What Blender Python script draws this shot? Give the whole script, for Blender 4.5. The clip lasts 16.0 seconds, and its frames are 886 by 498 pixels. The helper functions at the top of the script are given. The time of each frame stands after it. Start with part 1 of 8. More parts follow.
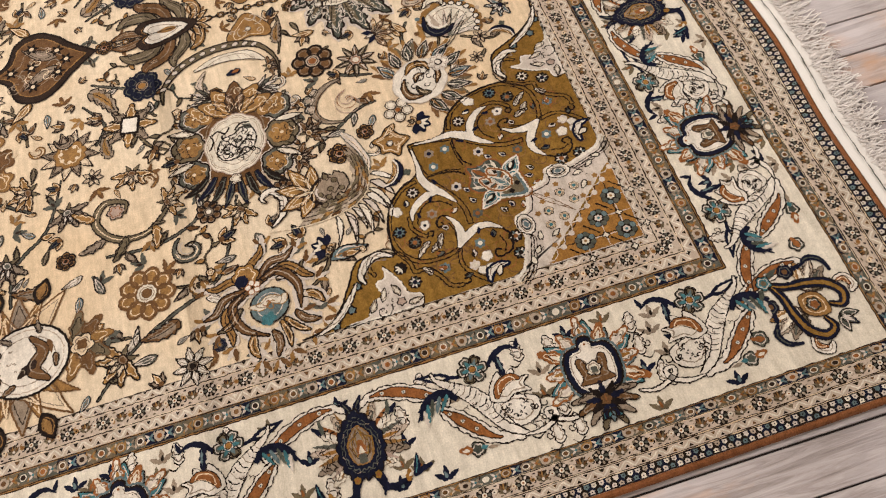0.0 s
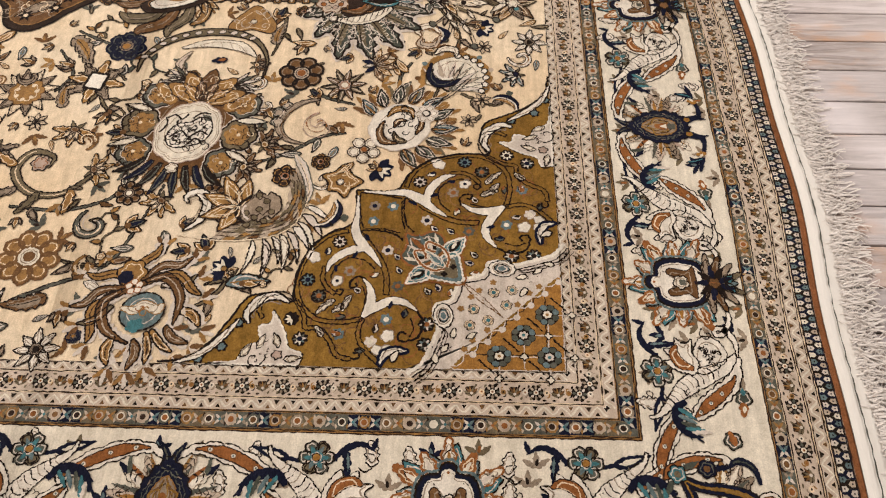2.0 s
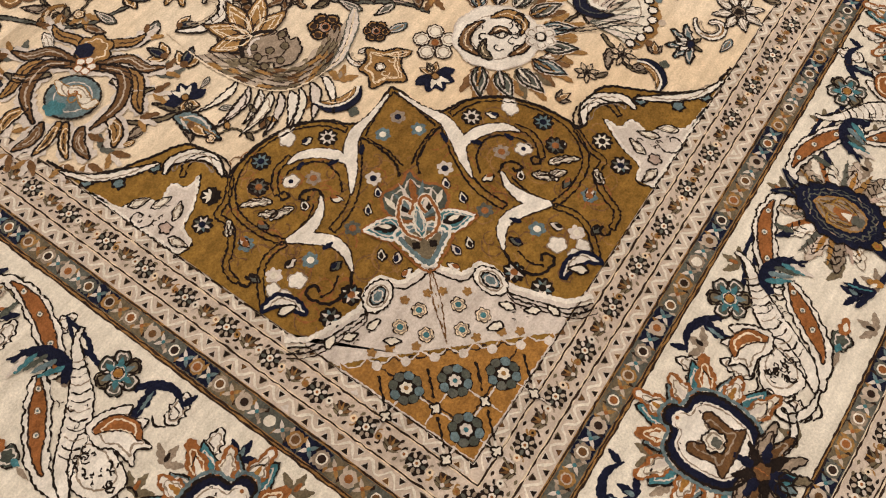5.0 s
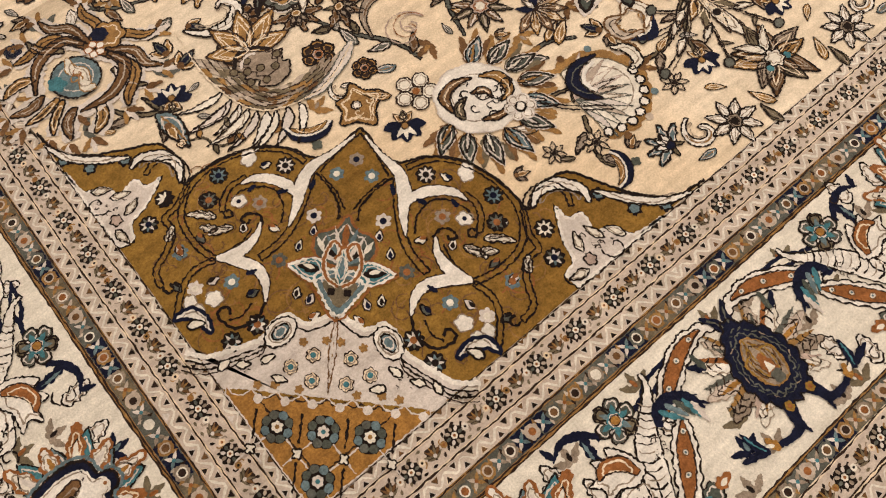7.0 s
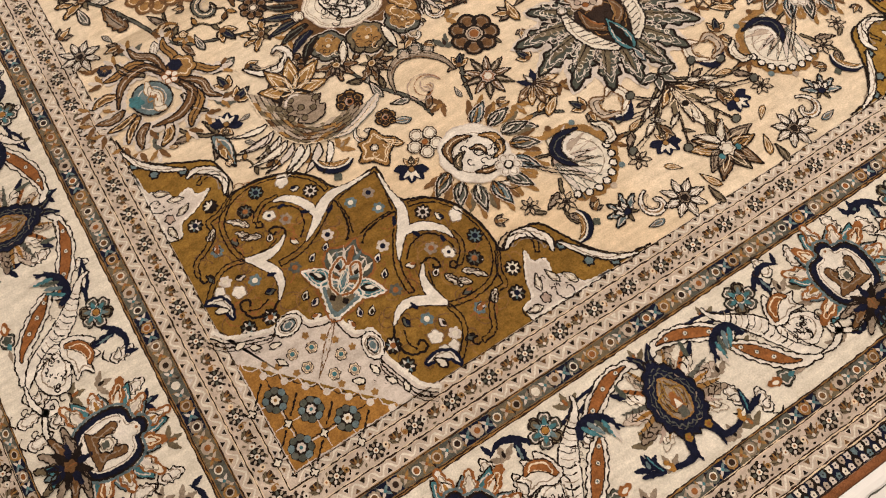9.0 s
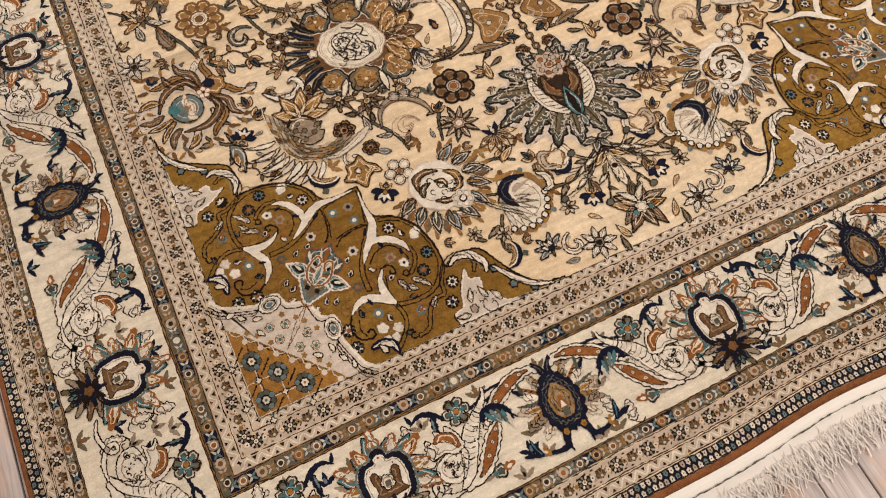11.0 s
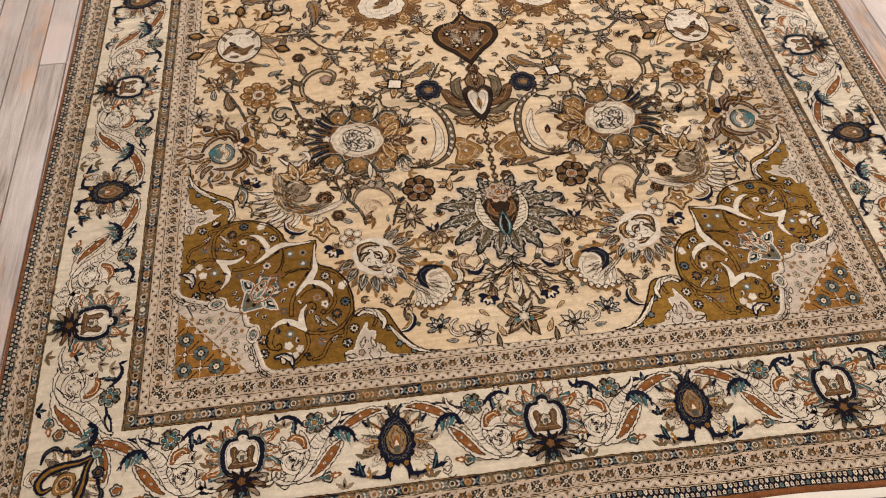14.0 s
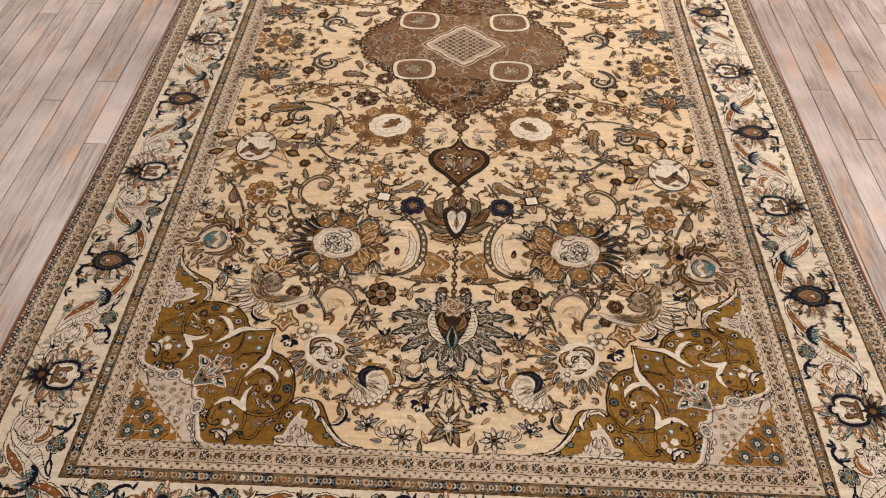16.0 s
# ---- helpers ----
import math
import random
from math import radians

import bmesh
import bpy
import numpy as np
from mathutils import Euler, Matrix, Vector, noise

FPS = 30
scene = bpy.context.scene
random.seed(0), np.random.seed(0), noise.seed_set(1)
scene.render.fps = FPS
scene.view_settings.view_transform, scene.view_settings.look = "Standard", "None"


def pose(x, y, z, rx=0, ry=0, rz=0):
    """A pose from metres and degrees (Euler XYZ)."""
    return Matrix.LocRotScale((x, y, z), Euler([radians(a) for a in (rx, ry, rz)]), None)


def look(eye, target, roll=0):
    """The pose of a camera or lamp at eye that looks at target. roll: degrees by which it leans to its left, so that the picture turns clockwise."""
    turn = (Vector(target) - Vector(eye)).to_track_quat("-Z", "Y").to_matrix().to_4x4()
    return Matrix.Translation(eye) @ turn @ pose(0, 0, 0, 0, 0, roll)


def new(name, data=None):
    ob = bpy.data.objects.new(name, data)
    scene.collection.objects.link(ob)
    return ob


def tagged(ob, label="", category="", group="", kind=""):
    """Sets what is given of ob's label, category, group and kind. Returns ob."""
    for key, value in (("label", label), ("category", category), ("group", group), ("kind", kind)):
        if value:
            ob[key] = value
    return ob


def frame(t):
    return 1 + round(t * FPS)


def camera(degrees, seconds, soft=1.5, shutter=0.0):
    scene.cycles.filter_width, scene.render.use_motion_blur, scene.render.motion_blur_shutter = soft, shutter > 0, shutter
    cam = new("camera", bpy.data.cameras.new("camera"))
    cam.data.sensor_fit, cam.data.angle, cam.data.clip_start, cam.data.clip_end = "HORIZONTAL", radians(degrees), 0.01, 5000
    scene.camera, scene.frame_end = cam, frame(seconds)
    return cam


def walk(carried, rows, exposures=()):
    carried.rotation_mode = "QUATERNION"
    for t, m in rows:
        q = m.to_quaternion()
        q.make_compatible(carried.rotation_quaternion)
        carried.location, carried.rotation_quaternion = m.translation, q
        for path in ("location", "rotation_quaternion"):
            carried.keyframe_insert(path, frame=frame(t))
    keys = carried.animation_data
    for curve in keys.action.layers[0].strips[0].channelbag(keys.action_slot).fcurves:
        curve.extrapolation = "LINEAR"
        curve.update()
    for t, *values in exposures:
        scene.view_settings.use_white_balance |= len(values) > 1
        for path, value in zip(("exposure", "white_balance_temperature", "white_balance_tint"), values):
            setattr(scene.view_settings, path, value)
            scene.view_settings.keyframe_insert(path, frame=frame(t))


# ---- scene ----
cam = camera(60.7, 16.0, soft=1.15)
PATH = [
    (0, (-1.257, 0.465, 1.117), (-0.33, 0.361, -0.653), -11.4),
    (0.5, (-1.24, 0.41, 1.094), (-0.272, 0.319, -0.654), -8.5),
    (1, (-1.22, 0.34, 1.063), (-0.203, 0.269, -0.658), -5.3),
    (1.5, (-1.195, 0.287, 1.04), (-0.158, 0.271, -0.67), -3.3),
    (2, (-1.172, 0.232, 0.998), (-0.125, 0.276, -0.705), -0.9),
    (2.5, (-1.166, 0.146, 0.961), (-0.107, 0.267, -0.731), 1.1),
    (3, (-1.151, 0.094, 0.926), (-0.113, 0.285, -0.773), 3.4),
    (3.5, (-1.124, 0.068, 0.882), (-0.113, 0.327, -0.824), 5.2),
    (3.7, (-1.114, 0.058, 0.851), (-0.092, 0.353, -0.843), 5.8),
    (5.8, (-0.744, 0.014, 0.725), (-0.226, 0.551, -1.131), -4.9),
    (6, (-0.73, -0.002, 0.728), (-0.222, 0.548, -1.126), -4.6),
    (6.5, (-0.693, -0.027, 0.753), (-0.219, 0.557, -1.1), -4.6),
    (7, (-0.67, -0.053, 0.792), (-0.22, 0.568, -1.055), -4.6),
    (7.5, (-0.662, -0.075, 0.837), (-0.237, 0.574, -1.007), -4.8),
    (8, (-0.652, -0.099, 0.882), (-0.243, 0.574, -0.956), -4.8),
    (8.5, (-0.65, -0.113, 0.921), (-0.248, 0.576, -0.913), -4.2),
    (8.7, (-0.651, -0.124, 0.94), (-0.248, 0.577, -0.889), -4.0),
    (10.8, (-0.616, -0.245, 1.208), (-0.256, 0.465, -0.627), 0.0),
    (11, (-0.593, -0.265, 1.228), (-0.247, 0.458, -0.604), -0.1),
    (11.5, (-0.542, -0.311, 1.269), (-0.224, 0.463, -0.547), 0.1),
    (12, (-0.489, -0.344, 1.319), (-0.206, 0.489, -0.477), 0.1),
    (12.5, (-0.409, -0.415, 1.368), (-0.161, 0.487, -0.399), 0.1),
    (13, (-0.353, -0.494, 1.399), (-0.135, 0.479, -0.335), 0.2),
    (13.5, (-0.306, -0.563, 1.431), (-0.135, 0.48, -0.267), -0.5),
    (14, (-0.273, -0.635, 1.472), (-0.14, 0.466, -0.192), -0.3),
    (14.5, (-0.229, -0.689, 1.506), (-0.134, 0.477, -0.117), -0.2),
    (15, (-0.154, -0.693, 1.531), (-0.104, 0.533, -0.048), -0.1),
    (15.5, (-0.063, -0.707, 1.557), (-0.061, 0.577, 0.024), -0.1),
    (16, (0.019, -0.717, 1.577), (-0.032, 0.615, 0.086), 0.2),
]
walk(cam, [(t, look(eye, target, roll)) for t, eye, target, roll in PATH],
     exposures=[(0.0, 0.50, 6000, 11), (3.5, 0.48, 6080, 11), (7.0, 0.52, 6180, 12), (11.0, 0.41, 6380, 13), (13.5, 0.28, 6440, 13), (16.0, 0.18, 6500, 14)])

# ---- light ----
world = bpy.data.worlds.new("room_air")
scene.world = world
world.use_nodes = True
world.node_tree.nodes["Background"].inputs[0].default_value = (0.9, 0.95, 1.0, 1)
world.node_tree.nodes["Background"].inputs[1].default_value = 0.05
FLOOR_Z = -0.012
CEIL_Z = 2.9


def unseen_lamp(x, y, sx, sy, watts, colour):
    """An added area light just under the ceiling, unseen and without a fixture."""
    data = bpy.data.lights.new("unseen_area_light", "AREA")
    data.shape, data.size, data.size_y, data.energy, data.color = "RECTANGLE", sx, sy, watts, colour
    ob = new("unseen_area_light", data)
    ob.matrix_basis = pose(x, y, CEIL_Z - 0.03)
    return ob


WARM = (1.0, 0.94, 0.87)
# added lights, placed and weighted by how bright each region should look
# this first one whitens the floor on the west side by its reflection
unseen_lamp(-2.4, 3.9, 1.2, 1.2, 62, WARM)
unseen_lamp(1.2, 3.6, 1.2, 1.2, 84, WARM)
unseen_lamp(2.2, 1.5, 1.2, 1.2, 42, WARM)
unseen_lamp(0.1, -1.7, 1.2, 1.2, 44, WARM)

# ---- materials ----


def nodes_of(mat):
    mat.use_nodes = True
    tree = mat.node_tree
    return tree, tree.nodes["Principled BSDF"]


def node(tree, kind, values=None, **props):
    n = tree.nodes.new(kind)
    for key, value in (values or {}).items():
        n.inputs[key].default_value = value
    if "noise_dimensions" in props:
        n.noise_dimensions = props["noise_dimensions"]
    if "blend_type" in props:
        n.blend_type, n.data_type = props["blend_type"], "RGBA"
    if "operation" in props:
        n.operation = props["operation"]
    return n


def ramp(tree, stops):
    n = tree.nodes.new("ShaderNodeValToRGB")
    el = n.color_ramp.elements
    while len(el) < len(stops):
        el.new(0.5)
    for e, (p, c) in zip(el, stops):
        e.position = p
        e.color = (*c, 1)
    return n


def mixed(tree, kind, fac, a, b):
    """A colour mix; each input is a value or a socket."""
    n = node(tree, "ShaderNodeMix", blend_type=kind)
    for index, value in ((0, fac), (6, a), (7, b)):
        if isinstance(value, (int, float)):
            n.inputs[index].default_value = value
        elif isinstance(value, tuple):
            n.inputs[index].default_value = (*value, 1)
        else:
            tree.links.new(value, n.inputs[index])
    return n.outputs[2]


def yarn(name, rgb, shift=None, sheen=0.15):
    """Hand-knotted silk and wool pile: knots, weft rows and dye lots of uneven tone."""
    mat = bpy.data.materials.new(name)
    tree, bsdf = nodes_of(mat)
    L = tree.links
    place = tree.nodes.new("ShaderNodeNewGeometry").outputs["Position"]
    knots = node(tree, "ShaderNodeTexNoise", {"Scale": 420.0, "Detail": 2.0, "Roughness": 0.7})
    L.new(place, knots.inputs["Vector"])
    stretch = node(tree, "ShaderNodeMapping", {"Scale": (2.2, 16.0, 1.0)})
    L.new(place, stretch.inputs["Vector"])
    rows = node(tree, "ShaderNodeTexNoise", {"Scale": 5.0, "Detail": 5.0, "Roughness": 0.65})
    L.new(stretch.outputs[0], rows.inputs["Vector"])
    lots = node(tree, "ShaderNodeTexNoise", {"Scale": 2.3, "Detail": 3.0, "Roughness": 0.55})
    L.new(place, lots.inputs["Vector"])
    lot_ramp = ramp(tree, [(0.36, (0, 0, 0)), (0.64, (1, 1, 1))])
    L.new(lots.outputs[0], lot_ramp.inputs[0])
    other = shift or tuple(c * 0.82 for c in rgb)
    col = mixed(tree, "MIX", lot_ramp.outputs[0], rgb, other)
    row_ramp = ramp(tree, [(0.3, (0.74, 0.72, 0.69)), (0.7, (1.14, 1.14, 1.14))])
    L.new(rows.outputs[0], row_ramp.inputs[0])
    col = mixed(tree, "MULTIPLY", 0.75, col, row_ramp.outputs[0])
    knot_ramp = ramp(tree, [(0.32, (0.58, 0.56, 0.54)), (0.68, (1.22, 1.22, 1.22))])
    L.new(knots.outputs[0], knot_ramp.inputs[0])
    col = mixed(tree, "MULTIPLY", 0.42 if rgb[0] > 0.4 else 0.75, col, knot_ramp.outputs[0])
    wear = node(tree, "ShaderNodeTexNoise", {"Scale": 75.0, "Detail": 3.0, "Roughness": 0.6})
    L.new(place, wear.inputs["Vector"])
    wear_ramp = ramp(tree, [(0.34, (0.68, 0.66, 0.64)), (0.66, (1.18, 1.18, 1.18))])
    L.new(wear.outputs[0], wear_ramp.inputs[0])
    col = mixed(tree, "MULTIPLY", 0.36 if rgb[0] > 0.5 else 0.7, col, wear_ramp.outputs[0])
    L.new(col, bsdf.inputs["Base Color"])
    bsdf.inputs["Roughness"].default_value = 0.6
    bsdf.inputs["Specular IOR Level"].default_value = 0.09 if rgb[0] > 0.3 else 0.04
    bsdf.inputs["Sheen Weight"].default_value = sheen
    bsdf.inputs["Sheen Roughness"].default_value = 0.35
    pile = node(tree, "ShaderNodeBump", {"Strength": 0.5, "Distance": 0.0022})
    L.new(knots.outputs[0], pile.inputs["Height"])
    waves = node(tree, "ShaderNodeTexNoise", {"Scale": 4.5, "Detail": 2.0, "Roughness": 0.5})
    L.new(place, waves.inputs["Vector"])
    swell = node(tree, "ShaderNodeBump", {"Strength": 1.0, "Distance": 0.03})
    L.new(waves.outputs[0], swell.inputs["Height"])
    # a few slack folds beside one long edge
    turn = node(tree, "ShaderNodeMapping", {"Rotation": (0, 0, radians(-16)), "Scale": (0.9, 4.2, 1.0)})
    L.new(place, turn.inputs["Vector"])
    fold = node(tree, "ShaderNodeTexNoise", {"Scale": 2.6, "Detail": 1.0, "Roughness": 0.4, "Distortion": 0.5})
    L.new(turn.outputs[0], fold.inputs["Vector"])
    spot = node(tree, "ShaderNodeVectorMath", {1: (0.60, 0.84, 0.0)}, operation="DISTANCE")
    L.new(place, spot.inputs[0])
    near = ramp(tree, [(0.05, (1, 1, 1)), (0.5, (0, 0, 0))])
    L.new(spot.outputs["Value"], near.inputs[0])
    slack = node(tree, "ShaderNodeMath", operation="MULTIPLY")
    L.new(fold.outputs[0], slack.inputs[0])
    L.new(near.outputs[0], slack.inputs[1])
    folds = node(tree, "ShaderNodeBump", {"Strength": 1.0, "Distance": 0.15})
    L.new(slack.outputs[0], folds.inputs["Height"])
    L.new(swell.outputs[0], folds.inputs["Normal"])
    # the mark of an old fold across the rug
    axes = tree.nodes.new("ShaderNodeSeparateXYZ")
    L.new(place, axes.inputs[0])
    level = node(tree, "ShaderNodeMath", {1: 0.835}, operation="SUBTRACT")
    L.new(axes.outputs[1], level.inputs[0])
    away = node(tree, "ShaderNodeMath", operation="ABSOLUTE")
    L.new(level.outputs[0], away.inputs[0])
    ridge = ramp(tree, [(0.0, (1, 1, 1)), (0.028, (0, 0, 0))])
    L.new(away.outputs[0], ridge.inputs[0])
    crease = node(tree, "ShaderNodeBump", {"Strength": 1.0, "Distance": 0.012})
    L.new(ridge.outputs[0], crease.inputs["Height"])
    L.new(folds.outputs[0], crease.inputs["Normal"])
    L.new(crease.outputs[0], pile.inputs["Normal"])
    L.new(pile.outputs[0], bsdf.inputs["Normal"])
    return mat


YARN = {
    "cream": yarn("cream_silk_pile", (0.70, 0.565, 0.395), (0.665, 0.49, 0.30)),
    "ivory": yarn("ivory_silk_pile", (0.70, 0.615, 0.485), (0.635, 0.55, 0.425)),
    "white": yarn("white_silk_pile", (0.73, 0.65, 0.54), (0.66, 0.58, 0.475)),
    "pearl": yarn("pearl_grey_pile", (0.60, 0.505, 0.415), (0.53, 0.445, 0.365)),
    "gold": yarn("old_gold_pile", (0.295, 0.162, 0.03), (0.195, 0.10, 0.018), sheen=0.05),
    "ochre": yarn("ochre_pile", (0.31, 0.162, 0.044), (0.235, 0.118, 0.034), sheen=0.08),
    "orange": yarn("burnt_orange_pile", (0.335, 0.155, 0.03), sheen=0.05),
    "brick": yarn("red_brown_edge_pile", (0.25, 0.095, 0.035), sheen=0.05),
    "brown": yarn("walnut_brown_pile", (0.125, 0.06, 0.022), (0.16, 0.08, 0.031), sheen=0.05),
    "walnut": yarn("faded_walnut_pile", (0.21, 0.12, 0.066), (0.165, 0.09, 0.048), sheen=0.08),
    "umber": yarn("umber_pile", (0.034, 0.019, 0.012), sheen=0.03),
    "ink": yarn("dark_outline_pile", (0.016, 0.010, 0.007), sheen=0.0),
    "navy": yarn("navy_blue_pile", (0.009, 0.010, 0.024), sheen=0.02),
    "blue": yarn("slate_blue_pile", (0.14, 0.185, 0.185), (0.105, 0.145, 0.148), sheen=0.05),
    "teal": yarn("teal_pile", (0.062, 0.175, 0.19), sheen=0.05),
    "grey": yarn("green_grey_pile", (0.112, 0.108, 0.084), (0.082, 0.08, 0.062), sheen=0.05),
    "slate": yarn("slate_green_pile", (0.062, 0.066, 0.05), (0.085, 0.088, 0.066), sheen=0.03),
    "olive": yarn("olive_grey_pile", (0.165, 0.125, 0.072), sheen=0.05),
    "rust": yarn("rust_pile", (0.285, 0.105, 0.03), sheen=0.05),
    "taupe": yarn("taupe_pile", (0.30, 0.225, 0.155), (0.25, 0.19, 0.135), sheen=0.1),
    "sand": yarn("sand_beige_pile", (0.45, 0.355, 0.26), (0.40, 0.31, 0.225), sheen=0.1),
    "blush": yarn("pale_blush_pile", (0.54, 0.43, 0.33), (0.47, 0.365, 0.275), sheen=0.1),
    "pink": yarn("faded_rose_pile", (0.43, 0.31, 0.235), sheen=0.1),
}

# ---- drawing of pile motifs ----
DZ = 0.00015
YC = 1.70          # the rug's middle, along its length
FX, FY = 0.758, 0.092   # the inner field's corner
rng = random.Random(7)


def ss(a, b, x):
    t = min(1.0, max(0.0, (x - a) / (b - a)))
    return t * t * (3 - 2 * t)


def warp(x, y):
    """The hand-woven rug's skew: one half is a little shorter, the sides waver."""
    k = 0.072 * ss(0.25, 0.65, x)
    far = y > YC
    yy = np.interp(2 * YC - y if far else y, [-0.4, -0.27, -0.155, 0.0, 0.092, 0.32, 2.0], [-0.434, -0.304, -0.192, -0.018, 0.079, 0.32, 2.0])
    yy = 2 * YC - yy if far else yy
    yy -= k * max(0.0, min(y, 2 * YC - y))
    wave = 0.007 * math.sin(6.3 * x + 0.8) + 0.003 * math.sin(17 * x)
    yy += wave * (ss(0.05, 0.3, -y) - ss(0.05, 0.3, y - 2 * YC))
    side = np.interp(abs(x), [0.0, 0.758, 0.85, 1.005, 1.12, 1.3], [0.0, 0.758, 0.853, 1.036, 1.12, 1.3])
    x = math.copysign(side, x)
    xx = x + 0.005 * math.sin(5.1 * y + 0.6) * ss(0.75, 1.05, x) - 0.004 * math.sin(3.7 * y) * ss(0.75, 1.05, -x)
    return float(xx), float(yy)


def resample(pts, step, closed):
    p = np.asarray(pts, float)
    if closed:
        p = np.vstack([p, p[:1]])
    seg = np.hypot(*np.diff(p, axis=0).T)
    s = np.concatenate([[0], np.cumsum(seg)])
    n = max(4 if closed else 2, int(round(s[-1] / step)) + (0 if closed else 1))
    t = np.linspace(0, s[-1], n, endpoint=not closed)
    return np.stack([np.interp(t, s, p[:, 0]), np.interp(t, s, p[:, 1])], 1)


def spline(ctrl, n=10, closed=False):
    """A smooth curve through control points (Catmull-Rom)."""
    c = [np.array(p, float) for p in ctrl]
    m = len(c)
    out = []
    for i in range(m if closed else m - 1):
        if closed:
            p0, p1, p2, p3 = c[i - 1], c[i], c[(i + 1) % m], c[(i + 2) % m]
        else:
            p0, p1, p2, p3 = c[max(i - 1, 0)], c[i], c[i + 1], c[min(i + 2, m - 1)]
        for k in range(n):
            t = k / n
            out.append(0.5 * (2 * p1 + (p2 - p0) * t + (2 * p0 - 5 * p1 + 4 * p2 - p3) * t * t + (3 * p1 - p0 - 3 * p2 + p3) * t ** 3))
    if not closed:
        out.append(c[-1])
    return np.array(out)


def turned(pts, ang=0.0, at=(0, 0), size=1.0, flip=False):
    p = np.asarray(pts, float) * size
    if flip:
        p = p * (-1, 1)
    a = radians(ang)
    return p @ np.array([[math.cos(a), math.sin(a)], [-math.sin(a), math.cos(a)]]) + np.asarray(at, float)


def oval(cx, cy, a, b=None, ang=0, n=18):
    t = np.linspace(0, 2 * math.pi, n, endpoint=False)
    return turned(np.stack([a * np.cos(t), (b or a) * np.sin(t)], 1), ang, (cx, cy))


def scallop(cx, cy, r, lobes, depth=0.18, squash=1.0, ang=0, per=6):
    t = np.linspace(0, 2 * math.pi, lobes * per, endpoint=False)
    rad = r * (1 - depth + depth * np.abs(np.sin(t * lobes / 2)))
    return turned(np.stack([rad * np.cos(t), rad * squash * np.sin(t)], 1), ang, (cx, cy))


def petal(x, y, length, width, ang, bend=0.0, sharp=0.8, n=7):
    """A petal or leaf from its foot (x, y) along ang (degrees from +y, to the left)."""
    t = np.linspace(0, 1, n)
    w = width * np.sin(np.pi * t ** sharp) * (1 - 0.25 * t)
    off = bend * length * t * t
    left = np.stack([-w / 2 + off, t * length], 1)
    right = np.stack([w / 2 + off, t * length], 1)[::-1]
    return turned(np.vstack([left, right[1:-1]]), ang, (x, y))


def serrated(x, y, length, width, ang, teeth=5, bend=0.0, notch=0.66):
    """An oak-like leaf with toothed sides."""
    side = []
    for k in range(teeth):
        for t, f in (((k + 0.12) / teeth, notch), ((k + 0.85) / teeth, 1.0)):
            side.append((width / 2 * f * min(1.0, 1.6 * (t + 0.1) ** 0.5 * (1 - t) ** 0.5), t * length))
    side = np.array(side)
    pts = np.vstack([[(0.1 * width, 0)], side, [(0, length * 1.04)], (side * (-1, 1))[::-1], [(-0.1 * width, 0)]])
    pts[:, 0] += bend * length * (pts[:, 1] / length) ** 2
    return turned(pts, ang, (x, y))


def band_along(path, widths):
    """The outline of a ribbon along a path, with a width at its start, middle and end."""
    p = np.asarray(path, float)
    d = np.gradient(p, axis=0)
    d /= np.maximum(np.hypot(*d.T), 1e-9)[:, None]
    nrm = np.stack([-d[:, 1], d[:, 0]], 1)
    t = np.linspace(0, 1, len(p))
    w = np.interp(t, np.linspace(0, 1, len(widths)), widths)[:, None] / 2
    return np.vstack([p + nrm * w, (p - nrm * w)[::-1]])


def spiral(x, y, r, turns=1.2, ang=0, flip=False, n=22):
    t = np.linspace(0, 1, n)
    rad = r * (1 - 0.82 * t)
    a = 2 * math.pi * turns * t
    p = np.stack([rad * np.cos(a) - r, rad * np.sin(a)], 1)
    return turned(p, ang, (x, y), 1.0, flip)


TINT = {"walnut": "sand", "cream": "taupe", "ivory": "taupe", "white": "taupe", "pearl": "umber", "gold": "umber", "ochre": "cream", "orange": "umber", "brown": "taupe", "umber": "ochre",
        "ink": "grey", "navy": "grey", "blue": "pearl", "teal": "pearl", "grey": "pearl", "olive": "ink", "rust": "cream", "taupe": "umber", "pink": "rust", "sand": "umber", "brick": "umber", "slate": "pearl", "blush": "umber"}


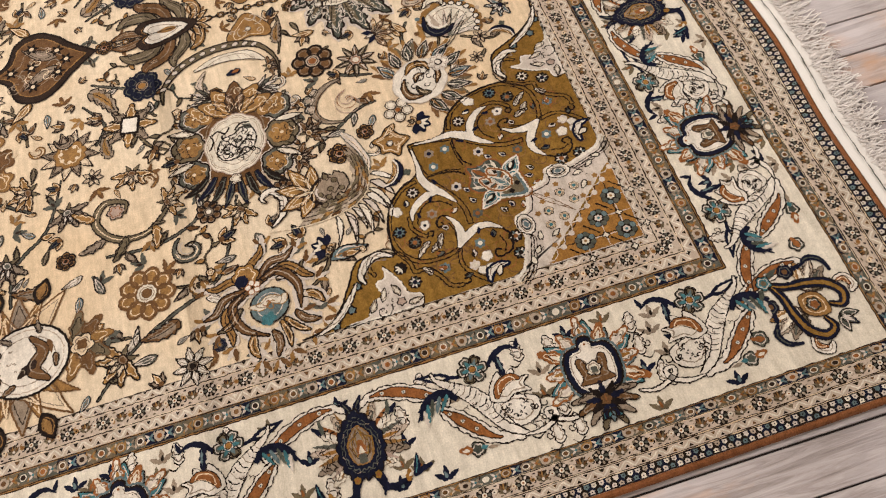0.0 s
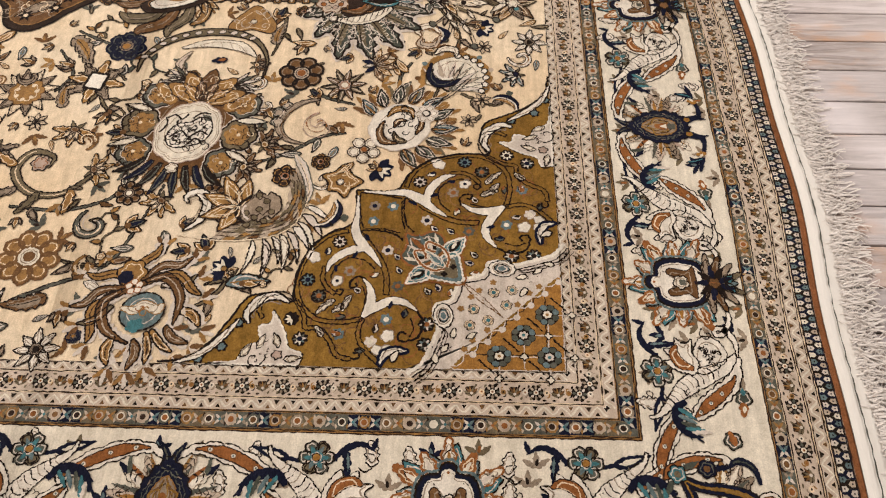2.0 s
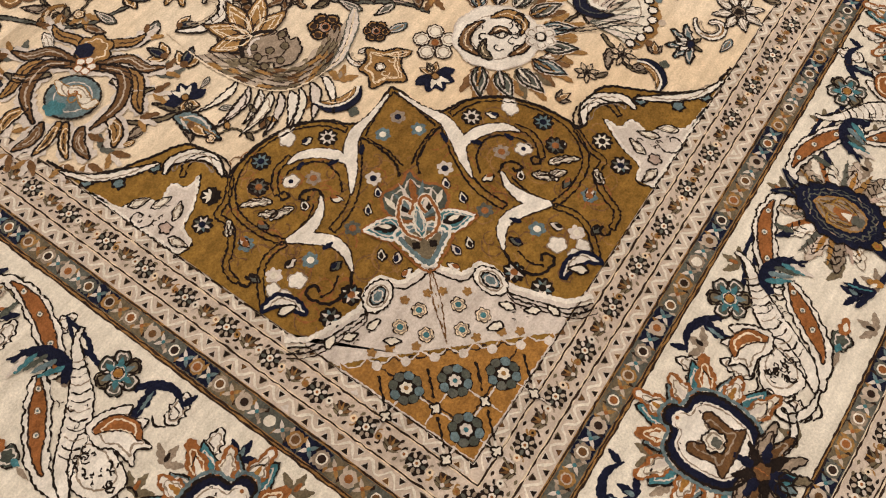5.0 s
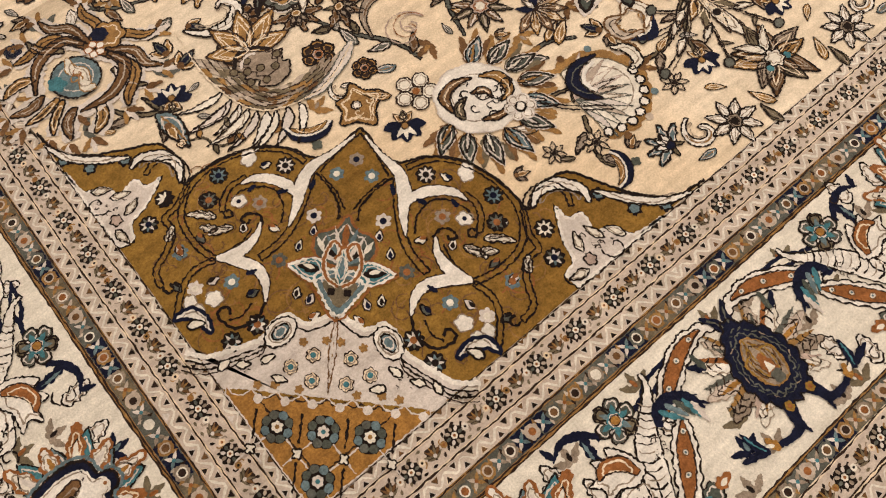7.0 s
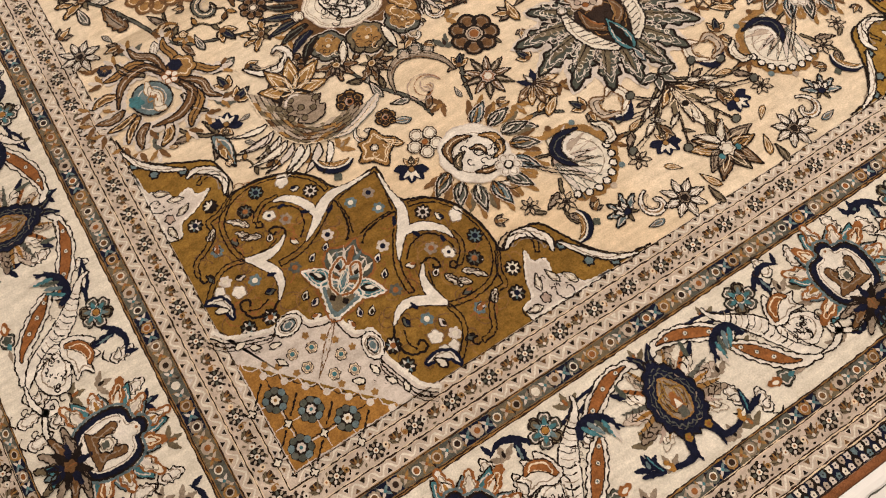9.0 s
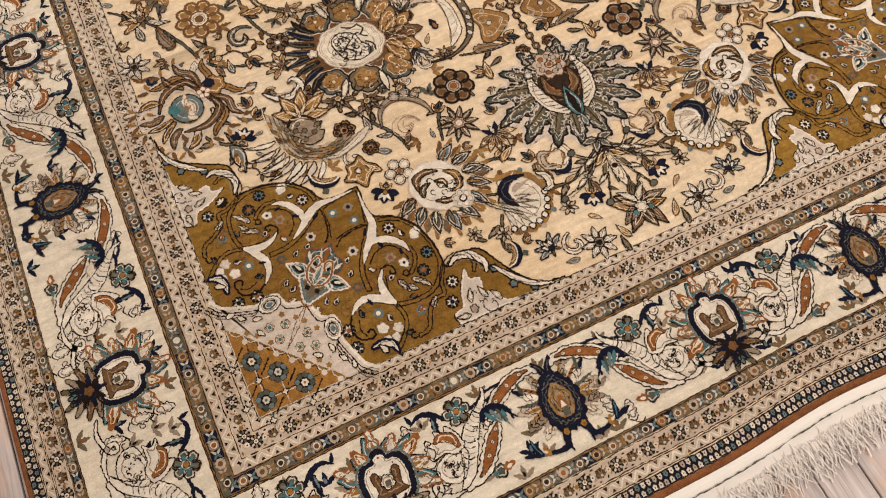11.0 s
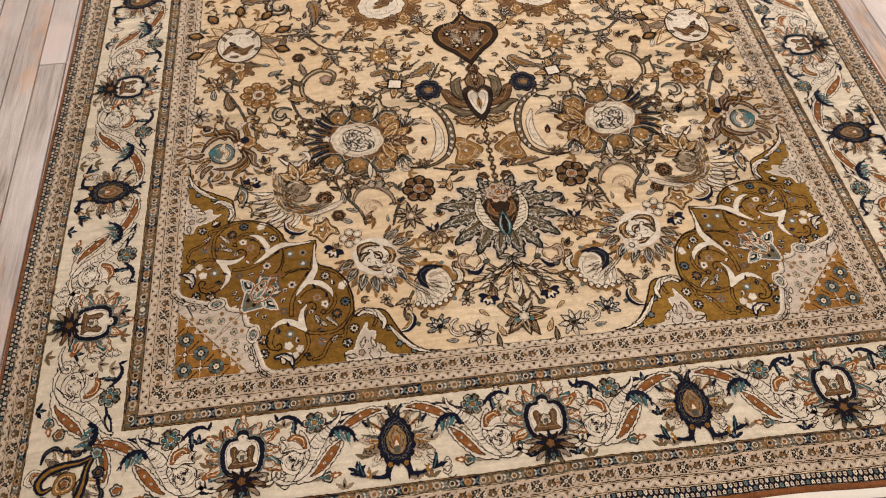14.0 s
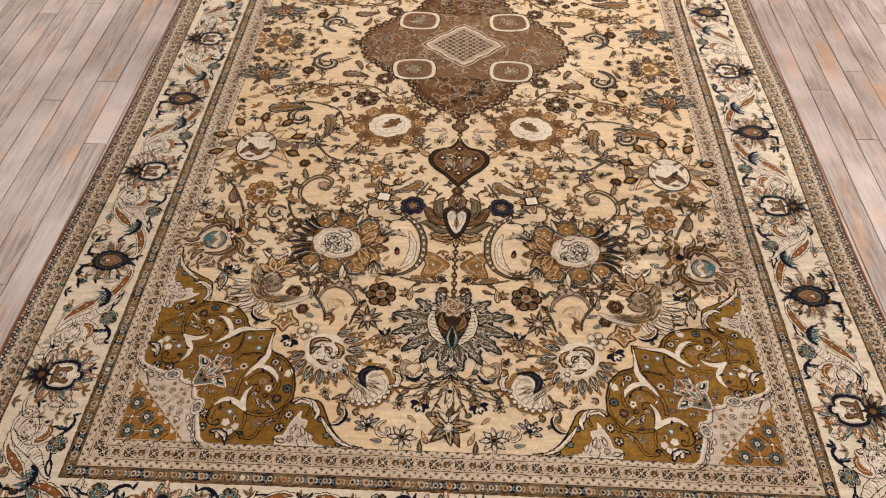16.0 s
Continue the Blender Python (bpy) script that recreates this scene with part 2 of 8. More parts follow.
class Art:
    """Flat pieces of pile of several colours, stacked in thin layers; becomes one mesh."""

    def __init__(self):
        self.verts, self.faces, self.cols, self.count = [], [], [], 0

    def height(self, lv):
        """Each piece lies a hair above the one before, so that no two share a plane."""
        self.count += 1
        return lv * DZ + 1.6e-6 * (self.count % 90)

    def fill(self, pts, col, lv):
        p = np.asarray(pts, float)
        size = max(np.ptp(p, axis=0))
        if 0.009 < size < 0.25:
            # the pile's edge steps from knot to knot
            p = resample(p, 0.0024, True)
            p = p + np.array([[rng.uniform(-1, 1), rng.uniform(-1, 1)] for _ in p]) * (0.0008 if size > 0.016 else 0.0005)
        pts = p
        b = len(self.verts)
        z = self.height(lv)
        self.verts += [(float(x), float(y), z) for x, y in pts]
        self.faces.append(tuple(range(b, b + len(pts))))
        self.cols.append(col)

    def line(self, pts, w=0.003, col="ink", lv=1, closed=False, step=0.0024, rough=0.0005):
        if col == "ink":
            w = max(1.12 * w, 0.0022)
        p = resample(pts, step, closed)
        n = len(p)
        if n < 2:
            return
        if closed:
            d = np.roll(p, -1, 0) - np.roll(p, 1, 0)
        else:
            d = np.gradient(p, axis=0)
        d /= np.maximum(np.hypot(*d.T), 1e-9)[:, None]
        nrm = np.stack([-d[:, 1], d[:, 0]], 1)
        j1 = np.array([rng.uniform(-rough, rough) for _ in range(n)])[:, None]
        j2 = np.array([rng.uniform(-rough, rough) for _ in range(n)])[:, None]
        # single knots step from side to side along the line
        step_side = np.array([rng.choice((-1, -0.4, 0.4, 1)) for _ in range(n)])[:, None] * min(0.0006, 0.26 * w)
        p = p + nrm * step_side
        thin = np.array([rng.choice((0.22, 0.4, 0.46, 0.5, 0.58)) for _ in range(n)])[:, None] if w < 0.004 else 0.44
        a, c = p + nrm * (w * thin + j1), p - nrm * (w * thin + j2)
        b = len(self.verts)
        z = self.height(lv)
        for q, r in zip(a, c):
            self.verts += [(q[0], q[1], z), (r[0], r[1], z)]
        for k in range(n if closed else n - 1):
            m = (k + 1) % n
            self.faces.append((b + 2 * k, b + 2 * k + 1, b + 2 * m + 1, b + 2 * m))
            self.cols.append(col)

    def shape(self, pts, col, lv=0, w=0.003, ink="ink"):
        self.fill(pts, col, lv)
        p = np.asarray(pts, float)
        x, y = p.T
        area = 0.5 * abs(np.dot(x, np.roll(y, 1)) - np.dot(y, np.roll(x, 1)))
        box = np.prod(np.ptp(p, axis=0)) + 1e-9
        if area > 1.6e-4 and area / box > 0.36:
            mid = p.mean(0)
            self.line(mid + (p - mid) * 0.68, 0.0019, TINT[col], lv + 0.6, True)
        self.line(pts, w, ink, lv + 1, True)

    def curls(self, cx, cy, a, b, n, lv, col="ink", w=0.0018):
        """Fine curling lines inside a light ground."""
        for _ in range(n):
            r = rng.uniform(0.12, 0.3) * min(a, b)
            x, y = cx + rng.uniform(-0.6, 0.6) * a, cy + rng.uniform(-0.6, 0.6) * b
            self.line(spiral(x, y, r, rng.uniform(0.5, 1.0), rng.uniform(0, 360), rng.random() < 0.5, 9), w, col, lv, step=0.004)

    def mesh(self, name, at=None):
        used = sorted(set(self.cols))
        me = bpy.data.meshes.new(name)
        verts = self.verts
        if at:
            verts = [(*at(x, y), z) for x, y, z in verts]
        me.from_pydata(verts, [], self.faces)
        for c in used:
            me.materials.append(YARN[c])
        me.polygons.foreach_set("material_index", [used.index(c) for c in self.cols])
        me.update()
        return me


def grounded(me, lv):
    """Raise a mesh by a number of pile layers."""
    me.transform(Matrix.Translation((0, 0, lv * DZ)))
    return me


# ---- motifs of the field (local, +y is the tip) ----


def rosette(r=0.03, n=8, outer="ochre", inner="white", core="rust", ink="ink"):
    a = Art()
    a.fill(oval(0, 0, 0.75 * r, n=16), ink, -0.5)
    for k in range(n):
        t = 2 * math.pi * k / n
        a.shape(oval(0.66 * r * math.cos(t), 0.66 * r * math.sin(t), 0.34 * r, 0.8 * r * math.pi / n, math.degrees(t), 10), outer, 0, 0.1 * r + 0.0008, ink)
    a.shape(oval(0, 0, 0.38 * r, n=12), inner, 2, 0.06 * r + 0.0008, ink)
    a.fill(oval(0, 0, 0.2 * r, n=9), core, 4)
    return a


def star_flower(r=0.035, n=8, col="white", core="ink", ink="ink"):
    """An open flower of pointed petals with inner outlines round a dark eye."""
    a = Art()
    a.fill(oval(0, 0, 0.5 * r, n=12), col, -0.5)
    for k in range(n):
        ln = r * rng.uniform(0.94, 1.08)
        a.shape(petal(0, 0, ln, 0.62 * r * 6 / n, 360 * k / n, 0.08, 0.95, 8), col, 0, 0.0026, ink)
        a.line([turned([(0, 0.3 * ln)], 360 * k / n)[0], turned([(0.02 * ln, 0.72 * ln)], 360 * k / n)[0]], 0.0014, "taupe", 1.6)
    a.shape(scallop(0, 0, 0.3 * r, 6, 0.2), "taupe" if core == "ink" else core, 2, 0.0024, ink)
    a.fill(oval(0, 0, 0.17 * r, n=8), core, 4)
    return a


def blossom(r=0.045, col="ochre", inner="cream", core="brown", n=5):
    """A side-view flower with spread petals over a calyx."""
    a = Art()
    for k in range(n):
        ang = -75 + 150 * k / (n - 1)
        a.shape(serrated(0, -0.25 * r, r * 1.15, r * 0.55, ang, 3, 0.12 if ang < 0 else -0.12), col, 0, 0.0028)
    for k in (-1, 0, 1):
        a.shape(petal(0, -0.2 * r, r * 0.75, r * 0.34, k * 36, 0), inner, 2, 0.0022)
    a.shape(oval(0, -0.22 * r, 0.26 * r, 0.2 * r, 0, 10), core, 4, 0.002)
    for s in (-1, 1):
        a.shape(petal(0, -0.3 * r, 0.6 * r, 0.26 * r, s * 125, -0.3 * s), "olive", 0, 0.002)
    return a


def tulip(r=0.03, col="navy", core="ivory"):
    """A dark tulip: five blunt petals over a calyx, with a pale heart."""
    a = Art()
    a.fill(oval(0, -0.2 * r, 0.6 * r, n=12), col, -0.5)
    for q in (-82, -42, 0, 42, 82):
        a.fill(petal(0, -0.5 * r, 1.2 * r, 0.8 * r, q, 0.0, 1.35), col, 0.1)
    for q in (-140, 140, 180):
        a.shape(petal(0, -0.6 * r, 0.8 * r, 0.5 * r, q), ("ochre", "olive")[q == 180], 0, 0.0018, "umber")
    for q in (-40, 0, 40):
        a.fill(petal(0, -0.35 * r, 0.85 * r, 0.34 * r, q), core, 1.4)
    a.shape(oval(0, -0.35 * r, 0.22 * r, n=8), "ochre", 3, 0.0018)
    return a


def leaf(length=0.06, width=0.024, col="ochre", vein="cream", bend=0.25):
    a = Art()
    a.shape(petal(0, 0, length, width, 0, bend, 0.8, 9), col, 0, 0.0026)
    t = np.linspace(0.12, 0.85, 6)
    a.line(np.stack([bend * length * t * t, t * length], 1), 0.0022, vein, 2)
    return a


def acanthus(length=0.09, width=0.05, col="taupe", tip="ochre", bend=0.45):
    """A curling toothed leaf with a lighter rib."""
    a = Art()
    a.shape(serrated(0, 0, length, width, 0, 5, bend), col, 0, 0.0028)
    a.fill(serrated(0, 0.01, length * 0.7, width * 0.45, 0, 4, bend), tip, 2)
    t = np.linspace(0, 0.9, 8)
    a.line(np.stack([bend * length * t * t, t * length], 1), 0.002, "ink", 3)
    return a


def comma(r=0.03, col="white", inner="ochre", ink="ink", w=0.4):
    a = Art()
    path = spiral(0, 0, r, 0.95)
    a.shape(band_along(path, [0.15 * r, 1.1 * w * r, w * r, 0.25 * r]), col, 0, 0.0026, ink)
    a.line(path[4:16], 0.0022, inner, 2)
    return a


def bud(r=0.018, col="ochre", tipc="navy"):
    a = Art()
    for s in (-1, 0, 1):
        a.shape(petal(0, -r, r * (1.9 if s == 0 else 1.6), r * 0.85, s * 38, 0.0), tipc if s == 0 else col, 0 if s else 2, 0.0022)
    a.fill(oval(0, -0.8 * r, 0.3 * r, n=8), "brown", 4)
    return a


def pomegranate():
    """A blue disc with pale scrolls, held by sweeping brown horns with pale edges and a navy bead at its tip."""
    a = Art()
    for s in (-1, 1):
        arms = (([(0, 0.036), (s * 0.05, 0.034), (s * 0.062, -0.014), (s * 0.036, -0.058)], 0.023, "brown", 4), ([(s * 0.02, 0.04), (s * 0.07, 0.03), (s * 0.084, -0.01), (s * 0.094, -0.026)], 0.02, "ochre", 3),
                ([(s * 0.012, 0.044), (s * 0.052, 0.056), (s * 0.08, 0.044), (s * 0.104, 0.05)], 0.02, "brown", 3), ([(s * 0.004, 0.05), (s * 0.022, 0.076), (s * 0.05, 0.084), (s * 0.064, 0.1)], 0.02, "ochre", 3),
                ([(s * 0.052, -0.034), (s * 0.07, -0.054), (s * 0.074, -0.08)], 0.022, "ochre", 3), ([(s * 0.04, 0.02), (s * 0.075, 0.008), (s * 0.1, 0.014)], 0.016, "olive", 2.6), ([(s * 0.004, -0.05), (s * 0.01, -0.08), (s * 0.022, -0.104)], 0.016, "ochre", 2.6), ([(s * 0.026, -0.054), (s * 0.03, -0.08), (s * 0.05, -0.1)], 0.02, "brown", 3))
        for pts, w, c, lv in arms:
            p = spline(pts, 7)
            a.line(p, w * 1.25, "pearl", lv - 1.6, step=0.006, rough=0.003)
            a.shape(band_along(p, [0.006, w * 0.78, w * 0.72, 0.002]), c, lv, 0.0026)
            a.line(p[4:-4], 0.0022, ("sand", "umber")[c == "ochre"], lv + 1.6)
            tip = p[-1] - (0, 0.006)
            for e in (-1, 0, 1):
                a.fill(serrated(tip[0], tip[1], 0.024, 0.013, math.degrees(math.atan2(-tip[0], tip[1])) + 42 * e, 2), ("ochre", "pearl", "brown")[e + 1], 1)
    a.shape(oval(0, -0.012, 0.036, 0.034, 0, 22), "blue", 6, 0.003)
    a.fill(scallop(-0.018, -0.032, 0.016, 5, 0.3, 0.8), "teal", 7)
    ribbon = spline([(-0.03, 0.01), (-0.012, -0.004), (0.006, -0.002), (0.022, -0.02), (0.034, -0.014)], 6)
    a.shape(band_along(ribbon, [0.004, 0.017, 0.015, 0.018, 0.006]), "ivory", 7.5, 0.002, "ochre")
    a.line(spiral(0.012, -0.012, 0.011, 1.0, 20), 0.0026, "ochre", 9)
    a.line(spiral(-0.008, -0.002, 0.008, 0.9, 160), 0.0022, "rust", 9)
    for k in range(5):
        a.shape(oval(0.009 * math.cos(1.26 * k), 0.038 + 0.009 * math.sin(1.26 * k), 0.0062, n=7), "white", 8, 0.0018, "rust")
    a.shape(scallop(0.004, 0.066, 0.026, 6, 0.2), "ochre", 6, 0.0026)
    a.fill(scallop(-0.008, 0.062, 0.013, 6, 0.12), "navy", 8.4)
    return a


def great_palmette():
    """The large palmette: a pale scalloped heart full of dark scrolls on an ochre body, grey-edged ochre clouds at its
    sides, a leafy crown and navy feather tips at its foot."""
    a = Art()
    side = spline([(0, 0.135), (-0.045, 0.118), (-0.082, 0.07), (-0.09, 0.0), (-0.076, -0.055), (-0.045, -0.095), (0, -0.115)], 6)
    a.shape(np.vstack([side, (side * (-1, 1))[::-1][1:-1]]), "brown", 1, 0.003, "umber")
    for s in (-1, 1):
        for x, y, r, q in ((0.086, 0.078, 0.034, 62), (0.096, 0.006, 0.038, 92), (0.084, -0.062, 0.034, 122)):
            cloud = scallop(s * x, y, r, 6, 0.13, 0.95, s * q)
            a.line(scallop(s * x, y, r * 1.08, 6, 0.13, 0.95, s * q), 0.003, "pearl", 1.6, True)
            a.shape(cloud, ("olive", "grey")[int(q) % 4 == 2], 2, 0.0038)
            a.fill(scallop(s * x * 0.97, y, r * 0.7, 6, 0.2, 0.95, s * q), "ochre", 3.4)
            a.curls(s * x, y, r * 0.8, r * 0.8, 7, 4.2, "umber", 0.0019)
            for e in (-32, 32):
                a.shape(serrated(s * x * 0.9, y * 0.9, r * 1.5, r * 0.6, -s * (q + e), 3, 0.1), ("olive", "brown")[e > 0], 1.2, 0.0026)
            for e in (-1, 0, 1):
                a.line(spiral(s * x + e * 0.3 * r + 0.004, y + 0.25 * r * (e % 2 * 2 - 1), r * 0.22, 0.8, 70 * e + q), 0.0017, ("sand", "brown", "cream")[e + 1], 4.4)
            a.fill(oval(s * x, y, 0.004, n=6), "cream", 4.8)
        for y, q in ((0.038, 78), (-0.034, 108)):
            a.shape(petal(s * 0.082, y, 0.06, 0.018, -s * q, 0.1 * s, 0.9), "ivory", 4.6, 0.003)
        # pale barbs beside the crown
        for k in range(6):
            a.shape(petal(s * 0.05, 0.125, 0.05 - 0.003 * abs(k - 2), 0.011, -s * (18 + 19 * k), 0.15 * s), ("pearl", "grey")[k % 2], 1.2 + 0.2 * (k % 2), 0.002)
        # dark feather tips at the foot
        for k in range(4):
            p = spline([(s * (0.006 + 0.017 * k), -0.082 + 0.003 * k), (s * (0.012 + 0.021 * k), -0.118 + 0.007 * k), (s * (0.022 + 0.027 * k), -0.152 + 0.013 * k)], 6)
            a.shape(band_along(p, [0.008, 0.016, 0.002]), ("navy", "ink")[k % 2], 3 + 0.2 * k, 0.0018, "ink")
            a.line(p[2:-4] + (s * 0.007, 0.003), 0.0052, ("ochre", "brown", "sand")[k % 3], 2.6)
            a.line(p[1:-3] - (s * 0.003, 0.0), 0.0018, "grey", 4.4)
        a.fill(petal(s * 0.03, -0.07, 0.07, 0.03, s * 148, 0.1 * s), "brown", 1.6)
        a.shape(serrated(s * 0.05, 0.06, 0.066, 0.04, -s * 40, 4, 0.1 * s), "ochre", 4, 0.0026, "brown")
        a.line(spline([(s * 0.055, 0.068), (s * 0.068, 0.092), (s * 0.086, 0.106)], 5), 0.002, "cream", 5.4)
    for q in (66, -66, 36, -36, 0):
        a.shape(serrated(0, 0.075, 0.082, 0.048, q, 4, 0.0, 0.82), ("ochre", "brown")[q == 0], 5 + 0.1 * (abs(q) < 40), 0.003, "umber")
        m = (-0.05 * math.sin(radians(q)), 0.075 + 0.05 * math.cos(radians(q)))
        for e in (-1, 1):
            a.line(turned(spiral(0, 0, 0.011, 0.8, 60, e > 0), q, (m[0] + 0.004 * e, m[1])), 0.0018, ("pink", "cream")[e > 0], 6.4)
    heart = scallop(0, -0.002, 0.076, 8, 0.06, 0.95, 20) * (0.84, 1.04)
    a.shape(heart, "ivory", 7, 0.003, "pink")
    a.line(scallop(0, -0.002, 0.066, 8, 0.08, 0.95, 20) * (0.84, 1.04), 0.002, "sand", 8, True)
    a.line(scallop(0, -0.002, 0.07, 8, 0.07, 0.95, 20) * (0.84, 1.04), 0.0015, "taupe", 8, True)
    body = spline([(-0.036, -0.022), (-0.026, 0.012), (-0.004, 0.02), (0.016, 0.036), (0.036, 0.03), (0.044, 0.004), (0.034, -0.022), (0.01, -0.036), (-0.018, -0.042)], 5, True)
    a.shape(body, "white", 8.5, 0.0032)
    a.curls(0.004, -0.006, 0.05, 0.046, 46, 10, "ink", 0.0019)
    for pts in ([(-0.03, -0.02), (-0.012, -0.002), (0.006, -0.014), (0.022, 0.002), (0.04, -0.004)], [(-0.048, 0.024), (-0.036, 0.034), (-0.02, 0.026), (-0.012, 0.04)], [(-0.052, -0.012), (-0.044, 0.01), (-0.052, 0.026)],
                [(0.008, -0.03), (0.02, -0.016), (0.034, -0.024)], [(0.0, 0.03), (0.012, 0.046), (0.03, 0.046)]):
        a.line(spline(pts, 6), 0.0038, "ink", 10.5)
    a.fill(petal(0.036, 0.03, 0.026, 0.014, 60), "grey", 9.6)
    a.shape(scallop(0, -0.088, 0.013, 5, 0.3), "ivory", 8, 0.0022, "umber")
    return a


def fan_palmette():
    """A fan of toothed leaves in dark grey-green with pale hearts, round a rose, two ribbed plumes and a dark heart."""
    a = Art()
    a.fill(oval(0, 0.0, 0.07, n=20), "pearl", -0.5)
    fan = ((22, 0.102, 0.046), (-22, 0.102, 0.046), (50, 0.115, 0.05), (-50, 0.115, 0.05), (76, 0.148, 0.052), (-76, 0.148, 0.052), (99, 0.15, 0.052), (-99, 0.15, 0.052),
           (122, 0.148, 0.054), (-122, 0.148, 0.054), (146, 0.14, 0.054), (-146, 0.14, 0.054), (168, 0.142, 0.048), (-168, 0.142, 0.048))
    for k, (ang, ln, w) in enumerate(fan):
        b = -0.10 * math.sin(radians(ang))
        a.fill(serrated(0, 0.01, ln * 1.05, w * 1.3, ang, 6, b, 0.85), "pearl", 0)
    for k, (ang, ln, w) in enumerate(fan):
        b = -0.10 * math.sin(radians(ang))
        dx, dy = -math.sin(radians(ang)), math.cos(radians(ang))
        a.shape(serrated(0, 0.01, ln, w, ang, 6, b, 0.6), "slate", 1 + 0.5 * (k % 3), 0.0042)
        a.fill(serrated(dx * 0.3 * ln, 0.01 + dy * 0.3 * ln, ln * 0.5, w * 0.34, ang, 4, b, 0.7), "olive", 3.2)
        for u in (0.46, 0.58, 0.7, 0.8):
            r = w * 0.3 * (1.25 - u)
            for q in (-1, 1):
                m = (dx * ln * u + q * 0.75 * r * dy + b * ln * u * u * dy, 0.01 + dy * ln * u - q * 0.75 * r * dx + b * ln * u * u * dx)
                a.line(turned(spiral(0, 0, r * 0.8, 0.8, 60, q > 0), ang, m), 0.0017, ("pearl", "sand", "ivory")[k % 3], 4.2)
        a.line(serrated(0, 0.01, ln * 0.9, w * 0.72, ang, 6, b, 0.7), 0.0013, "pearl", 3.6, True)
        a.line([(dx * 0.05, 0.01 + dy * 0.05), (dx * 0.84 * ln, 0.01 + dy * 0.84 * ln)], 0.002, "ink", 4.4)
    a.shape(scallop(0, 0.0, 0.05, 9, 0.12, 1.0), "umber", 5, 0.0024)
    for s in (-1, 1):
        plume = spline([(s * 0.05, 0.046), (s * 0.053, 0.012), (s * 0.042, -0.026), (s * 0.016, -0.058)], 7)
        a.shape(band_along(plume, [0.008, 0.024, 0.027, 0.01]), "ivory", 6, 0.0028)
        for p in plume[3:-2:2]:
            a.line([(p[0] - s * 0.011, p[1] - 0.002), (p[0] + s * 0.006, p[1] + 0.003)], 0.002, "umber", 8)
        a.shape(oval(s * 0.049, 0.05, 0.0085, n=9), "white", 8, 0.003)
        a.shape(band_along(spline([(s * 0.028, 0.036), (s * 0.027, 0.004), (s * 0.008, -0.02)], 6), [0.004, 0.021, 0.008]), "brown", 6, 0.0026)
        a.line(spline([(s * 0.026, 0.026), (s * 0.021, 0.004), (s * 0.008, -0.008)], 5), 0.003, ("rust", "ochre")[s > 0], 8)
    a.shape(petal(0, -0.075, 0.078, 0.036, 0), "teal", 8, 0.0026)
    a.fill(serrated(0, -0.066, 0.056, 0.02, 0, 3), "ink", 9)
    a.shape(petal(0, -0.1, 0.036, 0.014, 0), "blue", 9, 0.002)
    for k in range(7):
        a.shape(petal(0, 0.05, 0.052, 0.026, -66 + 22 * k), "slate", 6 + 0.3 * (k % 2), 0.0026)
    a.shape(scallop(0, 0.056, 0.034, 8, 0.2, 0.95), "blush", 8, 0.0026, "brown")
    for k in range(9):
        t = 2 * math.pi * k / 9
        a.shape(oval(0.02 * math.cos(t), 0.056 + 0.019 * math.sin(t), 0.0058, n=7), ("rust", "sand", "pink")[k % 3], 10, 0.0013, "umber")
    a.shape(oval(0, 0.056, 0.009, n=8), "rust", 12, 0.002)
    for k in range(4):
        a.shape(petal(0, -0.128, 0.034, 0.017, 90 + 60 * k), "grey", 5, 0.0022)
    return a


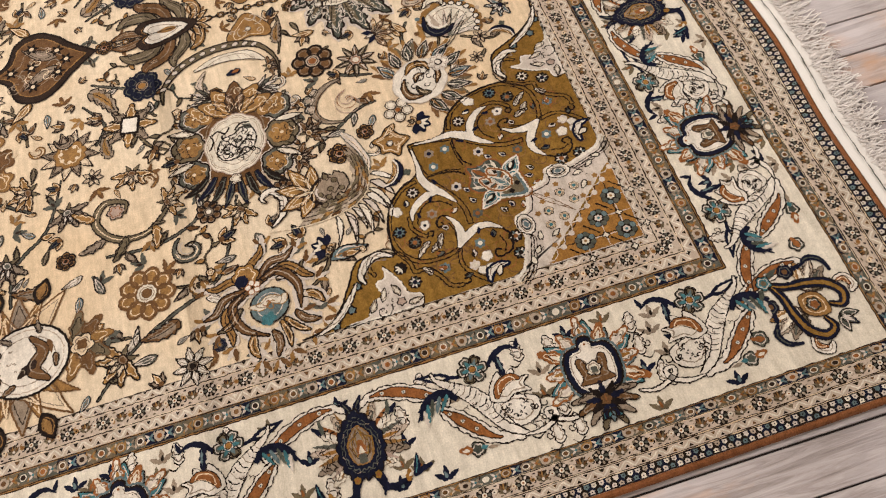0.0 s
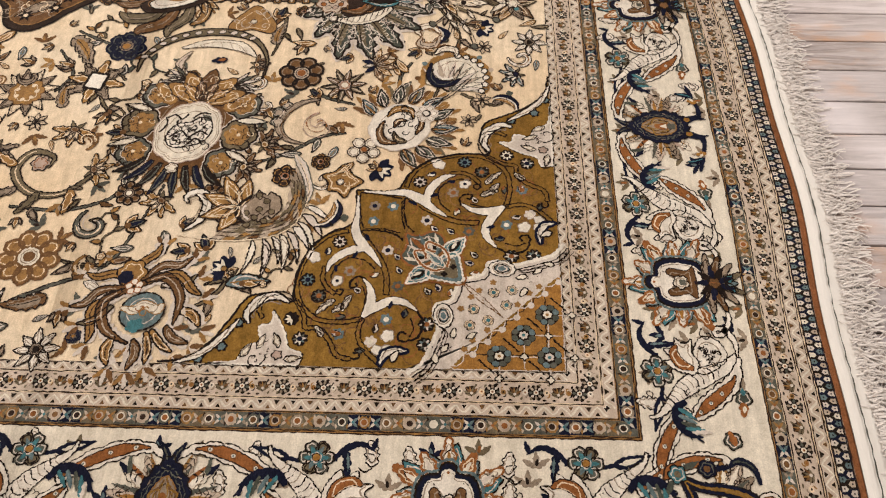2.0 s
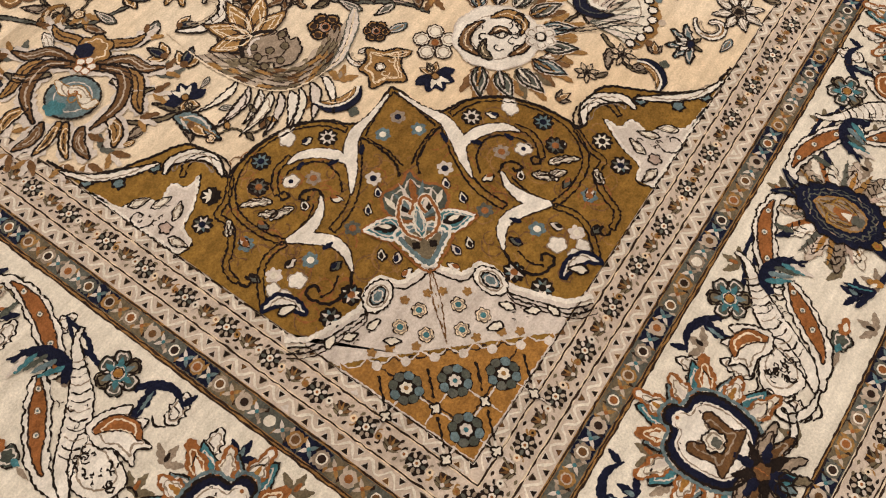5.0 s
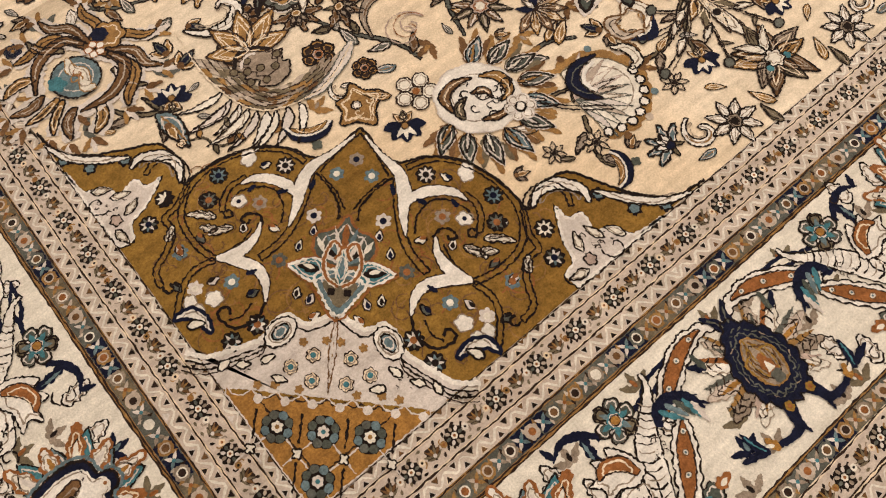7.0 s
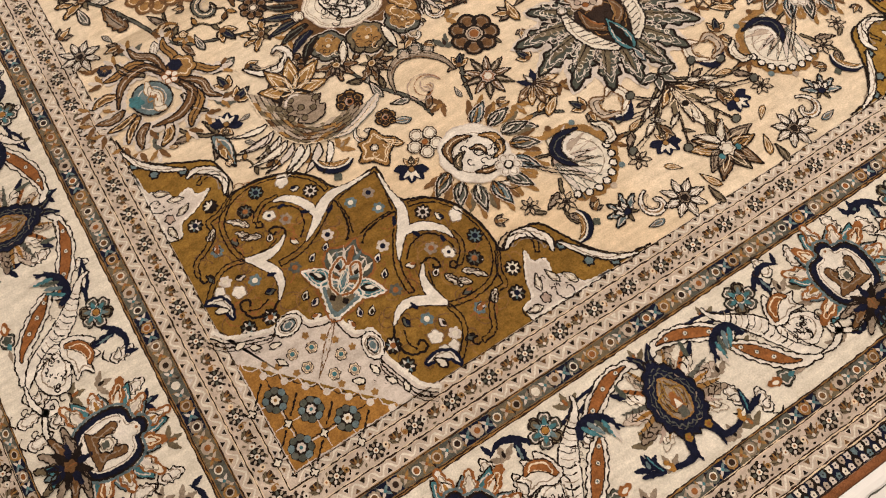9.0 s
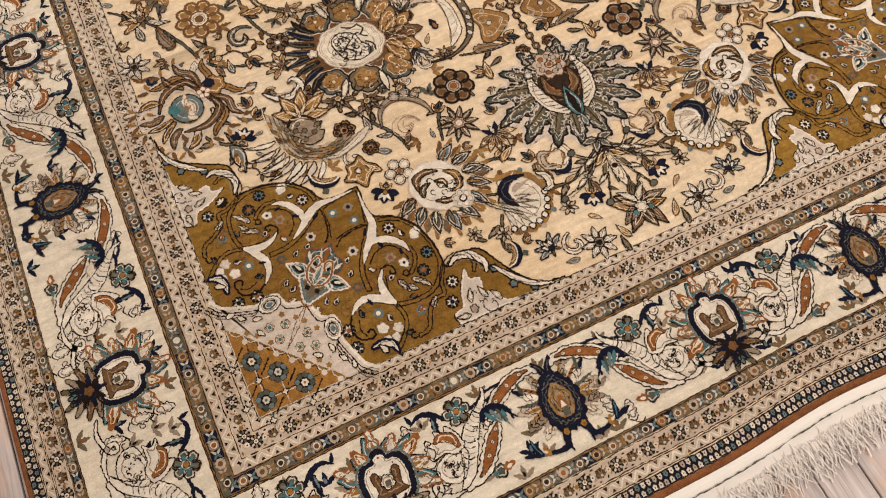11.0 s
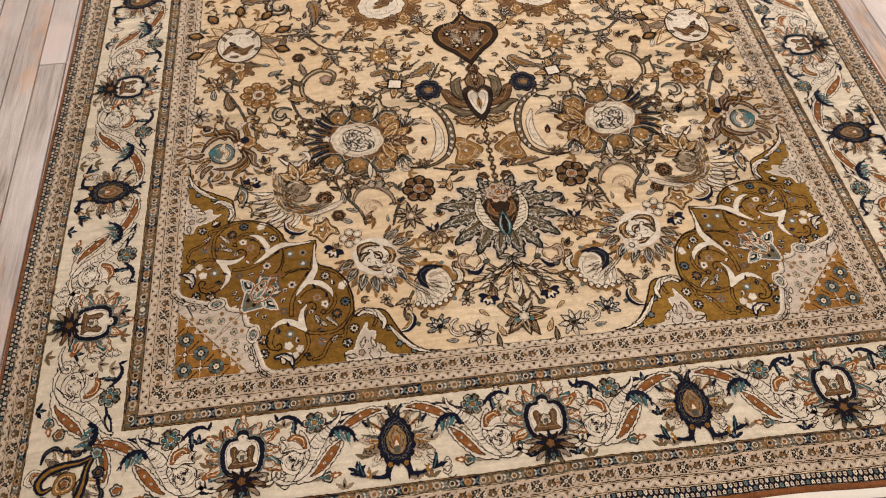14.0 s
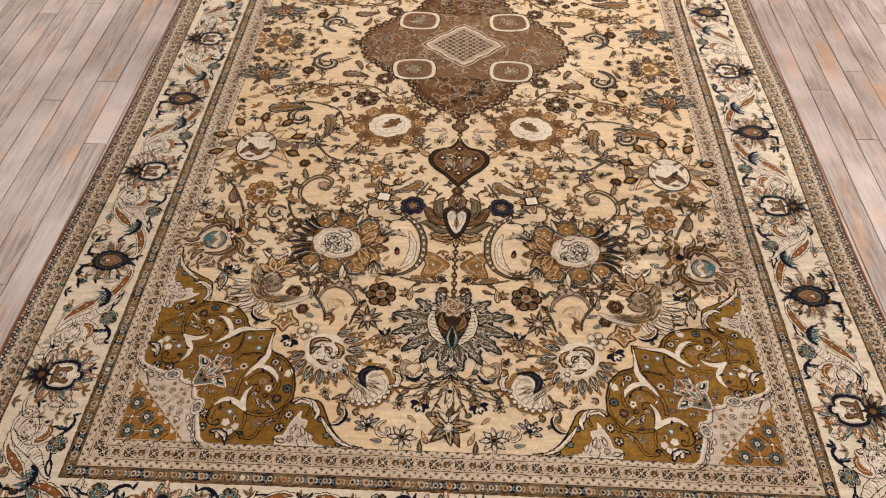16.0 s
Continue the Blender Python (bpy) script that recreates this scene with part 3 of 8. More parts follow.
def bird_blossom():
    """A pale disc with brown scrolled leaves, ringed by blue-hearted ochre leaves that spring from a small white flower."""
    a = Art()
    for s in (-1, 1):
        for k, th in enumerate((14, 42, 68, 94, 120)):
            t = radians(th)
            x, y = s * 0.058 * math.sin(t), -0.058 * math.cos(t)
            q = -s * (180 - th * 0.82)
            tipc = ("ochre", "brown", "olive")[k % 3]
            for e in (-24, 0, 24):
                a.fill(serrated(x, y, 0.064 - 0.012 * abs(e) / 24, 0.02, q + e, 3), tipc if e else "ochre", 0.2)
            a.line(petal(x, y, 0.055, 0.028, q, 0.12 * s), 0.0022, "pearl", 1.5, True)
            a.shape(petal(x, y, 0.052, 0.025, q, 0.12 * s), ("slate", "blue", "grey", "slate")[(k + (s > 0)) % 4], 2, 0.0026)
            a.line(spline([(x, y), (x - 0.036 * math.sin(radians(q)), y + 0.036 * math.cos(radians(q)))], 4), 0.0036, ("pearl", "ochre", "ivory")[k % 3], 4)
            a.line(petal(x, y, 0.034, 0.009, q), 0.0015, "ink", 4.4, True)
    a.shape(scallop(0, 0.006, 0.058, 9, 0.05, 1.08), "white", 5, 0.0026, "pearl")
    for pts, c, w in (([(-0.034, 0.03), (-0.014, 0.05), (0.012, 0.044), (0.03, 0.022)], "brown", 0.017), ([(0.034, 0.014), (0.042, -0.012), (0.024, -0.034), (0.002, -0.028)], "ochre", 0.017),
                      ([(-0.04, 0.012), (-0.026, 0.026), (-0.004, 0.022)], "olive", 0.015), ([(-0.034, -0.01), (-0.018, -0.034), (0.004, -0.04)], "brown", 0.012), ([(0.004, 0.016), (0.014, 0.0), (0.006, -0.014)], "brown", 0.012)):
        p = spline(pts, 6)
        a.shape(band_along(p, [0.002, w, w * 0.8, 0.002]), c, 7, 0.0028)
        a.line(p[3:-3], 0.0018, "cream", 8.6)
    a.curls(0, 0.004, 0.048, 0.05, 18, 8, "ink", 0.0017)
    for k in range(5):
        t = 1.257 * k
        a.shape(oval(0.02 * math.cos(t) - 0.012, 0.092 + 0.02 * math.sin(t), 0.0125, n=8), "ivory", 3, 0.0026, "umber")
    a.fill(oval(-0.012, 0.092, 0.006, n=7), "rust", 5)
    for k in range(6):
        t = 1.047 * k
        a.shape(oval(0.014 * math.cos(t), -0.056 + 0.014 * math.sin(t), 0.009, n=8), "white", 8, 0.0016, "pearl")
    a.shape(oval(0, -0.056, 0.0075, n=8), "white", 10, 0.003)
    return a


def moon_blossom():
    """A half-moon flower: an ochre rim with white beads, a pale heart of grey and rose lines and a navy crescent."""
    a = Art()
    t = np.linspace(radians(-128), radians(104), 30)
    rim = np.stack([0.058 * np.sin(t), 0.06 * np.cos(t)], 1)
    jag = rim * (1.08 + 0.10 * np.abs(np.sin(np.linspace(0, 9 * math.pi, 30))))[:, None]
    a.fill(np.vstack([jag, (rim * 0.86)[::-1]]), "ochre", 0)
    for k in range(2, 28, 4):
        a.fill(oval(rim[k][0] * 1.18, rim[k][1] * 1.18, 0.0055, n=7), ("blue", "sand", "brown")[k % 3], 1)
    a.shape(rim * 0.93, "ivory", 2, 0.002, "olive")
    for k in range(11):
        a.shape(petal(0.0, -0.03, 0.072, 0.012, -58 + 13 * k, 0.12), ("pearl", "ivory", "sand")[k % 3], 3 + 0.2 * (k % 2), 0.0014, ("grey", "pink")[k > 5])
    for k in range(8):
        q = radians(-20 + 118 * k / 7)
        a.shape(oval(0.056 * math.sin(q), 0.058 * math.cos(q), 0.0062, n=8), "white", 5, 0.0024)
    a.shape(band_along(spline([(-0.056, 0.018), (-0.046, -0.012), (-0.022, -0.024), (0.0, -0.012), (0.008, 0.004)], 6), [0.002, 0.014, 0.02, 0.012, 0.002]), "navy", 6, 0.002)
    a.line(spline([(-0.046, 0.012), (-0.036, -0.004), (-0.02, -0.01), (-0.004, 0.0)], 6), 0.006, "white", 7)
    for o in (0.0, 0.006):
        a.line(spline([(-0.01, -0.074), (0.006 + o, -0.04), (0.022 + o, 0.012)], 6), 0.002, "ink", 6)
    a.shape(band_along(spline([(-0.06, 0.04), (-0.052, 0.06), (-0.03, 0.066), (-0.022, 0.052)], 5), [0.004, 0.014, 0.014, 0.004]), "ivory", 5, 0.0026)
    return a


def feather_leaf():
    """A long curved plume: strands of olive and pale barbs, with an ochre flower over a beaded pod on its inner side."""
    a = Art()
    path = spline([(-0.042, 0.138), (-0.052, 0.064), (-0.044, -0.007), (-0.018, -0.046), (0.036, -0.062), (0.08, -0.052), (0.121, -0.03)], 8)
    for k, t in enumerate(np.linspace(0.28, 0.62, 9)):
        p = path[int(t * (len(path) - 1))]
        a.shape(petal(p[0], p[1], 0.056 + 0.01 * math.sin(2.3 * k), 0.013 + 0.004 * (k % 2), 112 + 6 * k + 7 * (k % 3), 0.6, 0.9), ("ivory", "pearl", "white")[k % 3], 0.1 * k, 0.0024)
    n = len(path)
    dye = random.Random(17)
    for row, o in enumerate((0.002, 0.011, 0.02, 0.029, 0.038)):
        q = path[5:-5] + np.stack([0.75 * o * np.linspace(1.2, 0.0, n - 10), 0.95 * o * np.linspace(0.2, 0.9, n - 10)], 1)
        for i in range(1 + row, len(q) - 2 - 2 * row, 2):
            d = q[i + 1] - q[i]
            ang = math.degrees(math.atan2(-d[0], d[1])) + 20 + dye.uniform(-8, 8)
            a.fill(petal(q[i][0], q[i][1], dye.uniform(0.018, 0.027), 0.0082, ang, 0.1, 0.9), dye.choice(("olive", "taupe", "sand", "brown", "olive", "ochre")), 2 + 0.4 * row + 0.1 * (i % 3))
            if i % 3 != row % 3:
                a.line([q[i], q[i] + d * 4 / max(1, np.hypot(*d) / 0.006)], 0.0016, "umber", 4.2)
    a.shape(band_along(path[30:], [0.004, 0.013, 0.012, 0.016, 0.006]), "pearl", 4, 0.002, "grey")
    a.line(path, 0.0022, "cream", 4.6)
    a.shape(serrated(0.02, -0.02, 0.12, 0.075, 8, 6, -0.05), "taupe", 3.4, 0.0024)
    for x, y in ((-0.022, 0.03), (-0.008, 0.02), (0.008, 0.014), (0.024, 0.004), (-0.014, 0.004), (0.004, -0.006), (0.036, 0.018), (0.0, 0.034)):
        a.shape(oval(x, y, 0.0056, n=8), "olive", 5, 0.0019, "umber")
    for ang, ln in ((62, 0.056), (22, 0.066), (-18, 0.07), (-58, 0.072), (-96, 0.058)):
        a.shape(petal(0.012, 0.046, ln, 0.03, ang, 0.05, 0.85), "ochre", 6, 0.0028, "umber")
        a.line(petal(0.012, 0.046, ln * 0.72, 0.015, ang), 0.0017, "cream", 7.4, True)
    a.line(spline([(-0.018, 0.034), (-0.004, 0.05), (0.018, 0.046), (0.034, 0.03)], 5), 0.0058, "ink", 8)
    a.line(spline([(-0.012, 0.028), (0.0, 0.04), (0.016, 0.037)], 5), 0.0036, "pearl", 8)
    # the pale curl above the stalk
    a.shape(band_along(spline([(-0.035, 0.128), (-0.012, 0.104), (0.022, 0.1), (0.04, 0.118), (0.03, 0.136), (0.018, 0.13)], 6), [0.003, 0.015, 0.017, 0.011, 0.003]), "white", 5, 0.0026)
    for k in range(4):
        a.line(spline([(-0.012 + 0.012 * k, 0.1), (-0.006 + 0.012 * k, 0.11)], 3), 0.0016, "ink", 6.4)
    return a


def medal_roundel():
    """A cream disc with brown marks under a crown of dark-edged petals."""
    a = Art()
    for k in range(7):
        ang = -111 + 37 * k
        b = 0.3 * (k - 3) / 3
        a.shape(petal(0.02 * (3 - k) / 3, 0.0, 0.118, 0.05, ang, -b), ("cream", "taupe")[k % 2], 0.4 * (k % 2), 0.004, "brown")
        a.shape(petal(0.02 * (3 - k) / 3, 0.0, 0.106, 0.03, ang + 18, -b), "ochre", 0.2, 0.003, "brown")
        for w, c in ((0.03, "brown"), (0.014, "cream")):
            a.line(petal(0.02 * (3 - k) / 3, 0.03, 0.08, w * 1.0, ang, -b), 0.003, c, 2, True)
        x, y = -0.112 * math.sin(radians(ang)), 0.016 + 0.112 * math.cos(radians(ang))
        a.shape(petal(x, y, 0.05, 0.034, ang, 0, 1.0), "umber", 3, 0.005)
        a.fill(petal(x * 1.08, y * 1.08, 0.034, 0.016, ang, 0, 1.0), "ochre", 5)
    a.shape(oval(0, 0, 0.066, 0.076, 0, 28), "white", 5, 0.0045)
    a.shape(band_along(spline([(-0.046, -0.04), (-0.02, -0.012), (0.012, -0.03), (0.044, -0.008)], 7), [0.006, 0.026, 0.022, 0.005]), "brown", 7, 0.002)
    a.fill(serrated(-0.005, -0.018, 0.04, 0.024, 35, 3), "umber", 8)
    a.line(oval(0, 0, 0.058, 0.067, 0, 26), 0.002, "sand", 7, True)
    for x, y, q in ((-0.04, 0.02, 30), (0.04, 0.024, -30), (-0.02, 0.046, 60), (0.02, 0.044, -50), (0.0, -0.052, 90), (0.046, -0.026, -80)):
        a.shape(serrated(x, y, 0.026, 0.014, q, 3), ("brown", "taupe")[x > 0], 8, 0.0018)
    a.fill(petal(0.03, -0.04, 0.03, 0.014, 100), "brown", 8)
    a.curls(0, 0.03, 0.05, 0.035, 8, 8, "taupe")
    for k in range(6):
        a.shape(serrated(0, -0.09, 0.062, 0.036, 85 + 38 * k, 3, 0.2), ("ochre", "brown", "olive")[k % 3], 1, 0.0026, "brown")
    a.shape(scallop(0, -0.098, 0.022, 5, 0.3), "cream", 3, 0.002)
    a.fill(scallop(0, -0.098, 0.011, 4, 0.3), "brown", 5)
    return a


def ring_flower():
    a = Art()
    for k in range(12):
        t = 2 * math.pi * k / 12
        a.shape(scallop(0.10 * math.cos(t), 0.088 * math.sin(t), 0.031, 5, 0.3, 1, 30 * k), ("ochre", "brown")[k % 2], 0, 0.003, "brown")
        a.line(spiral(0.11 * math.cos(t), 0.1 * math.sin(t), 0.014, 0.9, 30 * k, k % 2), 0.0026, "cream", 2)
    a.shape(oval(0, 0, 0.085, 0.072, 0, 26), "ochre", 3, 0.003, "brown")
    a.shape(scallop(0, 0, 0.076, 12, 0.06, 0.86), "white", 4, 0.003, "umber")
    a.shape(scallop(0.012, 0.012, 0.034, 6, 0.4, 0.6, 20), "brown", 6, 0.002)
    a.fill(petal(-0.03, -0.01, 0.05, 0.02, -70, 0.3), "ochre", 6)
    a.curls(0, -0.02, 0.055, 0.03, 5, 7, "taupe")
    a.shape(scallop(0.02, -0.07, 0.018, 6, 0.3), "brown", 6, 0.002)
    return a


def pendant():
    """The dark diamond pendant on the long axis."""
    a = Art()
    rim = spline([(0, 0.115), (-0.028, 0.075), (-0.078, 0.055), (-0.094, 0.01), (-0.072, -0.03), (-0.04, -0.06), (0, -0.11)], 6)
    full = np.vstack([rim, (rim * (-1, 1))[::-1][1:-1]])
    a.shape(full, "umber", 0, 0.005)
    a.shape(full * 0.82 + (0, 0.002), "brown", 2, 0.0026, "ochre")
    for s in (-1, 1):
        a.shape(petal(s * 0.012, -0.03, 0.085, 0.03, -s * 20, 0.2 * s), "taupe", 4, 0.0022)
        a.line(spiral(s * 0.05, 0.01, 0.02, 0.9, 60, s < 0), 0.0026, "pink", 4)
    a.curls(0, 0.01, 0.08, 0.07, 16, 4.5, "taupe", 0.0024)
    a.curls(0, 0.0, 0.07, 0.06, 10, 4.5, "cream", 0.002)
    for x, y in ((-0.03, -0.03), (0.03, -0.03), (0, -0.048), (0, 0.024), (-0.052, 0.022), (0.052, 0.022), (0, 0.066)):
        for k in range(6):
            a.fill(petal(x, y, 0.017, 0.008, 60 * k), "ink", 6)
        a.fill(oval(x, y, 0.005, n=6), "cream", 7)
    return a


def heart_palmette():
    a = Art()
    for s in (-1, 1):
        for pts, w, c, lv in (([(0, 0.0), (s * 0.05, 0.03), (s * 0.058, 0.075), (s * 0.04, 0.1)], 0.03, "olive", 2), ([(0, -0.02), (s * 0.065, 0.0), (s * 0.09, 0.045), (s * 0.105, 0.05)], 0.03, "brown", 1),
                              ([(0, -0.04), (s * 0.05, -0.04), (s * 0.085, -0.012), (s * 0.11, -0.01)], 0.026, "olive", 0), ([(0, -0.06), (s * 0.03, -0.075), (s * 0.06, -0.07), (s * 0.075, -0.05)], 0.022, "ochre", 0),
                              ([(s * 0.004, 0.04), (s * 0.018, 0.08), (s * 0.012, 0.115)], 0.022, "brown", 1)):
            q = spline(pts, 6)
            a.shape(band_along(q, [0.008, w, w * 0.9, 0.004]), c, lv, 0.003)
            a.line(q[3:-3], 0.0022, "taupe", lv + 1.4)
    for k in range(5):
        a.shape(petal(0, -0.06, 0.05, 0.02, 110 + 35 * k, 0), "ochre", 0, 0.0026)
    heart = spline([(0, 0.045), (-0.02, 0.062), (-0.042, 0.04), (-0.032, -0.02), (0, -0.075), (0.032, -0.02), (0.042, 0.04), (0.02, 0.062)], 5, True)
    a.shape(heart, "umber", 5, 0.003)
    a.shape(heart * 0.72, "white", 7, 0.0026)
    a.fill(petal(0, -0.03, 0.05, 0.018, 0), "ochre", 9)
    a.line([(0, -0.04), (0, 0.04)], 0.002, "ink", 10)
    return a


def sunflower(r=0.06):
    a = Art()
    for k in range(12):
        a.shape(petal(0, 0, r, r * 0.42, 30 * k, 0.1), ("cream", "taupe")[k % 2], k % 2, 0.0026)
    a.shape(scallop(0, 0, 0.55 * r, 9, 0.15), "ochre", 3, 0.002, "brown")
    for k in range(7):
        t = 2 * math.pi * k / 7
        a.fill(oval(0.3 * r * math.cos(t), 0.3 * r * math.sin(t), 0.07 * r, n=6), "cream", 5)
    a.shape(band_along(spiral(0.85 * r, 0.2 * r, 0.4 * r, 0.7, 60), [0.002, 0.013, 0.011, 0.004]), "taupe", 5, 0.0026)
    return a


def square_flower():
    a = Art()
    for k in range(8):
        a.shape(serrated(0, 0, 0.052, 0.026, 45 * k, 3), ("ochre", "taupe")[k % 2], k % 2, 0.0024)
    box = [(-0.016, -0.014), (0.016, -0.014), (0.016, 0.014), (-0.016, 0.014)]
    a.fill(np.array(box) * 1.35, "ink", 3)
    a.fill(box, "white", 4)
    return a


def pod():
    """A long arched pea pod of pale beads in a grey skin, with a striped plume inside the arch."""
    a = Art()
    path = spline([(-0.075, 0.155), (-0.03, 0.15), (0.02, 0.105), (0.045, 0.04), (0.045, -0.03), (0.02, -0.085), (-0.035, -0.115), (-0.09, -0.112)], 8)
    a.shape(band_along(path, [0.003, 0.011, 0.019, 0.022, 0.02, 0.012, 0.006, 0.003]), "olive", 0, 0.0036)
    for p in path[8:-18:3]:
        a.shape(oval(p[0], p[1], 0.0058, 0.0085, 20, 8), "pearl", 2, 0.002)
    plume = spline([(0.012, 0.075), (0.028, 0.02), (0.02, -0.05), (-0.01, -0.09)], 7)
    a.shape(band_along(plume - (0.016, 0), [0.004, 0.022, 0.028, 0.004]), "ivory", 1, 0.0024, "umber")
    for p in plume[4:-4:2]:
        a.line([(p[0] - 0.028, p[1] - 0.004), (p[0] - 0.012, p[1] + 0.004)], 0.0017, "sand", 2.6)
    leafp = spline([(-0.012, 0.05), (-0.05, 0.07), (-0.085, 0.05)], 6)
    a.shape(band_along(leafp, [0.003, 0.018, 0.003]), "blush", 1, 0.0024, "olive")
    a.fill(serrated(-0.035, -0.03, 0.034, 0.024, 10, 3), "navy", 2)
    a.fill(petal(-0.035, -0.028, 0.02, 0.01, 10), "rust", 3)
    return a


def scroll_spray():
    """An S-scroll stem with a curl, a small flower and split leaves."""
    a = Art()
    path = spline([(0.02, -0.11), (-0.03, -0.06), (-0.025, 0.0), (0.02, 0.035), (0.06, 0.015), (0.05, -0.025), (0.025, -0.02)], 7)
    a.shape(band_along(path, [0.006, 0.013, 0.017, 0.011, 0.004]), "olive", 0, 0.0026)
    a.line(path[6:30], 0.0024, "cream", 2)
    a.shape(scallop(0.035, -0.005, 0.018, 6, 0.3), "pink", 2, 0.0022)
    for x, y, ang, c in ((-0.028, -0.02, 70, "olive"), (-0.02, 0.02, 30, "taupe"), (0.03, 0.035, -20, "ochre"), (-0.02, -0.075, 100, "ochre")):
        a.shape(serrated(x, y, 0.05, 0.024, ang, 3, 0.2), c, 3, 0.0024)
    return a


def gold_square():
    a = Art()
    pts = spline([(0, 0.042), (-0.016, 0.028), (-0.04, 0.026), (-0.03, 0), (-0.032, -0.03), (0, -0.024), (0.032, -0.03), (0.03, 0), (0.04, 0.026), (0.016, 0.028)], 3, True)
    a.shape(pts, "ochre", 0, 0.0034)
    a.line(pts * 0.76, 0.0024, "cream", 2, True)
    for s in (-1, 1):
        a.line(spiral(s * 0.012, -0.006, 0.008, 0.9, 90, s < 0), 0.002, "cream", 2)
    a.shape(oval(0, 0.008, 0.008, n=8), "white", 2, 0.003)
    return a


def axis_root():
    """The spray below the fan: thin curved stems with leaves and bud tips from one knot."""
    a = Art()
    for s in (-1, 1):
        for mid, end in (((s * 0.045, 0.012), (s * 0.1, 0.022)), ((s * 0.06, -0.012), (s * 0.118, -0.034)), ((s * 0.02, -0.02), (s * 0.046, -0.075)), ((s * 0.028, 0.02), (s * 0.06, 0.045))):
            path = spline([(0, 0.035), mid, end], 8)
            a.line(path, 0.0024, "ink", 1)
            a.line(path + (0, -0.0065), 0.0016, "umber", 1)
            a.shape(oval(end[0], end[1], 0.0085, 0.0065, 30, 9), "grey", 2, 0.0022)
            a.shape(petal(mid[0], mid[1] - 0.002, 0.03, 0.012, -s * 100, 0.3 * s), "ivory", 2, 0.0018)
        for q, ln, c in ((172, 0.075, "sand"), (150, 0.062, "olive"), (128, 0.05, "ochre")):
            a.shape(petal(s * 0.006, 0.026, ln, 0.018, s * q, 0.1 * s), c, 2.4, 0.0024, "umber")
            a.line(petal(s * 0.006, 0.016, ln * 0.7, 0.007, s * q, 0.1 * s), 0.0015, "cream", 4, True)
    a.shape(petal(0, -0.06, 0.09, 0.022, 0), "ivory", 3, 0.0022, "umber")
    a.fill(oval(0, -0.012, 0.006, n=8), "ink", 5)
    return a


def axis_flower():
    """A many-leaved brown flower on the long axis."""
    a = Art()
    for k in range(10):
        ang = 36 * k
        a.shape(petal(0, 0.0, 0.07 if k % 2 else 0.06, 0.031, ang, 0.16 * (1 if k % 2 else -1)), ("olive", "brown", "ochre", "taupe", "brown")[k % 5], 0.3 * (k % 3), 0.003)
        a.line(petal(0, 0.0, 0.052, 0.013, ang, 0.14 * (1 if k % 2 else -1)), 0.0017, ("cream", "sand", "umber")[k % 3], 2.6, True)
    for s in (-1, 1):
        a.shape(petal(0, -0.01, 0.05, 0.018, s * 150, 0.2 * s), "ivory", 4, 0.0024)
        a.fill(oval(s * 0.018, 0.012, 0.006, n=7), "teal", 4)
    a.shape(scallop(0, 0.004, 0.016, 6, 0.3), "ivory", 5, 0.0024)
    return a


def aster(r=0.05):
    """A dark-petalled aster of narrow double petals with a pale eye."""
    a = Art()
    for k in range(10):
        a.shape(petal(0, 0, r * (1.0, 0.9)[k % 2], 0.34 * r, 36 * k, 0.05, 0.9), ("olive", "brown")[k % 2], 0.4 * (k % 2), 0.0026)
        a.line(turned([(0, 0.35 * r), (0, 0.78 * r)], 36 * k), 0.0026, ("sand", "pearl")[k % 2], 2.2)
    a.shape(scallop(0, 0, 0.3 * r, 7, 0.2), "pink", 3, 0.0024)
    a.fill(oval(0, 0, 0.14 * r, n=8), "ivory", 5)
    return a


def shell_flower(r=0.045):
    """A ribbed brown fan with a navy and white bud at its stalk."""
    a = Art()
    for k in range(7):
        q = -84 + 28 * k
        a.shape(petal(0, -0.3 * r, 1.25 * r, 0.46 * r, q, 0.0, 1.25), ("brown", "ochre")[k % 2], 0.3 * (k % 2), 0.0026, "umber")
        a.line(turned([(0, 0.2 * r), (0, 0.8 * r)], q, (0, -0.3 * r)), 0.0018, "sand", 2)
        a.fill(oval(*turned([(0, 0.86 * r)], q, (0, -0.3 * r))[0], 0.08 * r, n=6), "cream", 2.2)
    a.fill(petal(-0.1 * r, -0.25 * r, 0.7 * r, 0.34 * r, 140), "navy", 3)
    a.fill(petal(0.1 * r, -0.25 * r, 0.7 * r, 0.34 * r, 205), "navy", 3)
    a.shape(petal(0, -0.25 * r, 0.6 * r, 0.26 * r, 172), "white", 4, 0.0018)
    return a


def rose_scroll():
    """A large rose-lined spiral under a hood of dark leaves."""
    a = Art()
    hood = spline([(-0.062, -0.05), (-0.078, 0.0), (-0.06, 0.046), (-0.012, 0.064), (0.04, 0.052), (0.076, 0.022)], 8)
    a.shape(band_along(hood, [0.004, 0.014, 0.022, 0.022, 0.016, 0.004]), "taupe", 1, 0.0028)
    a.line(hood[5:-5], 0.0024, "sand", 2.6)
    a.line(hood[10:-12] - (0.0, 0.008), 0.003, "brown", 2.2)
    for r, c, w in ((0.052, "pink", 0.003), (0.04, "rust", 0.0022), (0.029, "pink", 0.003)):
        a.line(turned(spiral(0, 0, r, 1.15, 40), 0, (0.032 + 0.2 * r, -0.008)), w, c, 3)
    for x, y, r in ((-0.05, 0.062, 0.018), (-0.024, 0.08, 0.02), (0.008, 0.08, 0.016)):
        a.shape(scallop(x, y, r, 4, 0.2), "grey", 0.4, 0.0028)
        a.fill(oval(x, y, r * 0.45, n=8), "sand", 2)
    return a


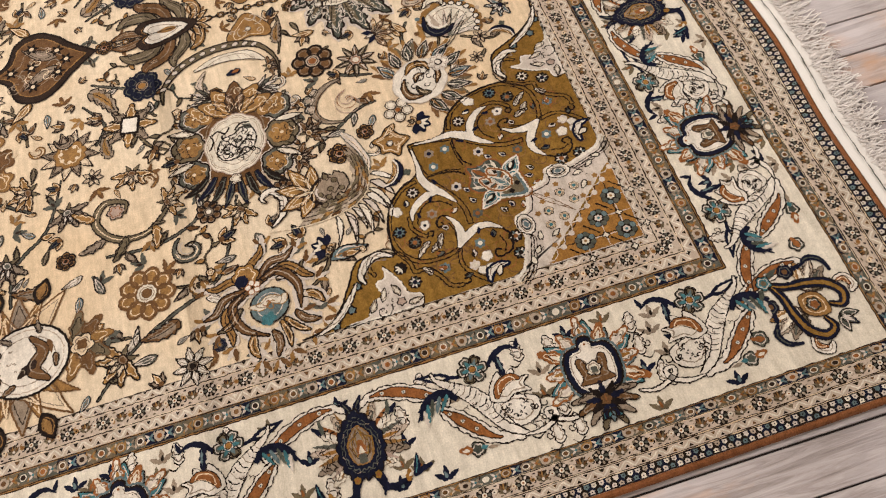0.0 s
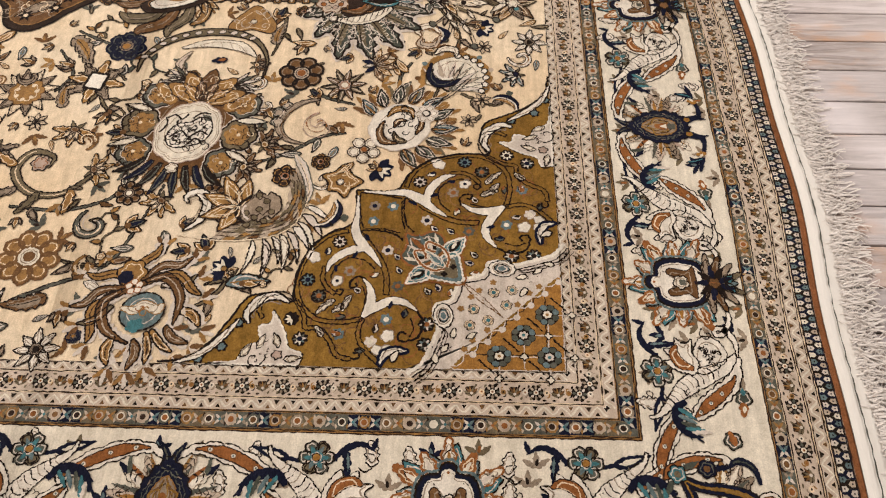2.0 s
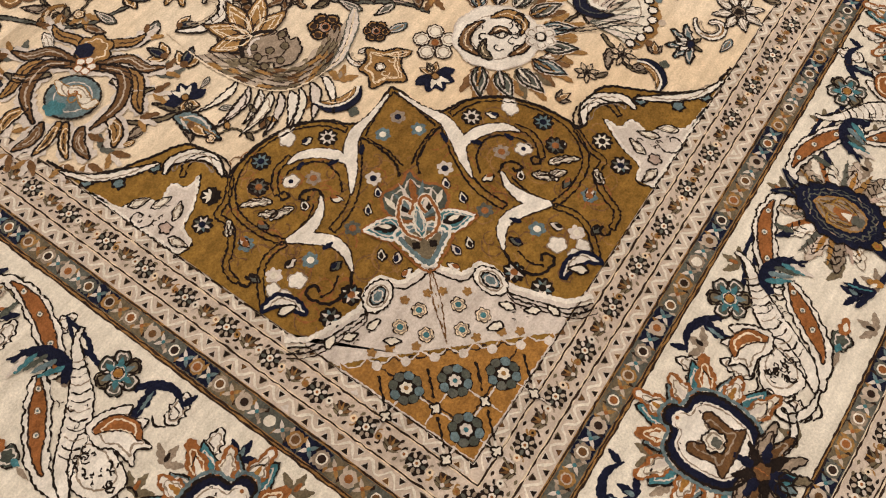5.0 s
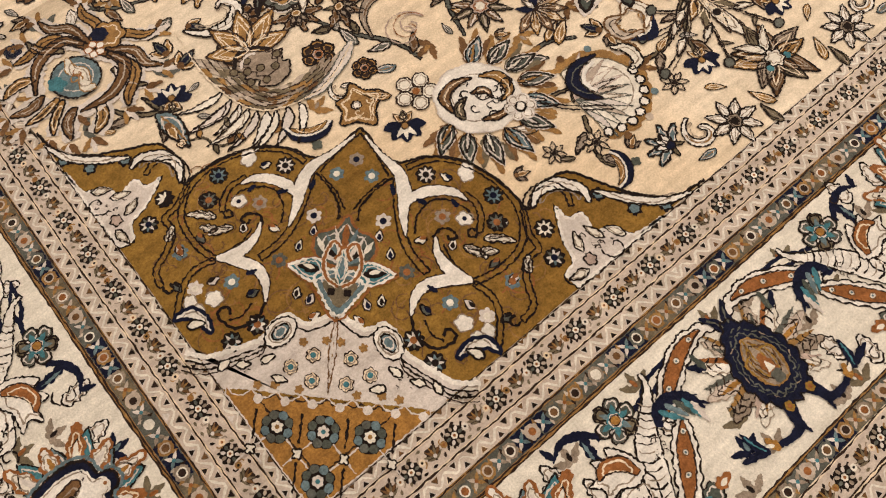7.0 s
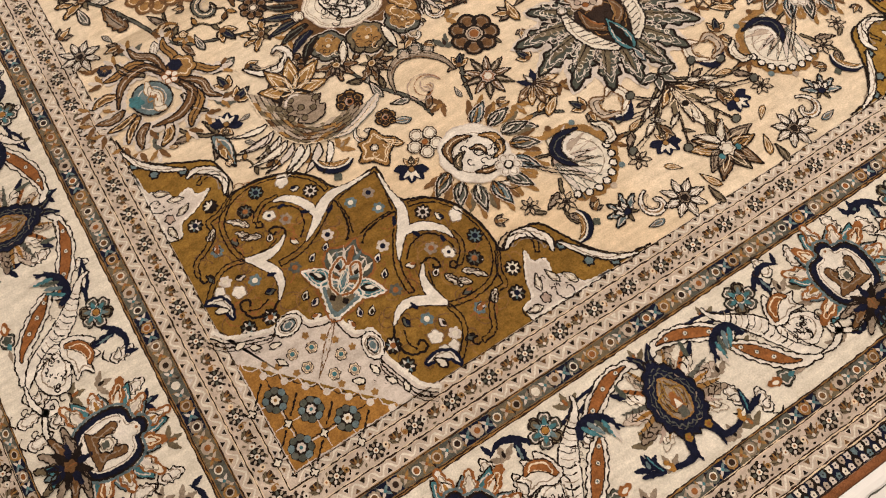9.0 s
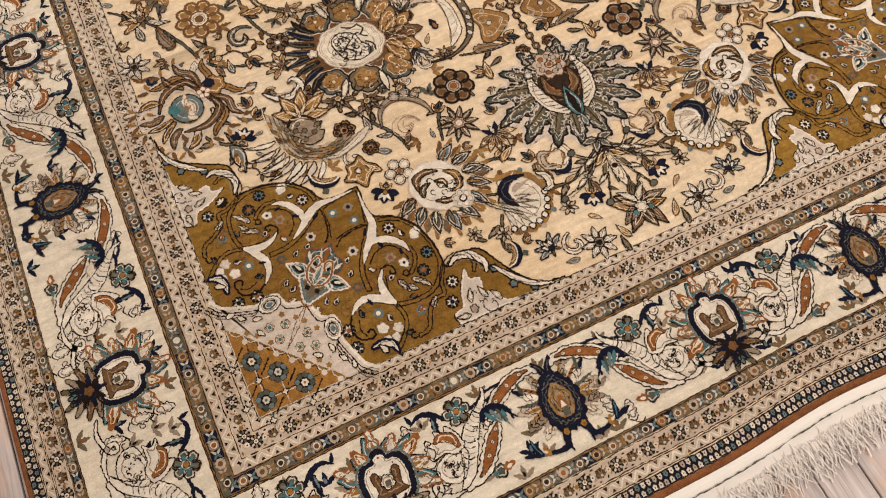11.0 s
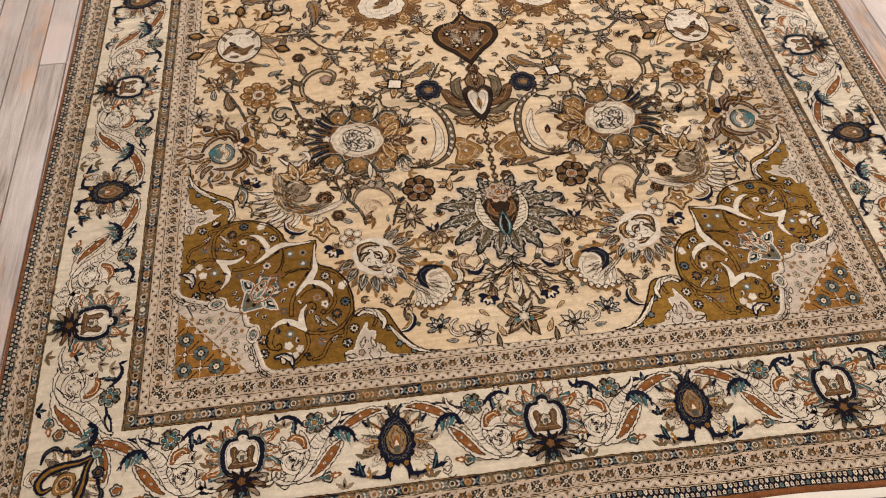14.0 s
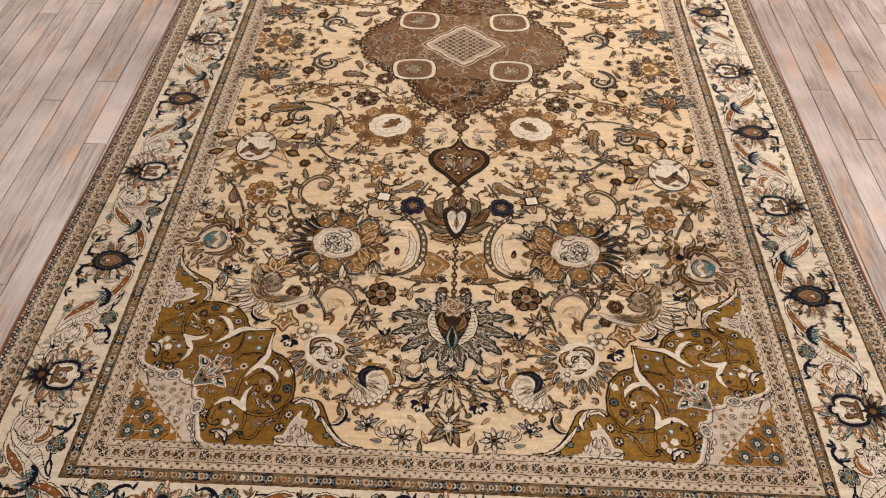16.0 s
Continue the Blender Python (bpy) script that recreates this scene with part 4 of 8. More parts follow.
def crescent():
    """A small boat-shaped bud: navy keel with a pale ochre lip."""
    a = Art()
    p = spline([(-0.05, 0.018), (-0.03, -0.008), (0.0, -0.016), (0.03, -0.008), (0.048, 0.014)], 6)
    a.shape(band_along(p, [0.002, 0.014, 0.018, 0.014, 0.002]), "navy", 1, 0.002)
    a.line(p[2:-2] + (0, 0.008), 0.006, "white", 2)
    a.shape(band_along(p[4:-4] + (0, 0.017), [0.002, 0.012, 0.014, 0.012, 0.002]), "ochre", 1.4, 0.002)
    a.fill(scallop(0.01, -0.034, 0.012, 4, 0.3), "slate", 1)
    return a


def cup_flower(r=0.03):
    """Two pale scrolled petals in brown outline over a navy cup."""
    a = Art()
    for s in (-1, 1):
        a.shape(band_along(spline([(s * 0.1 * r, -0.5 * r), (s * 0.9 * r, 0.0), (s * 0.7 * r, 0.9 * r), (s * 0.05 * r, 0.75 * r)], 6), [0.1 * r, 0.5 * r, 0.55 * r, 0.1 * r]), ("sand", "ivory")[s > 0], 1, 0.003, "brown")
        a.line(spiral(s * 0.55 * r, 0.2 * r, 0.22 * r, 0.8, 90, s < 0), 0.002, "ochre", 3)
    a.fill(band_along(spline([(-0.9 * r, -0.35 * r), (0, -0.95 * r), (0.9 * r, -0.35 * r)], 6), [0.05 * r, 0.5 * r, 0.05 * r]), "navy", 3)
    a.line(spline([(-0.5 * r, -0.5 * r), (0, -0.72 * r), (0.5 * r, -0.5 * r)], 5), 0.003, "white", 4)
    return a


def tendril(col="olive", tip="ochre", turns=1):
    """A thin curling stem with small leaves and a bud."""
    a = Art()
    p = spline([(-0.03, -0.03), (-0.012, -0.004), (0.012, 0.0), (0.028, 0.02), (0.016, 0.038), (0.0, 0.03), (0.006, 0.018)], 6)
    a.line(p, 0.0042, "ink", 0)
    a.line(p, 0.0018, col, 0.8)
    for k, (i, q) in enumerate(((5, 60), (11, -100), (16, 20), (22, -80), (28, 70))):
        a.shape(petal(p[i][0], p[i][1], 0.02, 0.010, q, 0.15 * turns), (tip, col, "brown")[k % 3], 1.2, 0.0021)
    a.shape(scallop(-0.03, -0.032, 0.0085, 5, 0.25), tip, 1.6, 0.0022)
    a.fill(oval(-0.03, -0.032, 0.003, n=6), "cream", 3.2)
    return a


def corner_lace():
    """A rust-lined scrolled triangle beside the axis."""
    a = Art()
    tri = spline([(-0.05, 0.05), (-0.02, 0.058), (0.02, 0.03), (0.048, 0.0), (0.02, -0.034), (-0.022, -0.058), (-0.05, -0.046), (-0.038, 0.0)], 5, True)
    a.shape(tri, "ochre", 0, 0.003, "umber")
    for x, y, r, q in ((-0.02, 0.02, 0.018, 20), (-0.018, -0.02, 0.018, 160), (0.016, 0.0, 0.016, 80), (-0.03, 0.04, 0.01, 200), (-0.03, -0.038, 0.01, 300)):
        a.line(turned(spiral(0, 0, r, 1.0, q), 0, (x + r, y)), 0.0032, ("sand", "brown")[int(x * 1000) % 2], 2)
    a.shape(oval(-0.01, 0.0, 0.008, n=8), "ivory", 3, 0.002, "umber")
    return a


# ---- the room ----


def surface(name, rgb, rough=0.8, scale=6.0):
    mat = bpy.data.materials.new(name)
    tree, bsdf = nodes_of(mat)
    n = node(tree, "ShaderNodeTexNoise", {"Scale": scale, "Detail": 5.0})
    r = ramp(tree, [(0.3, tuple(c * 0.9 for c in rgb)), (0.7, rgb)])
    tree.links.new(n.outputs[0], r.inputs[0])
    tree.links.new(r.outputs[0], bsdf.inputs["Base Color"])
    bsdf.inputs["Roughness"].default_value = rough
    return mat


PLASTER = surface("painted_plaster", (0.74, 0.72, 0.68))
RX, RY0, RY1 = 3.624, -3.2, 5.6


def box_mesh(name, x0, x1, y0, y1, z0, z1, mat, bevel=0.0):
    bm = bmesh.new()
    bmesh.ops.create_cube(bm, size=1.0, matrix=Matrix.LocRotScale(((x0 + x1) / 2, (y0 + y1) / 2, (z0 + z1) / 2), None, (x1 - x0, y1 - y0, z1 - z0)))
    if bevel:
        bmesh.ops.bevel(bm, geom=bm.edges[:], offset=bevel, segments=1, affect="EDGES")
    me = bpy.data.meshes.new(name)
    bm.to_mesh(me)
    bm.free()
    me.materials.append(mat)
    return me


T = 0.15
for name, x0, x1, y0, y1 in (("wall_west", -RX - T, -RX, RY0 - T, RY1 + T), ("wall_east", RX, RX + T, RY0 - T, RY1 + T),
                             ("wall_south", -RX, RX, RY0 - T, RY0), ("wall_north", -RX, RX, RY1, RY1 + T)):
    tagged(new(name, box_mesh(name, x0, x1, y0, y1, FLOOR_Z - 0.05, CEIL_Z, PLASTER)), "plain off-white painted plaster wall", "wall", kind="structure")
tagged(new("ceiling", box_mesh("ceiling", -RX - T, RX + T, RY0 - T, RY1 + T, CEIL_Z, CEIL_Z + 0.12, PLASTER)), "plain off-white painted ceiling", "ceiling", kind="structure")

# ---- the rug ----
rug = tagged(new("rug"), "cream and gold hand-knotted oriental rug with fringed ends", "rug")
rug.empty_display_size = 0.2


def under(parent, name, me, m=None, label="", kind=""):
    ob = new(name, me)
    ob.parent = parent
    if m is not None:
        ob.matrix_basis = m
    return tagged(ob, label, kind=kind)


def corners(o):
    return [(-FX - o, FY - o), (FX + o, FY - o), (FX + o, 2 * YC - FY + o), (-FX - o, 2 * YC - FY + o)]


def sheet(name, o0, o1, col, lv, sides=(0, 1, 2, 3)):
    """A frame of pile between two offsets from the field's edge."""
    inner, outer = corners(o0), corners(o1)
    verts, faces = [], []
    n = 44
    for k in sides:
        a0, a1, b0, b1 = inner[k], inner[(k + 1) % 4], outer[k], outer[(k + 1) % 4]
        base = len(verts)
        for i in range(n + 1):
            t = i / n
            for p, q in ((a0, a1), (b0, b1)):
                verts.append((*warp(p[0] + (q[0] - p[0]) * t, p[1] + (q[1] - p[1]) * t), lv * DZ))
        for i in range(n):
            faces.append((base + 2 * i, base + 2 * i + 1, base + 2 * i + 3, base + 2 * i + 2))
    me = bpy.data.meshes.new(name)
    me.from_pydata(verts, [], faces)
    me.materials.append(YARN[col])
    me.update()
    return me


def slab():
    """The rug's body: a thin slab with a rolled edge that follows the skewed outline."""
    ring = []
    c = corners(0.362)
    for k in range(4):
        p, q = c[k], c[(k + 1) % 4]
        for i in range(40):
            t = i / 40
            ring.append((p[0] + (q[0] - p[0]) * t, p[1] + (q[1] - p[1]) * t))
    bm = bmesh.new()
    rows = []
    mid = (0, YC)
    for grow, z in ((-0.004, 0.0), (0.0, -0.0015), (0.0025, -0.006), (0.001, FLOOR_Z)):
        row = []
        for x, y in ring:
            wx, wy = warp(x, y)
            s = (wx > mid[0]) * 2 - 1, (wy > mid[1]) * 2 - 1
            row.append(bm.verts.new((wx + s[0] * grow * (abs(x) > FX + 0.36), wy + s[1] * grow * (y < FY - 0.36 or y > 2 * YC - FY + 0.36), z)))
        rows.append(row)
    n = len(ring)
    for a, b in zip(rows, rows[1:]):
        for i in range(n):
            bm.faces.new((a[i], b[i], b[(i + 1) % n], a[(i + 1) % n]))
    me = bpy.data.meshes.new("selvedge")
    bm.to_mesh(me)
    bm.free()
    me.materials.append(YARN["brick"])
    return me


under(rug, "selvedge", slab(), label="overcast burnt-orange edge binding")


def field_sheet():
    nx, ny = 24, 48
    verts, faces = [], []
    for j in range(ny + 1):
        for i in range(nx + 1):
            verts.append((*warp(-FX + 2 * FX * i / nx, FY + 2 * (YC - FY) * j / ny), 0.0))
    for j in range(ny):
        for i in range(nx):
            a = j * (nx + 1) + i
            faces.append((a, a + 1, a + nx + 2, a + nx + 1))
    me = bpy.data.meshes.new("field")
    me.from_pydata(verts, [], faces)
    me.materials.append(YARN["cream"])
    me.update()
    return me


field = under(rug, "field", field_sheet(), label="cream silk field with a floral design")

BANDS = [("zigzag_stripe", 0.0, 0.0135, "blush"), ("rosette_stripe", 0.0165, 0.044, "blush"), ("zigzag_stripe", 0.047, 0.063, "blush"),
         ("flower_guard_stripe", 0.066, 0.087, "grey"), ("main_border", 0.092, 0.247, "ivory"), ("flower_guard_stripe", 0.250, 0.270, "grey"),
         ("rosette_stripe", 0.273, 0.303, "blush"), ("zigzag_stripe", 0.307, 0.324, "blush"), ("reciprocal_stripe", 0.3275, 0.3505, "grey"),
         ("edge_stripe", 0.352, 0.3592, "brick")]
band_of = {}
for name, o0, o1, col in BANDS:
    band_of[name, o0] = under(rug, name, sheet(name, o0, o1, col, 1))
for o0, o1, col in ((0.0135, 0.0165, "cream"), (0.044, 0.047, "cream"), (0.063, 0.066, "ochre"), (0.087, 0.092, "ochre"),
                    (0.247, 0.250, "ochre"), (0.270, 0.273, "cream"), (0.303, 0.307, "cream"), (0.324, 0.3275, "cream"), (0.3505, 0.352, "taupe")):
    for side in range(4):
        under(rug, "dividing_line", sheet("dividing_line", o0, o1, col, 1.5, (side,)))


def along(o, pitch):
    """Places along the four sides of a frame, at an offset: x, y, turn."""
    c = corners(o)
    out = []
    for k in range(4):
        p, q = np.array(c[k]), np.array(c[(k + 1) % 4])
        n = max(1, int(round(np.hypot(*(q - p)) / pitch)))
        out.append([(p[0] + (q[0] - p[0]) * (i + 0.5) / n, p[1] + (q[1] - p[1]) * (i + 0.5) / n, 90 * k, i) for i in range(n)])
    return out


def fine_lines():
    """Dark lines of single knots along the stripes."""
    for o in (0.0012, 0.0150, 0.0455, 0.0645, 0.0885, 0.0915, 0.2475, 0.2505, 0.2715, 0.3035, 0.3065, 0.3245, 0.3275, 0.351):
        a = Art()
        c = corners(o)
        for k in range(4):
            a.line([c[k], c[(k + 1) % 4]], 0.0019, "umber", 2.5, step=0.006, rough=0.0005)
        under(rug, "knotted_line", a.mesh("knotted_line", warp))


fine_lines()


def zigzag(parent, o0, o1):
    """A pale zigzag with dark triangles and ochre dots on either side."""
    h = o1 - o0
    o = (o0 + o1) / 2
    for side in along(o, 0.0115):
        a = Art()
        zig = []
        for x, y, t, i in side:
            s = 1 if i % 2 else -1
            zig.append(turned([(0, s * h * 0.4)], t, (x, y))[0])
            tri = np.array([(-0.0046, -s * h * 0.40), (0.0046, -s * h * 0.40), (0, s * h * 0.05)])
            a.fill(turned(tri, t, (x, y)), ("ivory", "pearl", "olive", "cream")[i % 4], 1)
            a.fill(turned(tri * (0.78, 0.78) - (0, s * h * 0.05), t, (x, y)), ("ink", "umber", "ink", "ink", "brown")[i % 5], 1.6)
        a.line(zig, 0.0027, "ivory", 2, step=0.0058, rough=0.0003)
        under(parent, "zigzag", grounded(a.mesh("zigzag", warp), 1.5), kind="stuff")


def guard(parent, o0, o1):
    """Ringed flowers with orange eyes between four-petalled ones, on blocks of navy and olive."""
    h = o1 - o0
    o = (o0 + o1) / 2
    for side in along(o, 0.0152):
        a = Art()
        for x, y, t, i in side:
            at = (x, y)
            block = (i // 3) % 3
            cell = np.array([(-0.0077, -h / 2 + 0.0008), (0.0077, -h / 2 + 0.0008), (0.0077, h / 2 - 0.0008), (-0.0077, h / 2 - 0.0008)])
            a.fill(turned(cell, t, at), ("navy", "olive", "grey")[block], 1)
            if i % 2:
                a.fill(turned(scallop(0, 0, 0.0086, 8, 0.12), t, at), ("taupe", "sand", "grey", "ochre")[(i // 2) % 4], 2)
                a.fill(turned(oval(0, 0, 0.0058, n=9), t, at), ("ivory", "sand")[(i // 2) % 2], 2.6)
                a.fill(turned(oval(0, 0, 0.0042, n=8), t, at), ("rust", "brown", "umber")[(i // 2) % 3], 3.2)
            else:
                for q in (45, 135, 225, 315):
                    a.fill(turned(petal(0, 0, 0.0098, 0.0044, q), t, at), (("pearl", "blue"), ("sand", "ochre"), ("pearl", "taupe"))[block][q > 180], 2)
                a.fill(turned(oval(0, 0, 0.0022, n=6), t, at), ("teal", "rust")[block == 1], 3)
            for s in (-1, 1):
                a.fill(turned([(0.0077, s * 0.0094), (0.0102, s * 0.005), (0.0077, s * 0.0018), (0.0052, s * 0.005)], t, at), ("ochre", "umber", "grey", "sand")[(i + s) % 4], 1.6)
        under(parent, "guard_pattern", grounded(a.mesh("guard_pattern", warp), 1.2), kind="stuff")


def small_rosette(kind, r):
    """A stripe flower: an eight-petalled dark wheel, or a brown bud with leaves."""
    a = Art()
    if kind == 0:
        a.fill(scallop(0, 0, r * 1.06, 8, 0.16), "ink", 0)
        for k in range(8):
            t = 2 * math.pi * k / 8
            a.fill(oval(0.66 * r * math.cos(t), 0.66 * r * math.sin(t), 0.25 * r, 0.17 * r, math.degrees(t), 7), ("grey", "pearl", "taupe", "sand")[k % 4], 1)
        a.fill(scallop(0, 0, 0.34 * r, 6, 0.2), "ivory", 2)
        a.fill(oval(0, 0, 0.15 * r, n=6), "rust", 3)
    else:
        a.fill(scallop(0, 0.1 * r, r * 0.8, 5, 0.3, 0.95, 18, 5), "umber", 0)
        for k in range(5):
            a.fill(petal(0, -0.3 * r, r * 1.15, 0.3 * r, -60 + 30 * k), ("brown", "olive", "ochre")[k % 3], 1)
        a.fill(oval(0.05 * r, -0.25 * r, 0.2 * r, n=7), "pearl", 2)
        for s in (-1, 1):
            a.fill(petal(0, -0.5 * r, r * 0.95, 0.3 * r, s * 80, 0.2 * s), "olive", 0.5)
    return a.mesh("small_rosette")


def leaflets(parent, o, pitch, r):
    for side in along(o, pitch):
        a = Art()
        for x, y, t, i in side:
            for s in (-1, 1):
                q = turned([(pitch / 2, s * r * 0.6)], t, (x, y))[0]
                a.line(turned(spiral(0, 0, r * 0.42, 0.8, 90 * s), t, q), 0.0018, ("ochre", "ink", "taupe")[(i + s) % 3], 1, step=0.003, rough=0.0002)
            a.fill(turned(oval(pitch / 2, 0, 0.0038, n=7), t, (x, y)), ("ivory", "cream", "ochre")[i % 3], 1)
            a.fill(turned(oval(pitch / 2, 0, 0.0016, n=5), t, (x, y)), ("ink", "rust")[i % 2], 2)
            for s in (-1, 1):
                for u in (0.28, 0.72):
                    a.fill(turned(petal(pitch * u, s * r * 0.95, 0.006, 0.0034, 90 * s + 60 * (i % 2)), t, (x, y)), ("ink", "umber", "olive")[(i + s) % 3], 1)
        under(parent, "scrollwork", grounded(a.mesh("scrollwork", warp), 1.2), kind="stuff")


def rosette_stripe(parent, o0, o1, pitch, r):
    meshes = [grounded(small_rosette(k, r), 2) for k in (0, 1)]
    for side in along((o0 + o1) / 2, pitch):
        for x, y, t, i in side:
            under(parent, "small_rosette", meshes[i % 2], pose(*warp(x, y), 0, 0, 0, t + rng.uniform(-12, 12)))
    leaflets(parent, (o0 + o1) / 2, pitch, r)


def reciprocal(parent, o0, o1):
    """Two rows of pale blue lozenges that interlock on a dark ground."""
    h = o1 - o0
    o = (o0 + o1) / 2
    for side in along(o, 0.0104):
        a = Art()
        for x, y, t, i in side:
            cell = np.array([(-0.0053, -h / 2), (0.0053, -h / 2), (0.0053, h / 2), (-0.0053, h / 2)])
            a.fill(turned(cell, t, (x, y)), ("navy", "ink")[i % 2], 0.8)
            for s, e in ((-1, 0.0), (1, 0.0052)):
                loz = np.array([(0, s * h * 0.02), (0.0042, s * h * 0.2), (0.0026, s * h * 0.3), (0.0042, s * h * 0.44), (-0.0042, s * h * 0.44), (-0.0026, s * h * 0.3), (-0.0042, s * h * 0.2)])
                a.fill(turned(loz * rng.uniform(0.9, 1.05) + (e, 0), t, (x, y)), ("pearl", "blue", "ivory", "pearl", "sand")[(i + (s > 0) * 2) % 5], 1.4)
                a.fill(turned(oval(e, s * h * 0.26, 0.0013, n=5), t, (x, y)), "ink", 2)
        under(parent, "reciprocal_pattern", grounded(a.mesh("reciprocal_pattern", warp), 1.2), kind="stuff")


zigzag(band_of["zigzag_stripe", 0.0], 0.0, 0.0135)
zigzag(band_of["zigzag_stripe", 0.047], 0.047, 0.063)
zigzag(band_of["zigzag_stripe", 0.307], 0.307, 0.324)
guard(band_of["flower_guard_stripe", 0.066], 0.066, 0.087)
guard(band_of["flower_guard_stripe", 0.250], 0.250, 0.270)
rosette_stripe(band_of["rosette_stripe", 0.0165], 0.0165, 0.044, 0.0285, 0.0112)
rosette_stripe(band_of["rosette_stripe", 0.273], 0.273, 0.303, 0.029, 0.0116)
reciprocal(band_of["reciprocal_stripe", 0.3275], 0.3275, 0.3505)

# ---- main border motifs (local: +y towards the field) ----


def shield_palmette():
    """A pale shield in a navy rim, with rust-edged flames over teal above and a dark leafy flower below."""
    a = Art()
    for k in range(9):
        ang = -116 + 29 * k
        out = 0.07 if k % 2 == 0 else 0.058
        x, y = -0.03 * math.sin(radians(ang)), 0.006 + 0.03 * math.cos(radians(ang))
        a.shape(petal(x, y, out - 0.02, 0.034, ang + 14, 0.0), ("teal", "blue")[k % 2], 0.5, 0.0018)
        flame = serrated(x, y, out - 0.016, 0.025, ang, 3, 0.0, 0.6)
        a.shape(flame, ("ivory", "white", "rust")[k % 3], 1.4 + 0.1 * (k % 2), 0.0036, "rust")
        a.fill(serrated(x * 1.25, y * 1.2, (out - 0.012) * 0.5, 0.008, ang, 2, 0.0, 0.9), ("pearl", "orange", "ivory")[k % 3], 2.8)
    rim = spline([(0, 0.057), (-0.010, 0.053), (-0.013, 0.043), (-0.030, 0.04), (-0.041, 0.024), (-0.041, -0.006), (-0.03, -0.03), (0, -0.038), (0.03, -0.03), (0.041, -0.006), (0.041, 0.024), (0.03, 0.04), (0.013, 0.043), (0.010, 0.053)], 5, True)
    a.line(rim * 1.08, 0.004, "blue", 3.4, True)
    a.shape(rim, "navy", 4, 0.003, "ink")
    inner = (rim - (0, 0.004)) * (0.80, 0.84) + (0, 0.004)
    a.fill(inner, "white", 5.5)
    a.line(inner * 0.93, 0.0014, "taupe", 6, True)
    urn = spline([(-0.024, 0.02), (-0.014, 0.024), (-0.008, 0.012), (0.008, 0.012), (0.014, 0.024), (0.024, 0.02), (0.02, -0.006), (0.026, -0.018), (-0.026, -0.018), (-0.02, -0.006)], 4, True)
    a.shape(urn, "brown", 6.5, 0.002, "umber")
    a.shape(scallop(0, 0.004, 0.0125, 5, 0.25), "ivory", 8, 0.002)
    a.fill(scallop(0, 0.002, 0.006, 4, 0.3), "grey", 10)
    a.fill(oval(0, 0.044, 0.0046, n=8), "ivory", 7)
    a.fill(oval(0, 0.044, 0.0022, n=6), "rust", 8)
    for s in (-1, 1):
        a.curls(s * 0.024, 0.026, 0.008, 0.008, 2, 7, "umber", 0.0014)
        for q, c in ((92, "taupe"), (112, "brown"), (134, "taupe"), (154, "olive")):
            a.shape(serrated(s * 0.008, -0.036, 0.058, 0.02, s * q, 3), c, 5, 0.002)
    for k in range(9):
        a.fill(serrated(0, -0.046, 0.03, 0.013, -160 + 40 * k, 3), ("navy", "ink")[k % 2], 8 + 0.1 * (k % 2))
    a.fill(scallop(0, -0.046, 0.009, 5, 0.3), "brown", 9)
    a.line([(0, -0.052), (0, -0.038)], 0.0018, "rust", 10)
    for s in (-1, 0, 1):
        a.shape(petal(0, -0.062, 0.02, 0.013, 180 + 48 * s), ("teal", "blue")[s == 0], 7, 0.0016)
    return a


